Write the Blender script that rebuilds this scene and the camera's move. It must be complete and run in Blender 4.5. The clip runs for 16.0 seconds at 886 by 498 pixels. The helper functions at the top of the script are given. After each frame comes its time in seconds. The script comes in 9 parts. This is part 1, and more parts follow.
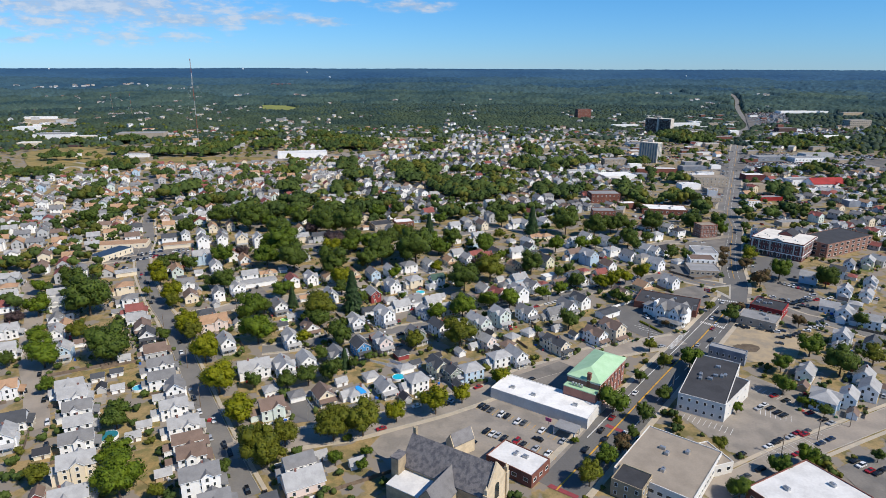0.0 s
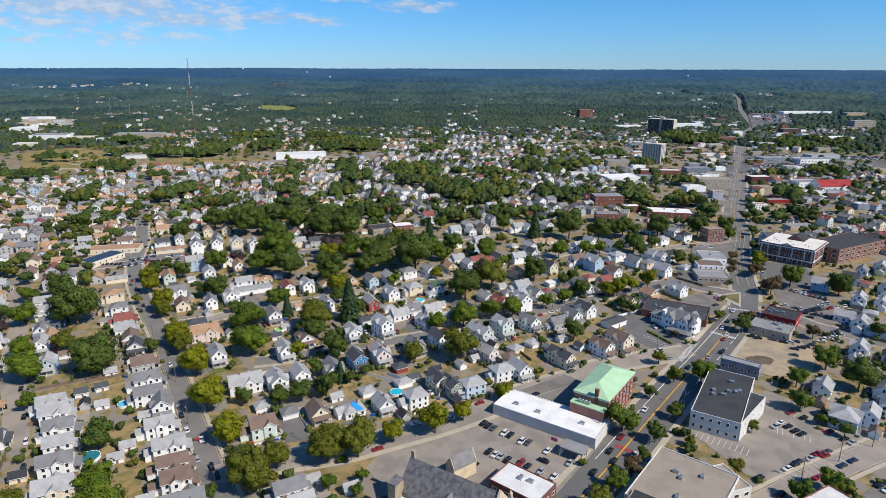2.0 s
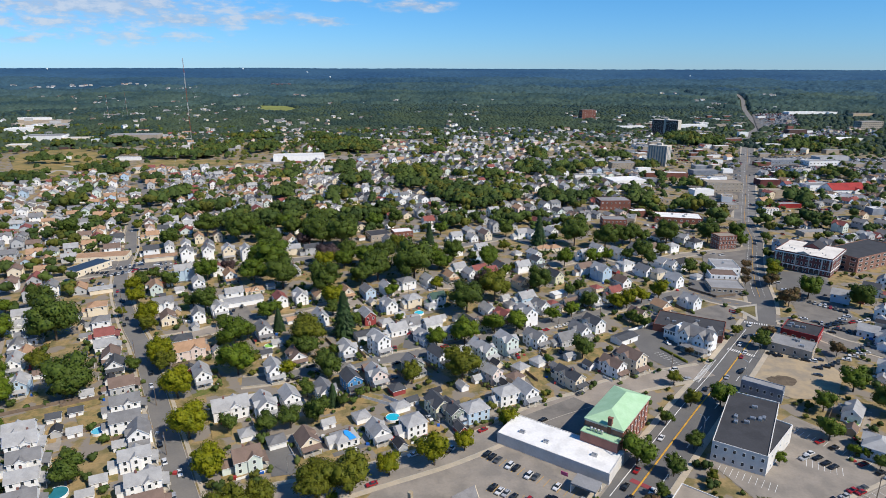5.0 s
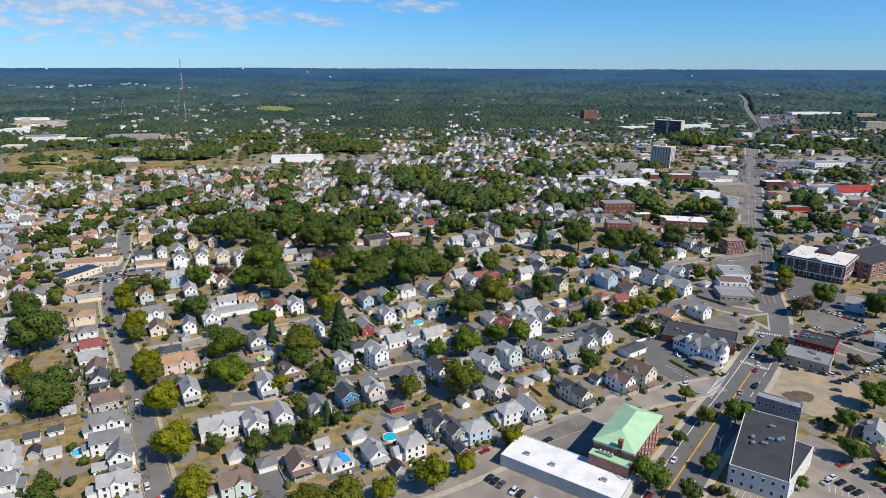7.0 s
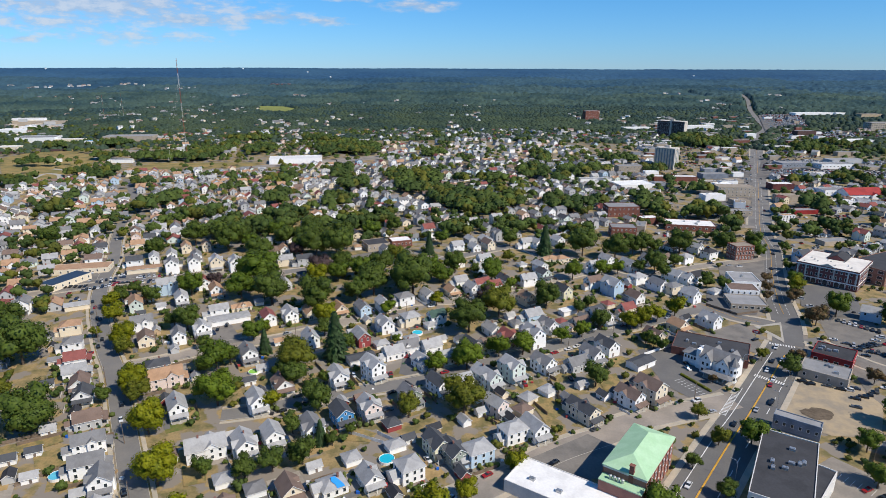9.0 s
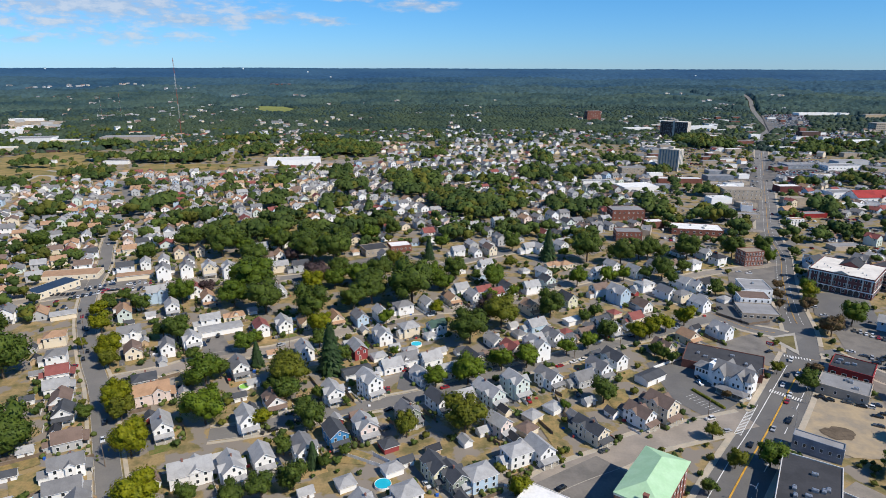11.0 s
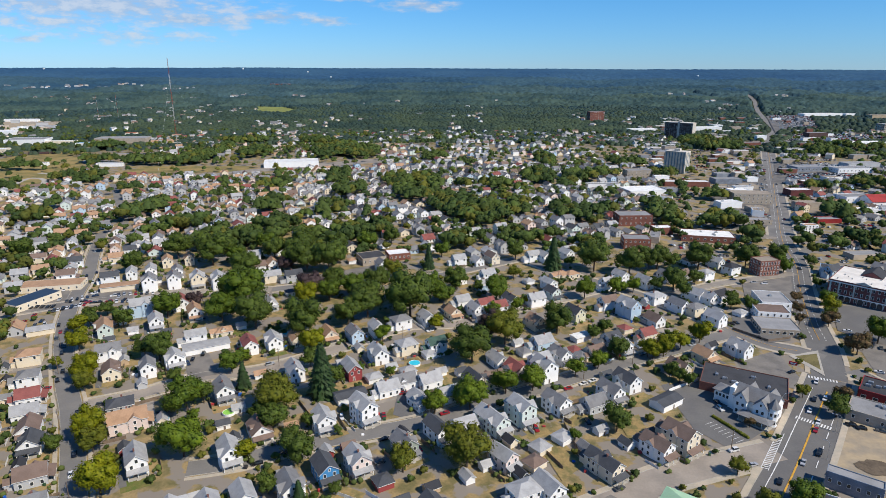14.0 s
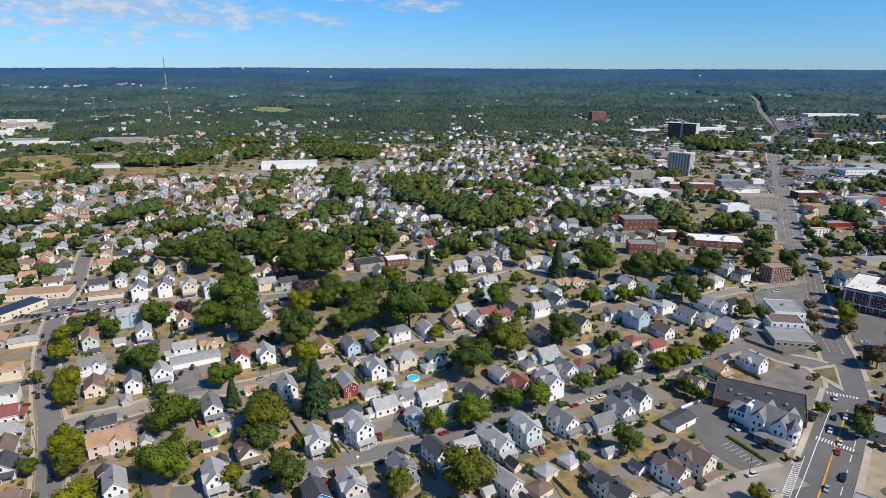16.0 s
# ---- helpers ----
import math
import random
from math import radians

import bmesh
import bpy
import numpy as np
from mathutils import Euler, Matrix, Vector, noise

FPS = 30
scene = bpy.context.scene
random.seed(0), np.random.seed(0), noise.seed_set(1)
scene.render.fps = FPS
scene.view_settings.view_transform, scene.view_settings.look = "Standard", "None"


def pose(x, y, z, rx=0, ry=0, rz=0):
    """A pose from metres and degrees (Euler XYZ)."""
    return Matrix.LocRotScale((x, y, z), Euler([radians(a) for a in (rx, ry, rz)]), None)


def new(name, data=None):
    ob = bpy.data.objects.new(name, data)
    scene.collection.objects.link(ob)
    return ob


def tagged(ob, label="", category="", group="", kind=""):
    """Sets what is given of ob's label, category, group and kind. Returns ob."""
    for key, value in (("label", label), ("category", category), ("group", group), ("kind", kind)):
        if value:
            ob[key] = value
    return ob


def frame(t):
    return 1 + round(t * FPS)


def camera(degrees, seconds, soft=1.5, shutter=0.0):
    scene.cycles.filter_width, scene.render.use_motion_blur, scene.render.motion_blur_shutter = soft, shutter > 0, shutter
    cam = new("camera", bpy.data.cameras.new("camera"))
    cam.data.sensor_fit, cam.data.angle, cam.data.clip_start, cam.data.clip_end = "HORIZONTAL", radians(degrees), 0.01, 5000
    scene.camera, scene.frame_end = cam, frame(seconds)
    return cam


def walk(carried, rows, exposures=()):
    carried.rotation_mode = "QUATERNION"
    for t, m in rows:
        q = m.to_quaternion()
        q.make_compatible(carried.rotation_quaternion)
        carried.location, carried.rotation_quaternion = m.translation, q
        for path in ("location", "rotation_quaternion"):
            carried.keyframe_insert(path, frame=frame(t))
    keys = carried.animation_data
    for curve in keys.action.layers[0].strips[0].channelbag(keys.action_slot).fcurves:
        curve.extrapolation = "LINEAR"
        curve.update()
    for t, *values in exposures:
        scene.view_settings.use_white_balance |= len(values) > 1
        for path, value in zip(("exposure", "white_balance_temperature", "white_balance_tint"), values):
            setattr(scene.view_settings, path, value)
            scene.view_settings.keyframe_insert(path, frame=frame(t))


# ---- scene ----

# ---- camera and its way ----
cam = camera(72, 16.0, soft=0.65)


def eye_at(t):
    s = t / 16
    return (1.63 * s, 120.0 * s - 5.13 * s * (1 - s), 150 + 1.08 * s)


def pose_at(t):
    s = t / 16
    return Matrix.Translation(eye_at(t)) @ pose(0, 0, 0, 0, 0, 0.47 * s) @ pose(0, 0, 0, 73.41 - 0.056 * s) @ pose(0, 0, 0, 0, 0, ROLL)


ROLL = 0.18
walk(cam, [(t, pose_at(t)) for t in (0, 2, 4, 6, 8, 10, 12, 14, 16)], exposures=((0, 0.0), (16, 0.0)))

# ---- sky and sun ----
SUN_AZ, SUN_EL = -33.0, 46.0      # degrees: from +x towards +y, above the horizon
sun_way = Vector((math.cos(radians(SUN_AZ)) * math.cos(radians(SUN_EL)), math.sin(radians(SUN_AZ)) * math.cos(radians(SUN_EL)), math.sin(radians(SUN_EL))))
sun = new("sun", bpy.data.lights.new("sun", "SUN"))
sun.data.energy, sun.data.angle, sun.data.color = 5.0, radians(0.55), (1.0, 0.915, 0.785)
sun.matrix_world = Matrix.Translation((0, 0, 400)) @ sun_way.to_track_quat("Z", "Y").to_matrix().to_4x4()
world = bpy.data.worlds.new("world")
scene.world = world
world.use_nodes = True
wn, wl = world.node_tree.nodes, world.node_tree.links
sky = wn.new("ShaderNodeTexSky")
sky.sky_type, sky.sun_disc = "NISHITA", False
sky.sun_elevation, sky.sun_rotation = radians(SUN_EL), radians(90 - SUN_AZ)
sky.air_density, sky.dust_density, sky.ozone_density = 1.0, 0.0, 4.0
wn["Background"].inputs["Strength"].default_value = 0.059
# thin fair-weather clouds over the horizon
coord = wn.new("ShaderNodeTexCoord")
apart = wn.new("ShaderNodeSeparateXYZ")
wl.new(coord.outputs["Generated"], apart.inputs[0])


def wmath(op, a, b=None, c=None, clamp=False):
    n = wn.new("ShaderNodeMath")
    n.operation, n.use_clamp = op, clamp
    for i, v in enumerate((a, b, c)):
        if v is None:
            continue
        if isinstance(v, (int, float)):
            n.inputs[i].default_value = v
        else:
            wl.new(v, n.inputs[i])
    return n.outputs[0]


flat = wmath("DIVIDE", apart.outputs["X"], wmath("MAXIMUM", apart.outputs["Y"], 0.05))
rise = wmath("MULTIPLY", apart.outputs["Z"], 3.2)
joined = wn.new("ShaderNodeCombineXYZ")
wl.new(flat, joined.inputs[0])
wl.new(rise, joined.inputs[1])
puff = wn.new("ShaderNodeTexNoise")
puff.inputs["Scale"].default_value, puff.inputs["Detail"].default_value, puff.inputs["Roughness"].default_value = 26.0, 7, 0.6
wl.new(joined.outputs[0], puff.inputs["Vector"])
# banks of cloud: bearing, height, half breadth, half depth, density
BANKS = [(-0.55, 0.080, 0.30, 0.030, 1.15), (-0.40, 0.064, 0.15, 0.016, 1.0), (-0.62, 0.056, 0.20, 0.017, 0.75), (-0.27, 0.070, 0.085, 0.011, 0.95), (-0.19, 0.066, 0.06, 0.009, 0.85),
         (-0.045, 0.089, 0.07, 0.011, 0.95), (-0.14, 0.097, 0.06, 0.008, 0.6), (-0.50, 0.040, 0.22, 0.016, 0.55), (-0.66, 0.034, 0.05, 0.007, 0.75), (-0.95, 0.09, 0.3, 0.04, 0.9), (-0.35, 0.14, 0.35, 0.022, 0.7), (0.9, 0.3, 0.5, 0.05, 0.7)]
bank = None
for f0, z0, wide_f, wide_z, dense in BANKS:
    du = wmath("DIVIDE", wmath("SUBTRACT", flat, f0), wide_f)
    dv = wmath("DIVIDE", wmath("SUBTRACT", apart.outputs["Z"], z0), wide_z)
    far_out = wmath("SQRT", wmath("ADD", wmath("MULTIPLY", du, du), wmath("MULTIPLY", dv, dv)))
    one = wmath("MULTIPLY", wmath("SUBTRACT", 1.15, far_out, clamp=True), dense)
    bank = one if bank is None else wmath("MAXIMUM", bank, one)
ahead = wmath("MULTIPLY", apart.outputs["Y"], 8.0, clamp=True)
amount = wmath("MULTIPLY", wmath("ADD", bank, wmath("SUBTRACT", wmath("MULTIPLY", puff.outputs["Fac"], 2.6), 1.50)), 1.35, clamp=True)
amount = wmath("MULTIPLY", wmath("MULTIPLY", amount, wmath("MULTIPLY", bank, 3.0, clamp=True)), wmath("MULTIPLY", ahead, 0.72))
blend = wn.new("ShaderNodeMix")
blend.data_type = "RGBA"
wl.new(amount, blend.inputs["Factor"])
clear = wn.new("ShaderNodeMix")
clear.data_type, clear.blend_type = "RGBA", "MULTIPLY"
clear.inputs["Factor"].default_value = 1.0
haze = wn.new("ShaderNodeMix")
haze.data_type = "RGBA"
wl.new(wmath("MULTIPLY", apart.outputs["Z"], 6.0, clamp=True), haze.inputs["Factor"])
haze.inputs["A"].default_value = (0.74, 1.30, 2.32, 1)
haze.inputs["B"].default_value = (0.57, 1.44, 2.10, 1)
wl.new(haze.outputs["Result"], clear.inputs["B"])
wl.new(sky.outputs[0], clear.inputs["A"])
wl.new(clear.outputs["Result"], blend.inputs["A"])
tint = wn.new("ShaderNodeMix")
tint.data_type = "RGBA"
wl.new(wmath("MULTIPLY", wmath("SUBTRACT", puff.outputs["Fac"], 0.46, clamp=True), 7.0, clamp=True), tint.inputs["Factor"])
tint.inputs["A"].default_value = (7.4, 8.9, 11.4, 1)
tint.inputs["B"].default_value = (11.2, 11.4, 12.2, 1)
wl.new(tint.outputs["Result"], blend.inputs["B"])
wl.new(blend.outputs["Result"], wn["Background"].inputs["Color"])

# ---- materials ----
MATS = {}


def mat(name, colour, rough=0.8, vary=0.25, grain=0.6, patch=6.0, each=0.12, bump=0.0, metal=0.0, second=None, spec=0.3, lines=0.0):
    """A surface with fine grain, broad stains, a second tone and a little change from thing to thing."""
    if name in MATS:
        return MATS[name]
    m = bpy.data.materials.new(name)
    m.use_nodes = True
    n, l = m.node_tree.nodes, m.node_tree.links
    p = n["Principled BSDF"]
    p.inputs["Roughness"].default_value, p.inputs["Metallic"].default_value = rough, metal
    p.inputs["Specular IOR Level"].default_value = spec
    geo, info = n.new("ShaderNodeNewGeometry"), n.new("ShaderNodeObjectInfo")
    fine, wide = n.new("ShaderNodeTexNoise"), n.new("ShaderNodeTexNoise")
    for tex, size, detail in ((fine, grain, 3), (wide, patch, 4)):
        tex.inputs["Scale"].default_value, tex.inputs["Detail"].default_value = 1.0 / size, detail
        l.new(geo.outputs["Position"], tex.inputs["Vector"])
    tones = n.new("ShaderNodeMix")
    tones.data_type = "RGBA"
    tones.inputs["A"].default_value = (*colour, 1)
    tones.inputs["B"].default_value = (*(second or [c * (1 - vary) for c in colour]), 1)
    ramp = n.new("ShaderNodeMapRange")
    ramp.inputs["From Min"].default_value, ramp.inputs["From Max"].default_value = 0.42, 0.62
    l.new(wide.outputs["Fac"], ramp.inputs["Value"])
    l.new(ramp.outputs["Result"], tones.inputs["Factor"])
    value = n.new("ShaderNodeHueSaturation")
    sums = n.new("ShaderNodeMath")
    sums.operation = "MULTIPLY_ADD"
    l.new(fine.outputs["Fac"], sums.inputs[0])
    sums.inputs[1].default_value, sums.inputs[2].default_value = vary * 2, 1 - vary
    more = n.new("ShaderNodeMath")
    more.operation = "MULTIPLY_ADD"
    l.new(info.outputs["Random"], more.inputs[0])
    more.inputs[1].default_value = each * 2
    last = n.new("ShaderNodeMath")
    last.operation = "SUBTRACT"
    l.new(sums.outputs[0], more.inputs[2])
    l.new(more.outputs[0], last.inputs[0])
    last.inputs[1].default_value = each
    l.new(last.outputs[0], value.inputs["Value"])
    l.new(tones.outputs["Result"], value.inputs["Color"])
    l.new(value.outputs["Color"], p.inputs["Base Color"])
    if bump:
        b = n.new("ShaderNodeBump")
        b.inputs["Strength"].default_value, b.inputs["Distance"].default_value = min(bump, 1.0), 0.1 if bump < 1 else 0.7 * grain
        l.new(fine.outputs["Fac"], b.inputs["Height"])
        l.new(b.outputs["Normal"], p.inputs["Normal"])
    MATS[name] = m
    return m


ROOFS = {"l": ("grey_shingle", (0.37, 0.37, 0.372)), "g": ("slate_grey_shingle", (0.20, 0.20, 0.205)), "d": ("charcoal_shingle", (0.075, 0.08, 0.09)),
         "k": ("black_shingle", (0.04, 0.042, 0.05)), "b": ("brown_shingle", (0.19, 0.135, 0.11)), "t": ("tan_shingle", (0.40, 0.25, 0.155)),
         "r": ("red_shingle", (0.25, 0.085, 0.075)), "e": ("green_shingle", (0.06, 0.11, 0.09)), "w": ("white_membrane", (0.8, 0.8, 0.79))}
WALLS = {"w": ("white_siding", (0.84, 0.84, 0.83)), "c": ("cream_siding", (0.74, 0.65, 0.5)), "p": ("pale_pink_siding", (0.75, 0.62, 0.56)),
         "B": ("pale_blue_siding", (0.45, 0.58, 0.7)), "y": ("pale_yellow_siding", (0.68, 0.66, 0.48)), "g": ("grey_siding", (0.45, 0.46, 0.47)),
         "t": ("tan_siding", (0.5, 0.37, 0.24)), "R": ("red_siding", (0.3, 0.06, 0.06)), "G": ("pale_green_siding", (0.62, 0.7, 0.65)),
         "D": ("sage_siding", (0.3, 0.34, 0.29)), "U": ("bright_blue_siding", (0.06, 0.24, 0.48))}
TONE = {"l": "light grey", "g": "grey", "d": "charcoal", "k": "black", "b": "brown", "t": "tan", "r": "dark red", "e": "dark green", "w": "white"}
PAINT = {"w": "white", "c": "cream", "p": "pale pink", "B": "pale blue", "y": "pale yellow", "g": "grey", "t": "tan", "R": "dark red", "G": "pale green", "D": "sage green", "U": "bright blue"}


def roof_mat(k):
    return mat(ROOFS[k][0], ROOFS[k][1], 0.9, 0.16, 0.5, 3.0, 0.1 * sum(ROOFS[k][1]) / 3 + 0.03, bump=0.3)


def wall_mat(k):
    return mat(WALLS[k][0], WALLS[k][1], 0.65, 0.06, 0.8, 5.0, 0.05)


TRIM = mat("white_trim", (0.8, 0.8, 0.78), 0.5, 0.05)
GLASS = mat("window_glass", (0.035, 0.045, 0.055), 0.08, 0.3, 0.8, 3.0, 0.01, spec=0.6)
BRICK = mat("red_brick", (0.215, 0.088, 0.066), 0.85, 0.22, 0.35, 4.0, 0.03, bump=0.3)
CONCRETE = mat("concrete", (0.42, 0.39, 0.34), 0.9, 0.15, 0.7, 5.0, 0.04)
ASPHALT = mat("asphalt", (0.135, 0.131, 0.128), 0.92, 0.14, 0.9, 14.0, 0.02, second=(0.155, 0.15, 0.142))
SIDE_ASPHALT = mat("street_asphalt", (0.170, 0.163, 0.155), 0.92, 0.14, 0.9, 12.0, 0.02, second=(0.200, 0.188, 0.172))
PALE_ROAD = mat("pale_avenue_asphalt", (0.205, 0.196, 0.186), 0.92, 0.14, 1.2, 14.0, 0.02, second=(0.155, 0.149, 0.142))
WORN = mat("worn_asphalt", (0.290, 0.256, 0.218), 0.92, 0.16, 1.0, 9.0, 0.03, second=(0.222, 0.200, 0.174))
LOT = mat("dark_worn_asphalt", (0.205, 0.188, 0.168), 0.92, 0.18, 1.0, 9.0, 0.03, second=(0.152, 0.142, 0.13))
STREET = mat("pale_street_asphalt", (0.330, 0.285, 0.238), 0.92, 0.14, 1.0, 11.0, 0.03, second=(0.265, 0.232, 0.198))
SANDY = mat("sandy_earth", (0.40, 0.315, 0.205), 0.95, 0.14, 1.5, 8.0, 0.02, second=(0.29, 0.245, 0.185))
LAWN = mat("dry_lawn", (0.30, 0.215, 0.09), 0.95, 0.3, 0.9, 4.0, 0.03, second=(0.17, 0.15, 0.06))
PAINTED = mat("road_paint", (0.72, 0.72, 0.70), 0.7, 0.2, 0.6, 3.0, 0.02)
YELLOW = mat("yellow_road_paint", (0.62, 0.34, 0.05), 0.7, 0.2, 0.6, 3.0, 0.02)
REDPAINT = mat("red_crossing_paint", (0.28, 0.06, 0.07), 0.75, 0.15, 0.6, 3.0, 0.02)
TIMBER = mat("weathered_timber", (0.2, 0.15, 0.11), 0.85, 0.25, 0.5, 2.0, 0.05)
METAL = mat("galvanised_metal", (0.5, 0.51, 0.52), 0.45, 0.15, 0.5, 2.0, 0.03, metal=0.7)
BARK = mat("bark", (0.11, 0.085, 0.065), 0.95, 0.3, 0.3, 2.0, 0.03)
RUBBER = mat("tyre_rubber", (0.02, 0.02, 0.022), 0.8, 0.1)


def by_clump(m, much):
    """Lets the loose clumps of one mesh differ in tone."""
    n, l = m.node_tree.nodes, m.node_tree.links
    hue = [q for q in n if q.type == "HUE_SAT"][0]
    geo = n.new("ShaderNodeNewGeometry")
    both, low = n.new("ShaderNodeMath"), n.new("ShaderNodeMath")
    both.operation, low.operation = "MULTIPLY_ADD", "SUBTRACT"
    l.new(hue.inputs["Value"].links[0].from_socket, low.inputs[0])
    low.inputs[1].default_value = much / 2
    l.new(geo.outputs["Random Per Island"], both.inputs[0])
    both.inputs[1].default_value = much
    l.new(low.outputs[0], both.inputs[2])
    l.new(both.outputs[0], hue.inputs["Value"])
    return m


def leaf_mat(name, a, b, each=0.1):
    if name in MATS:
        return MATS[name]
    return by_clump(mat(name, a, 0.6, 0.26, 0.9, 3.0, each, second=b, spec=0.12, bump=0.6), 0.42)


LEAVES = {"g": ("green_leaves", (0.082, 0.120, 0.012), (0.052, 0.086, 0.010)), "d": ("deep_green_leaves", (0.072, 0.102, 0.016), (0.044, 0.070, 0.013)),
          "G": ("bright_green_leaves", (0.100, 0.140, 0.010), (0.066, 0.104, 0.010)), "Y": ("yellow_green_leaves", (0.162, 0.165, 0.006), (0.105, 0.122, 0.006)),
          "o": ("olive_leaves", (0.118, 0.124, 0.013), (0.078, 0.092, 0.010)), "P": ("purple_leaves", (0.068, 0.045, 0.045), (0.045, 0.033, 0.033)),
          "R": ("russet_leaves", (0.120, 0.076, 0.036), (0.080, 0.066, 0.028)), "C": ("needles", (0.042, 0.078, 0.026), (0.030, 0.054, 0.020)),
          "y": ("clipped_leaves", (0.108, 0.145, 0.014), (0.074, 0.104, 0.012))}

# ---- mesh helpers ----


def mesh(name, verts, faces, *materials, which=None):
    m = bpy.data.meshes.new(name)
    m.from_pydata([tuple(v) for v in verts], [], faces)
    for one in materials:
        m.materials.append(one)
    if which:
        m.polygons.foreach_set("material_index", which)
    m.validate()
    m.update()
    return m


def part(name, data, parent, label="", at=None, turn=0.0, scale=None):
    ob = new(name, data)
    ob.parent = parent
    if at is not None:
        ob.location = at
    if turn:
        ob.rotation_euler = (0, 0, turn)
    if scale is not None:
        ob.scale = scale
    if label:
        ob["label"] = label
    return ob


def root(name, x, y, z, deg, label, category, group=""):
    ob = new(name)
    ob.matrix_basis = pose(x, y, z, 0, 0, deg)
    return tagged(ob, label, category, group)


class Shape:
    """Collects boxes, prisms and rings as one mesh."""

    def __init__(self):
        self.v, self.f, self.w = [], [], []

    def add(self, verts, faces, k=0):
        n = len(self.v)
        self.v += verts
        self.f += [tuple(n + i for i in f) for f in faces]
        self.w += [k] * len(faces)
        return self

    def box(self, x0, y0, z0, x1, y1, z1, k=0):
        v = [(x, y, z) for z in (z0, z1) for x, y in ((x0, y0), (x1, y0), (x1, y1), (x0, y1))]
        return self.add(v, [(3, 2, 1, 0), (4, 5, 6, 7), (0, 1, 5, 4), (1, 2, 6, 5), (2, 3, 7, 6), (3, 0, 4, 7)], k)

    def prism(self, outline, z0, z1, k=0):
        n = len(outline)
        v = [(x, y, z0) for x, y in outline] + [(x, y, z1) for x, y in outline]
        return self.add(v, [tuple(range(n))[::-1], tuple(range(n, 2 * n))] + [(i, (i + 1) % n, n + (i + 1) % n, n + i) for i in range(n)], k)

    def tube(self, a, b, ra, rb, n=6, k=0):
        a, b = Vector(a), Vector(b)
        q = (b - a).to_track_quat("Z", "Y")
        v = [tuple(c + q @ Vector((r * math.cos(6.2832 * i / n), r * math.sin(6.2832 * i / n), 0))) for c, r in ((a, ra), (b, rb)) for i in range(n)]
        return self.add(v, [tuple(range(n))[::-1], tuple(range(n, 2 * n))] + [(i, (i + 1) % n, n + (i + 1) % n, n + i) for i in range(n)], k)

    def mesh(self, name, *materials):
        return mesh(name, self.v, self.f, *materials, which=self.w)


def gable_wall(l, w, e, rise):
    a, b = l / 2, w / 2
    v = [(-a, -b, 0), (a, -b, 0), (a, b, 0), (-a, b, 0), (-a, -b, e), (a, -b, e), (a, b, e), (-a, b, e), (-a, 0, e + rise), (a, 0, e + rise)]
    return v, [(3, 2, 1, 0), (0, 1, 5, 4), (2, 3, 7, 6), (1, 2, 6, 9, 5), (3, 0, 4, 8, 7), (4, 5, 9, 8), (6, 7, 8, 9)]


def gable_roof(l, w, e, rise, over=0.45, thick=0.22):
    a, b = l / 2 + over, w / 2 + over
    low = e - rise * over / (w / 2)
    sec = [(-b, low), (0, e + rise), (b, low), (b, low + thick), (0, e + rise + thick * 1.25), (-b, low + thick)]
    v = [(x, y, z + 0.02) for x in (-a, a) for y, z in sec]
    f = [(0, 1, 4, 5), (1, 2, 3, 4), (11, 10, 7, 6), (10, 9, 8, 7), (6, 7, 1, 0), (7, 8, 2, 1), (5, 4, 10, 11), (4, 3, 9, 10), (0, 5, 11, 6), (3, 2, 8, 9)]
    return v, f


def hip_roof(l, w, e, rise, over=0.45, thick=0.2):
    a, b, r = l / 2 + over, w / 2 + over, max(0.0, (l - w) / 2) + 0.15
    low = e - 0.05
    v = [(-a, -b, low), (a, -b, low), (a, b, low), (-a, b, low), (-a, -b, low + thick), (a, -b, low + thick), (a, b, low + thick), (-a, b, low + thick), (-r, 0, e + rise), (r, 0, e + rise)]
    return v, [(3, 2, 1, 0), (0, 1, 5, 4), (1, 2, 6, 5), (2, 3, 7, 6), (3, 0, 4, 7), (4, 5, 9, 8), (5, 6, 9), (6, 7, 8, 9), (7, 4, 8)]


def window_mesh(w, h, name="window"):
    """A trim frame standing proud of the wall, with the pane set back in it, as one piece."""
    t, d = 0.13, 0.09
    a, b, p, q = w / 2 + t, h / 2 + t, w / 2, h / 2
    rings = [[(-x, y, -z), (x, y, -z), (x, y, z), (-x, y, z)] for x, y, z in ((a, 0.0, b), (a, -d, b), (p, -d, q), (p, -0.02, q))]
    v = [c for ring in rings for c in ring]
    f = [(4 * r + k, 4 * r + (k + 1) % 4, 4 * r + 4 + (k + 1) % 4, 4 * r + 4 + k) for r in range(3) for k in range(4)] + [(12, 13, 14, 15)]
    return mesh(name, v, f, TRIM, GLASS, which=[0] * 12 + [1])


WIN = window_mesh(1.0, 1.5)
WIN_WIDE = window_mesh(1.9, 1.4)
WIN_SMALL = window_mesh(0.7, 1.0)
WIN_TALL = window_mesh(1.1, 2.2)
DOOR = Shape().box(-0.6, -0.08, 0, 0.6, 0, 2.3).box(-0.45, -0.11, 0.05, 0.45, -0.08, 2.05, 1).mesh("door", TRIM, mat("painted_door", (0.2, 0.16, 0.14), 0.5))
POST = Shape().box(-0.09, -0.09, 0, 0.09, 0.09, 2.4).mesh("post", TRIM)

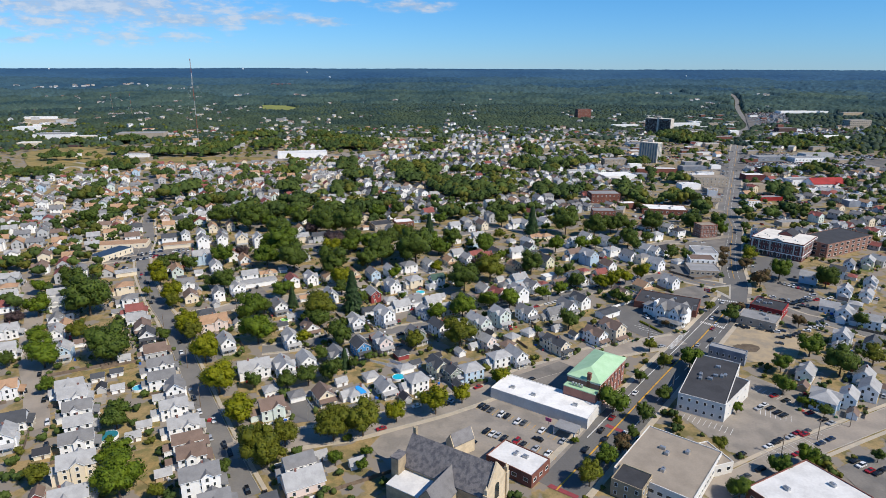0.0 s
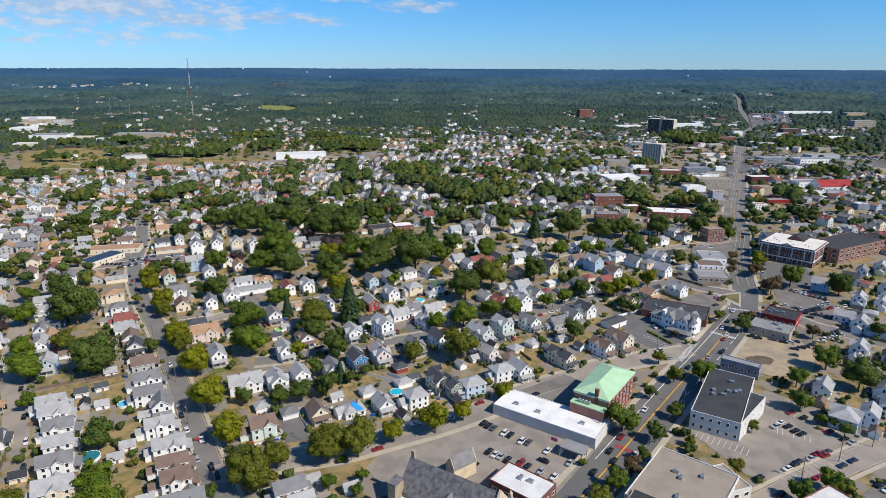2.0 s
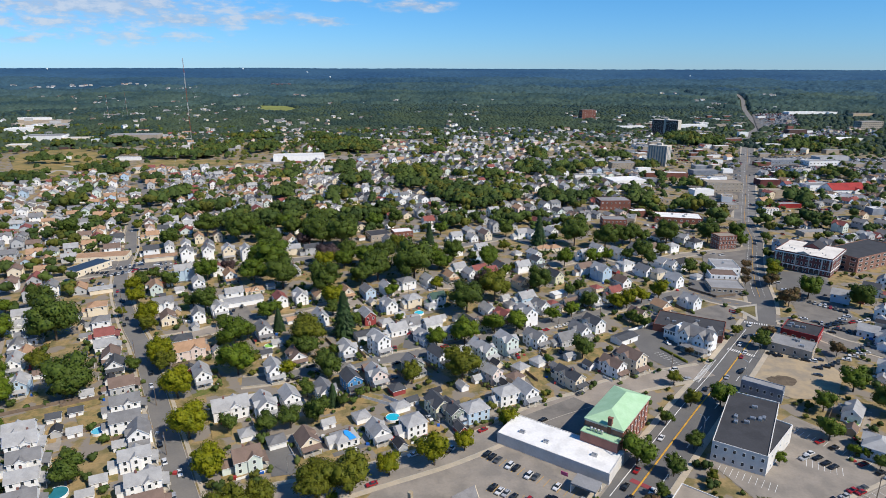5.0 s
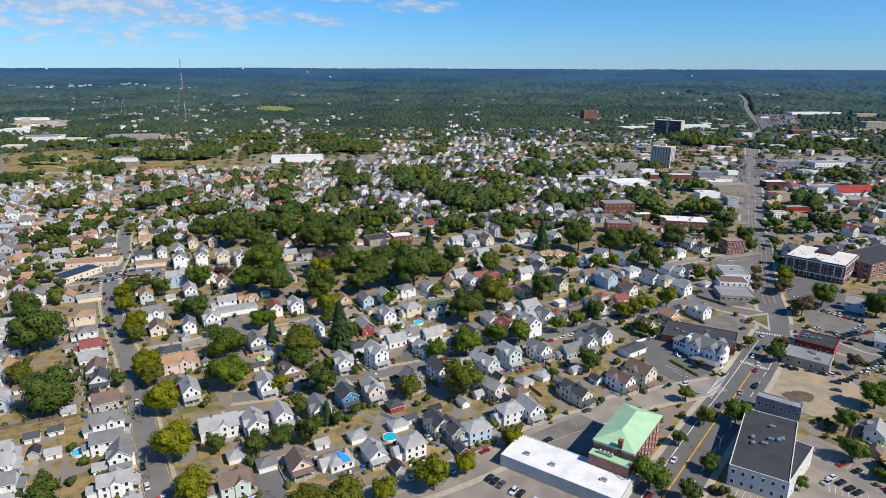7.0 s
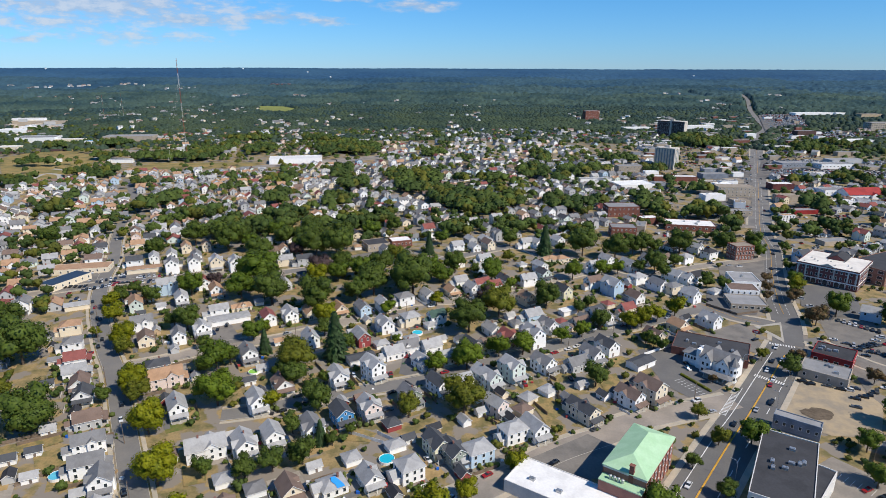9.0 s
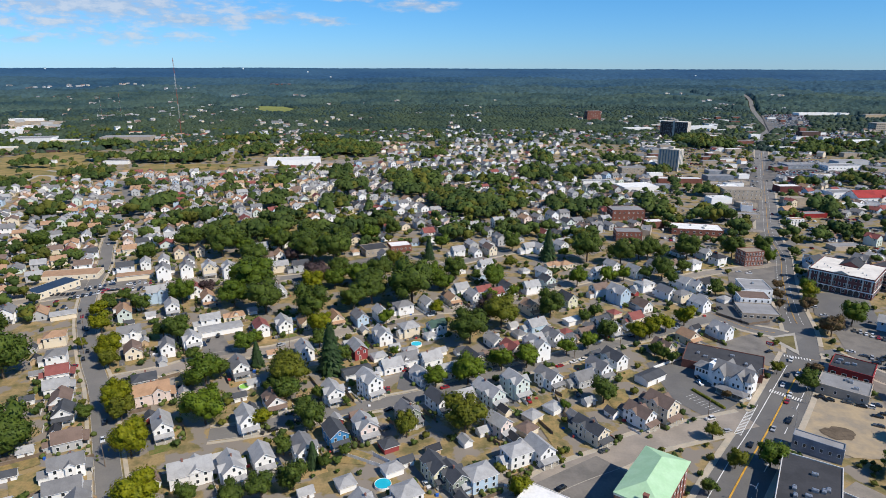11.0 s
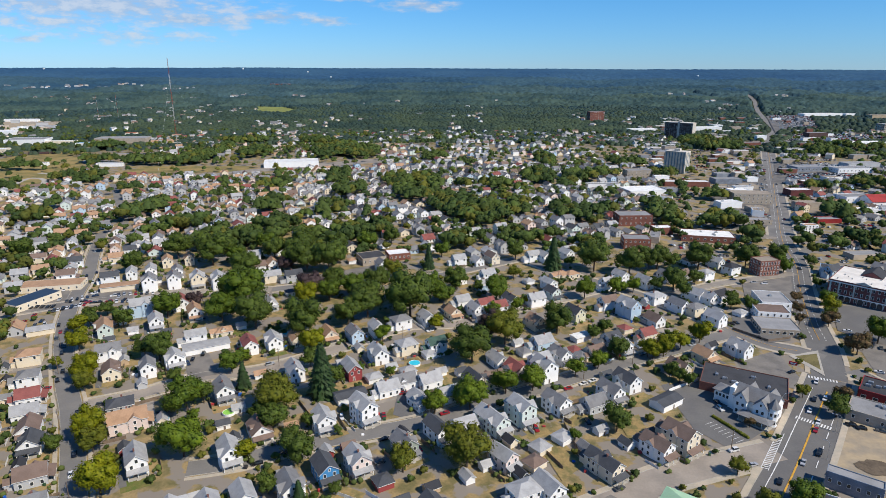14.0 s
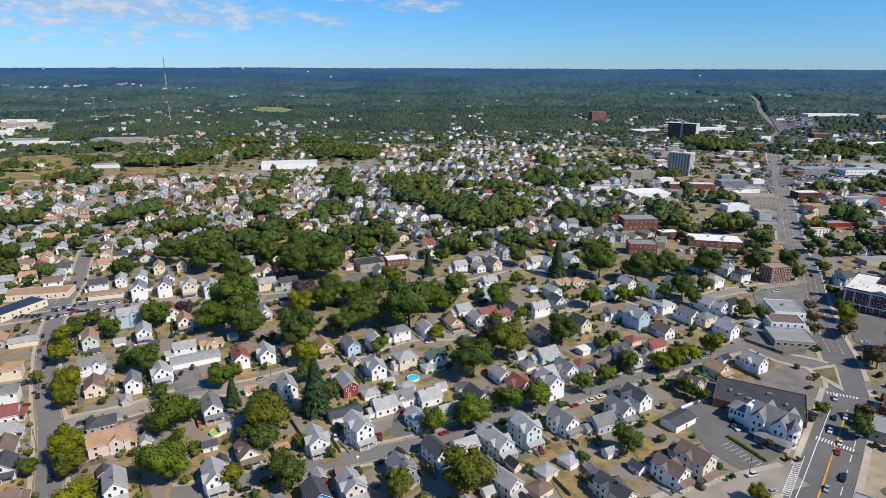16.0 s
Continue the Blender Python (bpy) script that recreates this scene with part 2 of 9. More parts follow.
# ---- ground, roads, lots ----
def height(x, y):
    """The land is level near by and swells gently to the far ridges."""
    d = math.hypot(x, y)
    if d < 1200:
        return 0.0
    return 1.085e-5 * (d - 1200) ** 2 + min(1.0, (d - 1200) / 2500) * 9 * noise.noise(Vector((x * 0.0011, y * 0.0011, 3)))


def ground_material():
    m = mat("yards_and_verges", (0.31, 0.226, 0.108), 0.95, 0.3, 1.0, 7.0, 0.0, second=(0.155, 0.135, 0.058))
    n, l = m.node_tree.nodes, m.node_tree.links
    p, geo = n["Principled BSDF"], n.new("ShaderNodeNewGeometry")
    old = p.inputs["Base Color"].links[0].from_socket
    tex = n.new("ShaderNodeTexNoise")
    tex.inputs["Scale"].default_value, tex.inputs["Detail"].default_value = 0.085, 5
    l.new(geo.outputs["Position"], tex.inputs["Vector"])
    step = n.new("ShaderNodeMapRange")
    step.inputs["From Min"].default_value, step.inputs["From Max"].default_value = 0.49, 0.53
    l.new(tex.outputs["Fac"], step.inputs["Value"])
    mix = n.new("ShaderNodeMix")
    mix.data_type = "RGBA"
    l.new(step.outputs["Result"], mix.inputs["Factor"])
    l.new(old, mix.inputs["A"])
    mix.inputs["B"].default_value = (0.235, 0.205, 0.172, 1)
    # woodland floor beyond the town
    far, wide = n.new("ShaderNodeVectorMath"), n.new("ShaderNodeMapRange")
    far.operation = "LENGTH"
    l.new(geo.outputs["Position"], far.inputs[0])
    wide.inputs["From Min"].default_value, wide.inputs["From Max"].default_value = 1300, 1700
    l.new(far.outputs["Value"], wide.inputs["Value"])
    mix2 = n.new("ShaderNodeMix")
    mix2.data_type = "RGBA"
    l.new(wide.outputs["Result"], mix2.inputs["Factor"])
    l.new(mix.outputs["Result"], mix2.inputs["A"])
    mix2.inputs["B"].default_value = (0.035, 0.05, 0.022, 1)
    l.new(mix2.outputs["Result"], p.inputs["Base Color"])
    return m


radii = [0, 150, 300, 450, 600, 750, 900, 1050, 1200] + [1200 + 70 * i for i in range(1, 51)]
spokes = 120
gv = [(0, 0, 0)] + [(r * math.cos(6.283185 * k / spokes), r * math.sin(6.283185 * k / spokes), height(r * math.cos(6.283185 * k / spokes), r * math.sin(6.283185 * k / spokes))) for r in radii[1:] for k in range(spokes)]
gf = [(0, 1 + k, 1 + (k + 1) % spokes) for k in range(spokes)]
for i in range(len(radii) - 2):
    a, b = 1 + i * spokes, 1 + (i + 1) * spokes
    gf += [(a + k, b + k, b + (k + 1) % spokes, a + (k + 1) % spokes) for k in range(spokes)]
ground = new("ground", mesh("ground", gv, gf, ground_material()))
for poly in ground.data.polygons:
    poly.use_smooth = True
tagged(ground, "dry grass yards, worn earth and far woodland floor", "ground", kind="structure")

class Spots:
    """What stands where, kept in squares so that a look-up is quick."""

    def __init__(self):
        self.cells = {}

    def append(self, item):
        x, y, r = item
        for i in range(int((x - r - 15) // 30), int((x + r + 15) // 30) + 1):
            for j in range(int((y - r - 15) // 30), int((y + r + 15) // 30) + 1):
                self.cells.setdefault((i, j), []).append(item)

    def near(self, x, y):
        return self.cells.get((int(x // 30), int(y // 30)), ())


PLACED, STREETS = Spots(), Spots()


def free(x, y, room, paved=False):
    """Whether a spot is clear of roads, lots and what already stands."""
    if any(math.hypot(x - px, y - py) < r + room for px, py, r in PLACED.near(x, y)):
        return False
    if any(math.hypot(x - px, y - py) < r + room for px, py, r in STREETS.near(x, y)):
        return False
    return paved or not any(inside(x, y, c) for c in PATCHES)


WAYS = []     # centre lines with their half widths
LAID = [0.03]


def smooth_line(points, step=4.0):
    out = []
    for i in range(len(points) - 1):
        p0, p1, p2, p3 = (Vector(points[max(0, min(len(points) - 1, i + k))]) for k in (-1, 0, 1, 2))
        n = max(1, int((p2 - p1).length / step))
        for k in range(n):
            t = k / n
            out.append(0.5 * (2 * p1 + (p2 - p0) * t + (2 * p0 - 5 * p1 + 4 * p2 - p3) * t * t + (3 * p1 - p0 - 3 * p2 + p3) * t ** 3))
    out.append(Vector(points[-1]))
    return out


def sides(line):
    out = []
    for i, p in enumerate(line):
        d = (line[min(i + 1, len(line) - 1)] - line[max(i - 1, 0)]).normalized()
        out.append(Vector((-d.y, d.x)))
    return out


def ribbon(name, line, lo, hi, z, material, thick=0.0, clear=None, gaps=None):
    """A strip between two offsets of a line; where clear is given it stops short of other roads."""
    across = sides(line)
    v, f = [], []
    for i in range(len(line) - 1):
        if gaps and (i // gaps) % 2:
            continue
        quad = [line[i] + across[i] * lo, line[i + 1] + across[i + 1] * lo, line[i + 1] + across[i + 1] * hi, line[i] + across[i] * hi]
        if (quad[1] - quad[0]).dot(line[i + 1] - line[i]) <= 0 or (quad[2] - quad[3]).dot(line[i + 1] - line[i]) <= 0:
            continue
        if clear is not None:
            mid = (quad[0] + quad[2]) / 2
            if any(other != clear and any(abs(mid.x - q.x) < half + 0.6 and (mid - q).length < half + 0.6 for q in pts) for other, pts, half in WAYS):
                continue
        n = len(v)
        hs = [height(q.x, q.y) for q in quad]
        v += [(q.x, q.y, z + h) for q, h in zip(quad, hs)]
        f.append((n, n + 3, n + 2, n + 1))
        if thick:
            v += [(q.x, q.y, z + h - thick) for q, h in zip(quad, hs)]
            f += [(n, n + 1, n + 5, n + 4), (n + 3, n + 7, n + 6, n + 2), (n, n + 4, n + 7, n + 3), (n + 1, n + 2, n + 6, n + 5)]
    return mesh(name, v, f, material) if f else None


def road(name, width, points, material=None, label="grey asphalt residential street with worn patches"):
    line = smooth_line(points)
    WAYS.append((name, line, width / 2))
    for p in line:
        STREETS.append((p.x, p.y, width / 2))
    LAID[0] += 0.006
    return tagged(new("road", ribbon("road", line, -width / 2, width / 2, LAID[0] + (0.55 if name == "far_avenue" else 0.0), material or SIDE_ASPHALT)), label, "road", kind="structure")


def pavements(wide=1.7, verge=0.9):
    """Raised kerbs and concrete pavements beside all the roads, stopping at crossings."""
    for k, (name, line, half) in enumerate(list(WAYS)):
        if name.startswith("far"):
            continue
        for s in (-1, 1):
            a, b = sorted((s * (half + 0.02), s * (half + 0.22)))
            data = ribbon("kerb", line, a, b, 0.2 + 0.003 * k, CONCRETE, 0.2, clear=name)
            if data:
                tagged(new("kerb", data), "pale concrete kerb along the street", "kerb", kind="structure")
            gap = 0.25 if half > 5.5 else verge
            a, b = sorted((s * (half + gap), s * (half + gap + (2.3 if half > 5.5 else wide))))
            data = ribbon("pavement", line, a, b, 0.185 - 0.004 * k, PAVING, 0.18, clear=name)
            if data:
                tagged(new("pavement", data), "pale tan concrete pavement along the street", "pavement", kind="structure")


PAVING = mat("pavement_concrete", (0.46, 0.39, 0.30), 0.92, 0.14, 0.8, 6.0, 0.03, second=(0.38, 0.34, 0.27))


def lot(name, corners, material, label):
    LAID[0] += 0.004
    v = [(x, y, LAID[0] - 0.02 + (height(x, y) + 0.35 if math.hypot(x, y) > 1200 else 0.0)) for x, y in corners]
    PATCHES.append(corners)
    return tagged(new(name, mesh(name, v, [tuple(range(len(v)))], material)), label, "parking lot", kind="structure")


PATCHES = []


def inside(x, y, corners):
    hit = False
    for (ax, ay), (bx, by) in zip(corners, corners[1:] + corners[:1]):
        if (ay > y) != (by > y) and x < (bx - ax) * (y - ay) / (by - ay) + ax:
            hit = not hit
    return hit




# the streets
road("main", 19.5, [(42.3, 191.0), (66.0, 220.5), (115.1, 282.1), (138.2, 309.8), (163.6, 341.5), (195.4, 383.0)], ASPHALT, "wide asphalt avenue with worn lane markings")
road("main2", 16.2, [(195.4, 383.0), (212.8, 418.5), (226.8, 455.0), (251.1, 510.5), (280.4, 571.0), (307.0, 641.7)], ASPHALT, "wide asphalt avenue with worn lane markings")
road("main3", 21.4, [(307.0, 641.7), (364.2, 761.6), (485.9, 1014.7), (647.4, 1350.5)], PALE_ROAD, "pale worn asphalt avenue")
road("broad", 11.2, [(205.9, 405.8), (196.6, 415.0), (183.0, 423.4), (171.2, 444.7), (159.7, 464.6), (141.1, 491.5), (115.5, 521.2), (88.8, 548.0), (63.8, 584.0)])
road("c1", 9.5, [(-99.9, 307.3), (-81.0, 312.6), (-66.3, 320.7), (-49.9, 326.6), (-9.1, 341.1), (21.6, 358.5), (43.2, 369.7), (73.2, 386.6), (103.0, 403.0), (124.1, 413.3), (147.6, 426.9), (175.6, 440.3)])
road("c2", 9.0, [(-167.2, 352.8), (-146.4, 363.2), (-132.0, 374.2), (-120.5, 382.2), (-98.7, 386.8), (-81.8, 396.8), (-66.9, 407.9), (-45.8, 426.8), (-22.0, 445.6), (4.4, 449.1), (28.6, 462.5), (51.0, 477.8), (78.7, 492.4), (116.4, 516.8)], STREET, "pale worn asphalt side street")
road("c3", 9.0, [(-122.3, 507.4), (-90.0, 518.8), (-59.2, 525.0), (-35.9, 533.6), (-3.4, 540.2), (26.5, 559.7), (59.0, 581.0)])
road("c4", 9.5, [(-287.6, 455.0), (-250.0, 476.6), (-217.2, 489.5), (-171.8, 505.5), (-122.3, 507.4)], STREET, "pale worn asphalt side street")
road("left", 9.0, [(-70.4, 186.7), (-92.9, 221.6), (-136.0, 293.0), (-167.5, 345.2), (-189.9, 377.5), (-224.0, 432.6), (-248.1, 482.2), (-268.4, 535.5), (-294.0, 589.3), (-324.3, 657.2)])
road("farleft", 10.1, [(-174.6, 229.5), (-197.1, 263.0), (-228.3, 305.8), (-255.8, 353.3), (-299.2, 415.7)], STREET, "pale worn asphalt side street")
road("n1", 12.3, [(-87.9, 213.8), (-60.2, 223.4), (-39.7, 229.4), (-20.9, 238.3), (1.8, 249.8), (23.8, 264.4), (45.2, 280.5), (71.3, 294.4), (79.9, 301.6), (94.2, 307.4), (116.4, 315.2), (137.0, 322.0)], STREET, "pale worn asphalt side street")
road("r1", 10.1, [(219.1, 250.1), (153.9, 219.0), (119.2, 200.5), (96.6, 188.1)], STREET, "pale worn asphalt side street")
road("r2", 10.1, [(211.8, 391.8), (224.6, 359.0), (240.5, 344.1), (256.9, 324.0)])
road("far_branch", 9, [(288.3, 585.2), (336.0, 633.5), (390.1, 671.4), (449.8, 703.7)])
road("far_left", 8, [(-324.3, 657.2), (-319.6, 687.9), (-351.4, 746.1), (-401.5, 832.2), (-443.8, 903.1)])
road("side_street", 7, [(267.8, 548.6), (228.4, 534.6), (199.9, 524.9), (170.0, 509.2), (147.2, 498.5)], WORN, "pale worn asphalt side street")
pavements()
# paved yards and parking lots
lot("parking_lot", [(-6.0, 246.3), (21.1, 265.4), (64.6, 233.0), (36.9, 196.7), (3.7, 196.6), (-14.7, 218.1)], WORN, "worn grey asphalt parking lot")
lot("parking_lot", [(-20.8, 236.9), (-3.4, 247.8), (1.7, 230.5), (-14.5, 214.2), (-20.4, 203.3), (-29.8, 218.0)], WORN, "worn grey asphalt parking lot")
lot("parking_lot", [(105.4, 247.0), (157.4, 279.4), (173.5, 257.4), (180.1, 238.1), (128.0, 209.4), (116.9, 214.9)], WORN, "worn grey asphalt parking lot")
lot("parking_lot", [(107.8, 375.5), (124.3, 383.5), (138.8, 362.5), (140.7, 337.3), (119.5, 321.8), (109.3, 336.8)], ASPHALT, "worn grey asphalt parking lot")
lot("parking_lot", [(157.5, 402.0), (184.5, 414.8), (180.9, 382.8), (172.3, 372.5), (153.6, 382.4)], LOT, "worn grey asphalt parking lot")
lot("parking_lot", [(234.0, 420.7), (273.3, 446.9), (253.8, 371.6), (205.9, 331.4), (216.6, 371.3)], LOT, "worn grey asphalt parking lot")
lot("parking_lot", [(154.1, 204.1), (183.9, 219.1), (184.4, 197.5), (156.0, 178.9)], LOT, "worn grey asphalt parking lot")
lot("parking_lot", [(180.8, 458.3), (223.0, 467.3), (199.6, 428.4), (178.2, 438.8)], ASPHALT, "worn grey asphalt parking lot")
lot("parking_lot", [(255.8, 481.1), (298.6, 491.2), (269.8, 433.0), (241.3, 447.3)], LOT, "worn grey asphalt parking lot")
lot("parking_lot", [(-22.0, 367.3), (-6.8, 380.1), (-1.1, 360.5), (-15.2, 343.0), (-22.7, 347.1)], ASPHALT, "worn grey asphalt parking lot")
lot("parking_lot", [(-90.5, 541.1), (-56.0, 565.0), (-44.1, 533.4), (-74.6, 521.3)], LOT, "worn grey asphalt parking lot")
lot("parking_lot", [(-289.4, 486.4), (-272.5, 512.4), (-252.1, 491.9), (-248.4, 468.5), (-272.1, 462.0)], LOT, "worn grey asphalt parking lot")
lot("parking_lot", [(-245.5, 487.1), (-244.3, 504.3), (-219.5, 504.7), (-209.2, 484.8)], LOT, "worn grey asphalt parking lot")
lot("parking_lot", [(24.2, 269.9), (62.2, 294.3), (74.4, 281.9), (62.3, 264.6), (48.5, 264.5)], LOT, "worn grey asphalt parking lot")
lot("parking_lot", [(-72.6, 252.3), (-63.6, 255.9), (-55.7, 236.7), (-65.2, 234.5)], ASPHALT, "worn grey asphalt parking lot")
lot("parking_lot", [(-150.0, 421.0), (-128.9, 407.0), (-114.3, 383.9), (-128.4, 378.3)], LOT, "worn grey asphalt parking lot")
lot("sandy_lot", [(150.5, 309.0), (170.5, 334.5), (184.0, 345.5), (204.2, 335.2), (205.0, 318.0), (186.0, 292.0), (166.0, 294.0)], SANDY, "bare sandy earth lot with a dark stain")
DRY_FIELD = mat("dry_field", (0.27, 0.195, 0.072), 0.95, 0.25, 3.0, 22.0, second=(0.15, 0.135, 0.048))
lot("field", [(-490.0, 985.0), (-300.0, 1005.0), (-300.0, 1062.0), (-470.0, 1052.0)], DRY_FIELD, "dry golden grass strip beside the highway")
lot("field", [(-292.0, 1018.0), (-105.0, 1075.0), (-108.0, 1100.0), (-292.0, 1046.0)], mat("bare_bank", (0.33, 0.225, 0.125), 0.95, 0.2, 2.5, 15.0, second=(0.22, 0.17, 0.09)), "bare tan bank beside the highway")
lot("highway", [(-377.2, 954.8), (-102.3, 1106.8), (-107.4, 1157.2), (-298.3, 1028.7)], WORN, "pale concrete highway strip")
lot("field", [(-571.4, 845.0), (-538.8, 900.7), (-538.3, 987.4), (-620.3, 1141.9), (-745.6, 1185.9), (-752.6, 1088.1)], DRY_FIELD, "dry yellow grass land with sandy tracks")
lot("field", [(-716.9, 1089.1), (-671.0, 1102.5), (-643.6, 1226.0), (-716.4, 1288.0), (-732.3, 1151.8)], DRY_FIELD, "dry yellow grass verge")
TRADE = mat("patched_yard_asphalt", (0.115, 0.11, 0.105), 0.92, 0.25, 1.5, 14.0, 0.02, second=(0.18, 0.165, 0.148))
lot("trade_yard", [(255.0, 690.0), (300.0, 668.0), (332.7, 712.4), (435.2, 925.0), (560.0, 1200.0), (440.0, 1010.0), (330.0, 850.0)], TRADE, "broad worn asphalt yards between shops")
lot("trade_yard", [(440.0, 925.0), (700.0, 925.0), (790.0, 1100.0), (540.0, 1110.0)], TRADE, "broad asphalt sales lots full of cars")
lot("trade_yard", [(690.0, 1378.0), (960.0, 1398.0), (1040.0, 1530.0), (930.0, 1650.0), (1110.0, 2005.0), (970.0, 2010.0)], TRADE, "far asphalt sales lots full of cars")
lot("lawn", [(-197.0, 273.0), (-164.4, 292.8), (-158.3, 286.5), (-188.1, 263.1)], LAWN, "dry straw-coloured lawn between houses")
lot("lawn", [(-125.0, 213.6), (-118.3, 217.5), (-105.3, 196.1), (-109.8, 192.8), (-116.8, 197.7)], LAWN, "dry straw-coloured lawn between houses")
lot("lawn", [(-104.1, 273.6), (-94.9, 276.0), (-89.1, 261.0), (-96.4, 258.3)], LAWN, "dry straw-coloured lawn between houses")
lot("lawn", [(-44.1, 301.6), (-28.1, 293.7), (-30.5, 287.3), (-42.4, 288.5)], LAWN, "dry straw-coloured lawn between houses")
lot("lawn", [(-165.4, 277.3), (-155.4, 283.4), (-148.4, 271.6), (-156.8, 266.0)], LAWN, "dry straw-coloured lawn between houses")
lot("lawn", [(41.8, 319.8), (49.8, 322.3), (53.3, 308.1), (45.0, 308.0)], LAWN, "dry straw-coloured lawn between houses")
lot("lawn", [(77.9, 344.3), (88.7, 348.6), (88.4, 336.6), (78.6, 330.8)], LAWN, "dry straw-coloured lawn between houses")
lot("lawn", [(90.8, 323.8), (105.9, 325.8), (106.3, 319.0), (91.9, 314.8)], LAWN, "dry straw-coloured lawn between houses")
lot("lawn", [(-51.0, 331.7), (-42.5, 335.6), (-40.1, 331.8), (-47.3, 326.6)], LAWN, "dry straw-coloured lawn between houses")
lot("lawn", [(117.5, 387.2), (130.8, 392.9), (123.6, 381.9), (111.8, 375.6)], LAWN, "dry straw-coloured lawn between houses")
lot("lawn", [(39.2, 325.9), (49.4, 329.8), (56.3, 311.7), (45.6, 301.5)], LAWN, "dry straw-coloured lawn between houses")
lot("traffic_island", [(188.5, 408.6), (208.1, 415.2), (194.6, 385.6)], CONCRETE, "raised concrete traffic island")
lot("traffic_island", [(191.4, 408.0), (205.2, 411.3), (196.4, 392.2)], mat("island_turf", (0.2, 0.17, 0.07), 0.95, 0.3), "dry turf in the traffic island")
lot("parking_lot", [(216.7, 525.2), (260.4, 541.1), (237.9, 495.1), (227.4, 488.1), (203.6, 491.6)], LOT, "worn grey asphalt beside the dining house")
lot("parking_lot", [(183.7, 467.6), (204.1, 469.6), (189.3, 440.5), (208.3, 442.3), (199.5, 427.7), (185.2, 424.8), (173.2, 443.2)], ASPHALT, "dark asphalt fenced parking lot")
lot("parking_lot", [(257.0, 484.8), (288.0, 476.2), (265.6, 419.3), (243.1, 427.0), (235.7, 442.7)], ASPHALT, "dark asphalt school parking lot")
lot("meadow", [(-672, 2281), (-572, 2271), (-476, 2151), (-501, 2035), (-592, 2045)], mat("meadow_grass", (0.20, 0.22, 0.06), 0.95, 0.2, 4.0, 30.0), "yellow-green meadow among the far woods")
lot("sand_yard", [(-1186, 1753), (-1113, 1780), (-996, 1681), (-934, 1577), (-1013, 1508)], SANDY, "far bare sandy works yard")
road("far_track", 7, [(-571.1, 896.0), (-580.6, 940.8), (-555.2, 932.9), (-531.3, 889.3), (-540.3, 870.4)], CONCRETE, "pale sandy ramp through the dry grass")
road("far_track", 7, [(-614.6, 995.0), (-572.6, 977.0), (-547.1, 977.7), (-585.6, 1058.3), (-599.7, 1136.0), (-585.1, 1183.8)], CONCRETE, "pale sandy ramp through the dry grass")
road("far_track", 7, [(-677.8, 1034.0), (-637.5, 1051.3), (-627.7, 1122.3)], CONCRETE, "pale sandy ramp through the dry grass")
road("far_cross", 10, [(225.8, 728.7), (255.4, 701.9), (282.6, 677.3), (303.9, 647.1)], WORN, "pale worn cross street")
road("far_avenue", 14, [(647, 1351), (713, 1485), (806, 1633), (902, 1875), (1012, 2149), (1160, 2482), (1218, 2630), (1269, 2784)], PALE_ROAD, "pale worn avenue running to the horizon")
lot("earth_stain", [(170.2 + (7.4 + 2.2 * noise.noise(Vector((math.cos(a * 0.2618) * 1.6, math.sin(a * 0.2618) * 1.6, 3)))) * math.cos(a * 0.2618), 311.4 + (5.0 + 2.4 * noise.noise(Vector((math.cos(a * 0.2618) * 2, math.sin(a * 0.2618) * 2, 6)))) * math.sin(a * 0.2618)) for a in range(24)], mat("damp_earth", (0.15, 0.115, 0.08), 0.9, 0.3, 0.8, 3.0), "dark damp stain on the sandy lot")

# ---- road markings ----


def stripe(points, lo, hi, material, gaps=None, label="worn painted road line"):
    line = smooth_line(points, 3.0)
    tagged(new("road_marking", ribbon("road_marking", line, lo, hi, 0.16, material, gaps=gaps)), label, "road marking", kind="structure")


def zebra(x0, y0, x1, y1, deep, n, material, lean=0.0, bar=0.5):
    # bars across the line from one kerb to the other
    a, b = Vector((x0, y0)), Vector((x1, y1))
    d = (b - a).normalized()
    across = Matrix.Rotation(lean, 2) @ Vector((-d.y, d.x))
    s = Shape()
    for i in range(n):
        p, w = a.lerp(b, (i + 0.25) / n), (b - a).length / n * bar
        q = [p, p + d * w, p + d * w + across * deep, p + across * deep]
        s.prism([(c.x, c.y) for c in q], 0.15, 0.165)
    tagged(new("crossing", s.mesh("crossing", material)), "white painted crossing bars on the asphalt", "crossing", kind="structure")


def band(corners, material, label):
    tagged(new("crossing", Shape().prism(corners, 0.14, 0.15).mesh("crossing", material)), label, "crossing", kind="structure")


def stalls(x0, y0, x1, y1, deep, n, material):
    a, b = Vector((x0, y0)), Vector((x1, y1))
    d = (b - a).normalized()
    across = Vector((-d.y, d.x))
    s = Shape()
    for i in range(n + 1):
        p = a.lerp(b, i / n)
        q = [p, p + d * 0.16, p + d * 0.16 + across * deep, p + across * deep]
        s.prism([(c.x, c.y) for c in q], 0.15, 0.16)
    tagged(new("stall_lines", s.mesh("stall_lines", material)), "painted parking stall lines", "road marking", kind="structure")


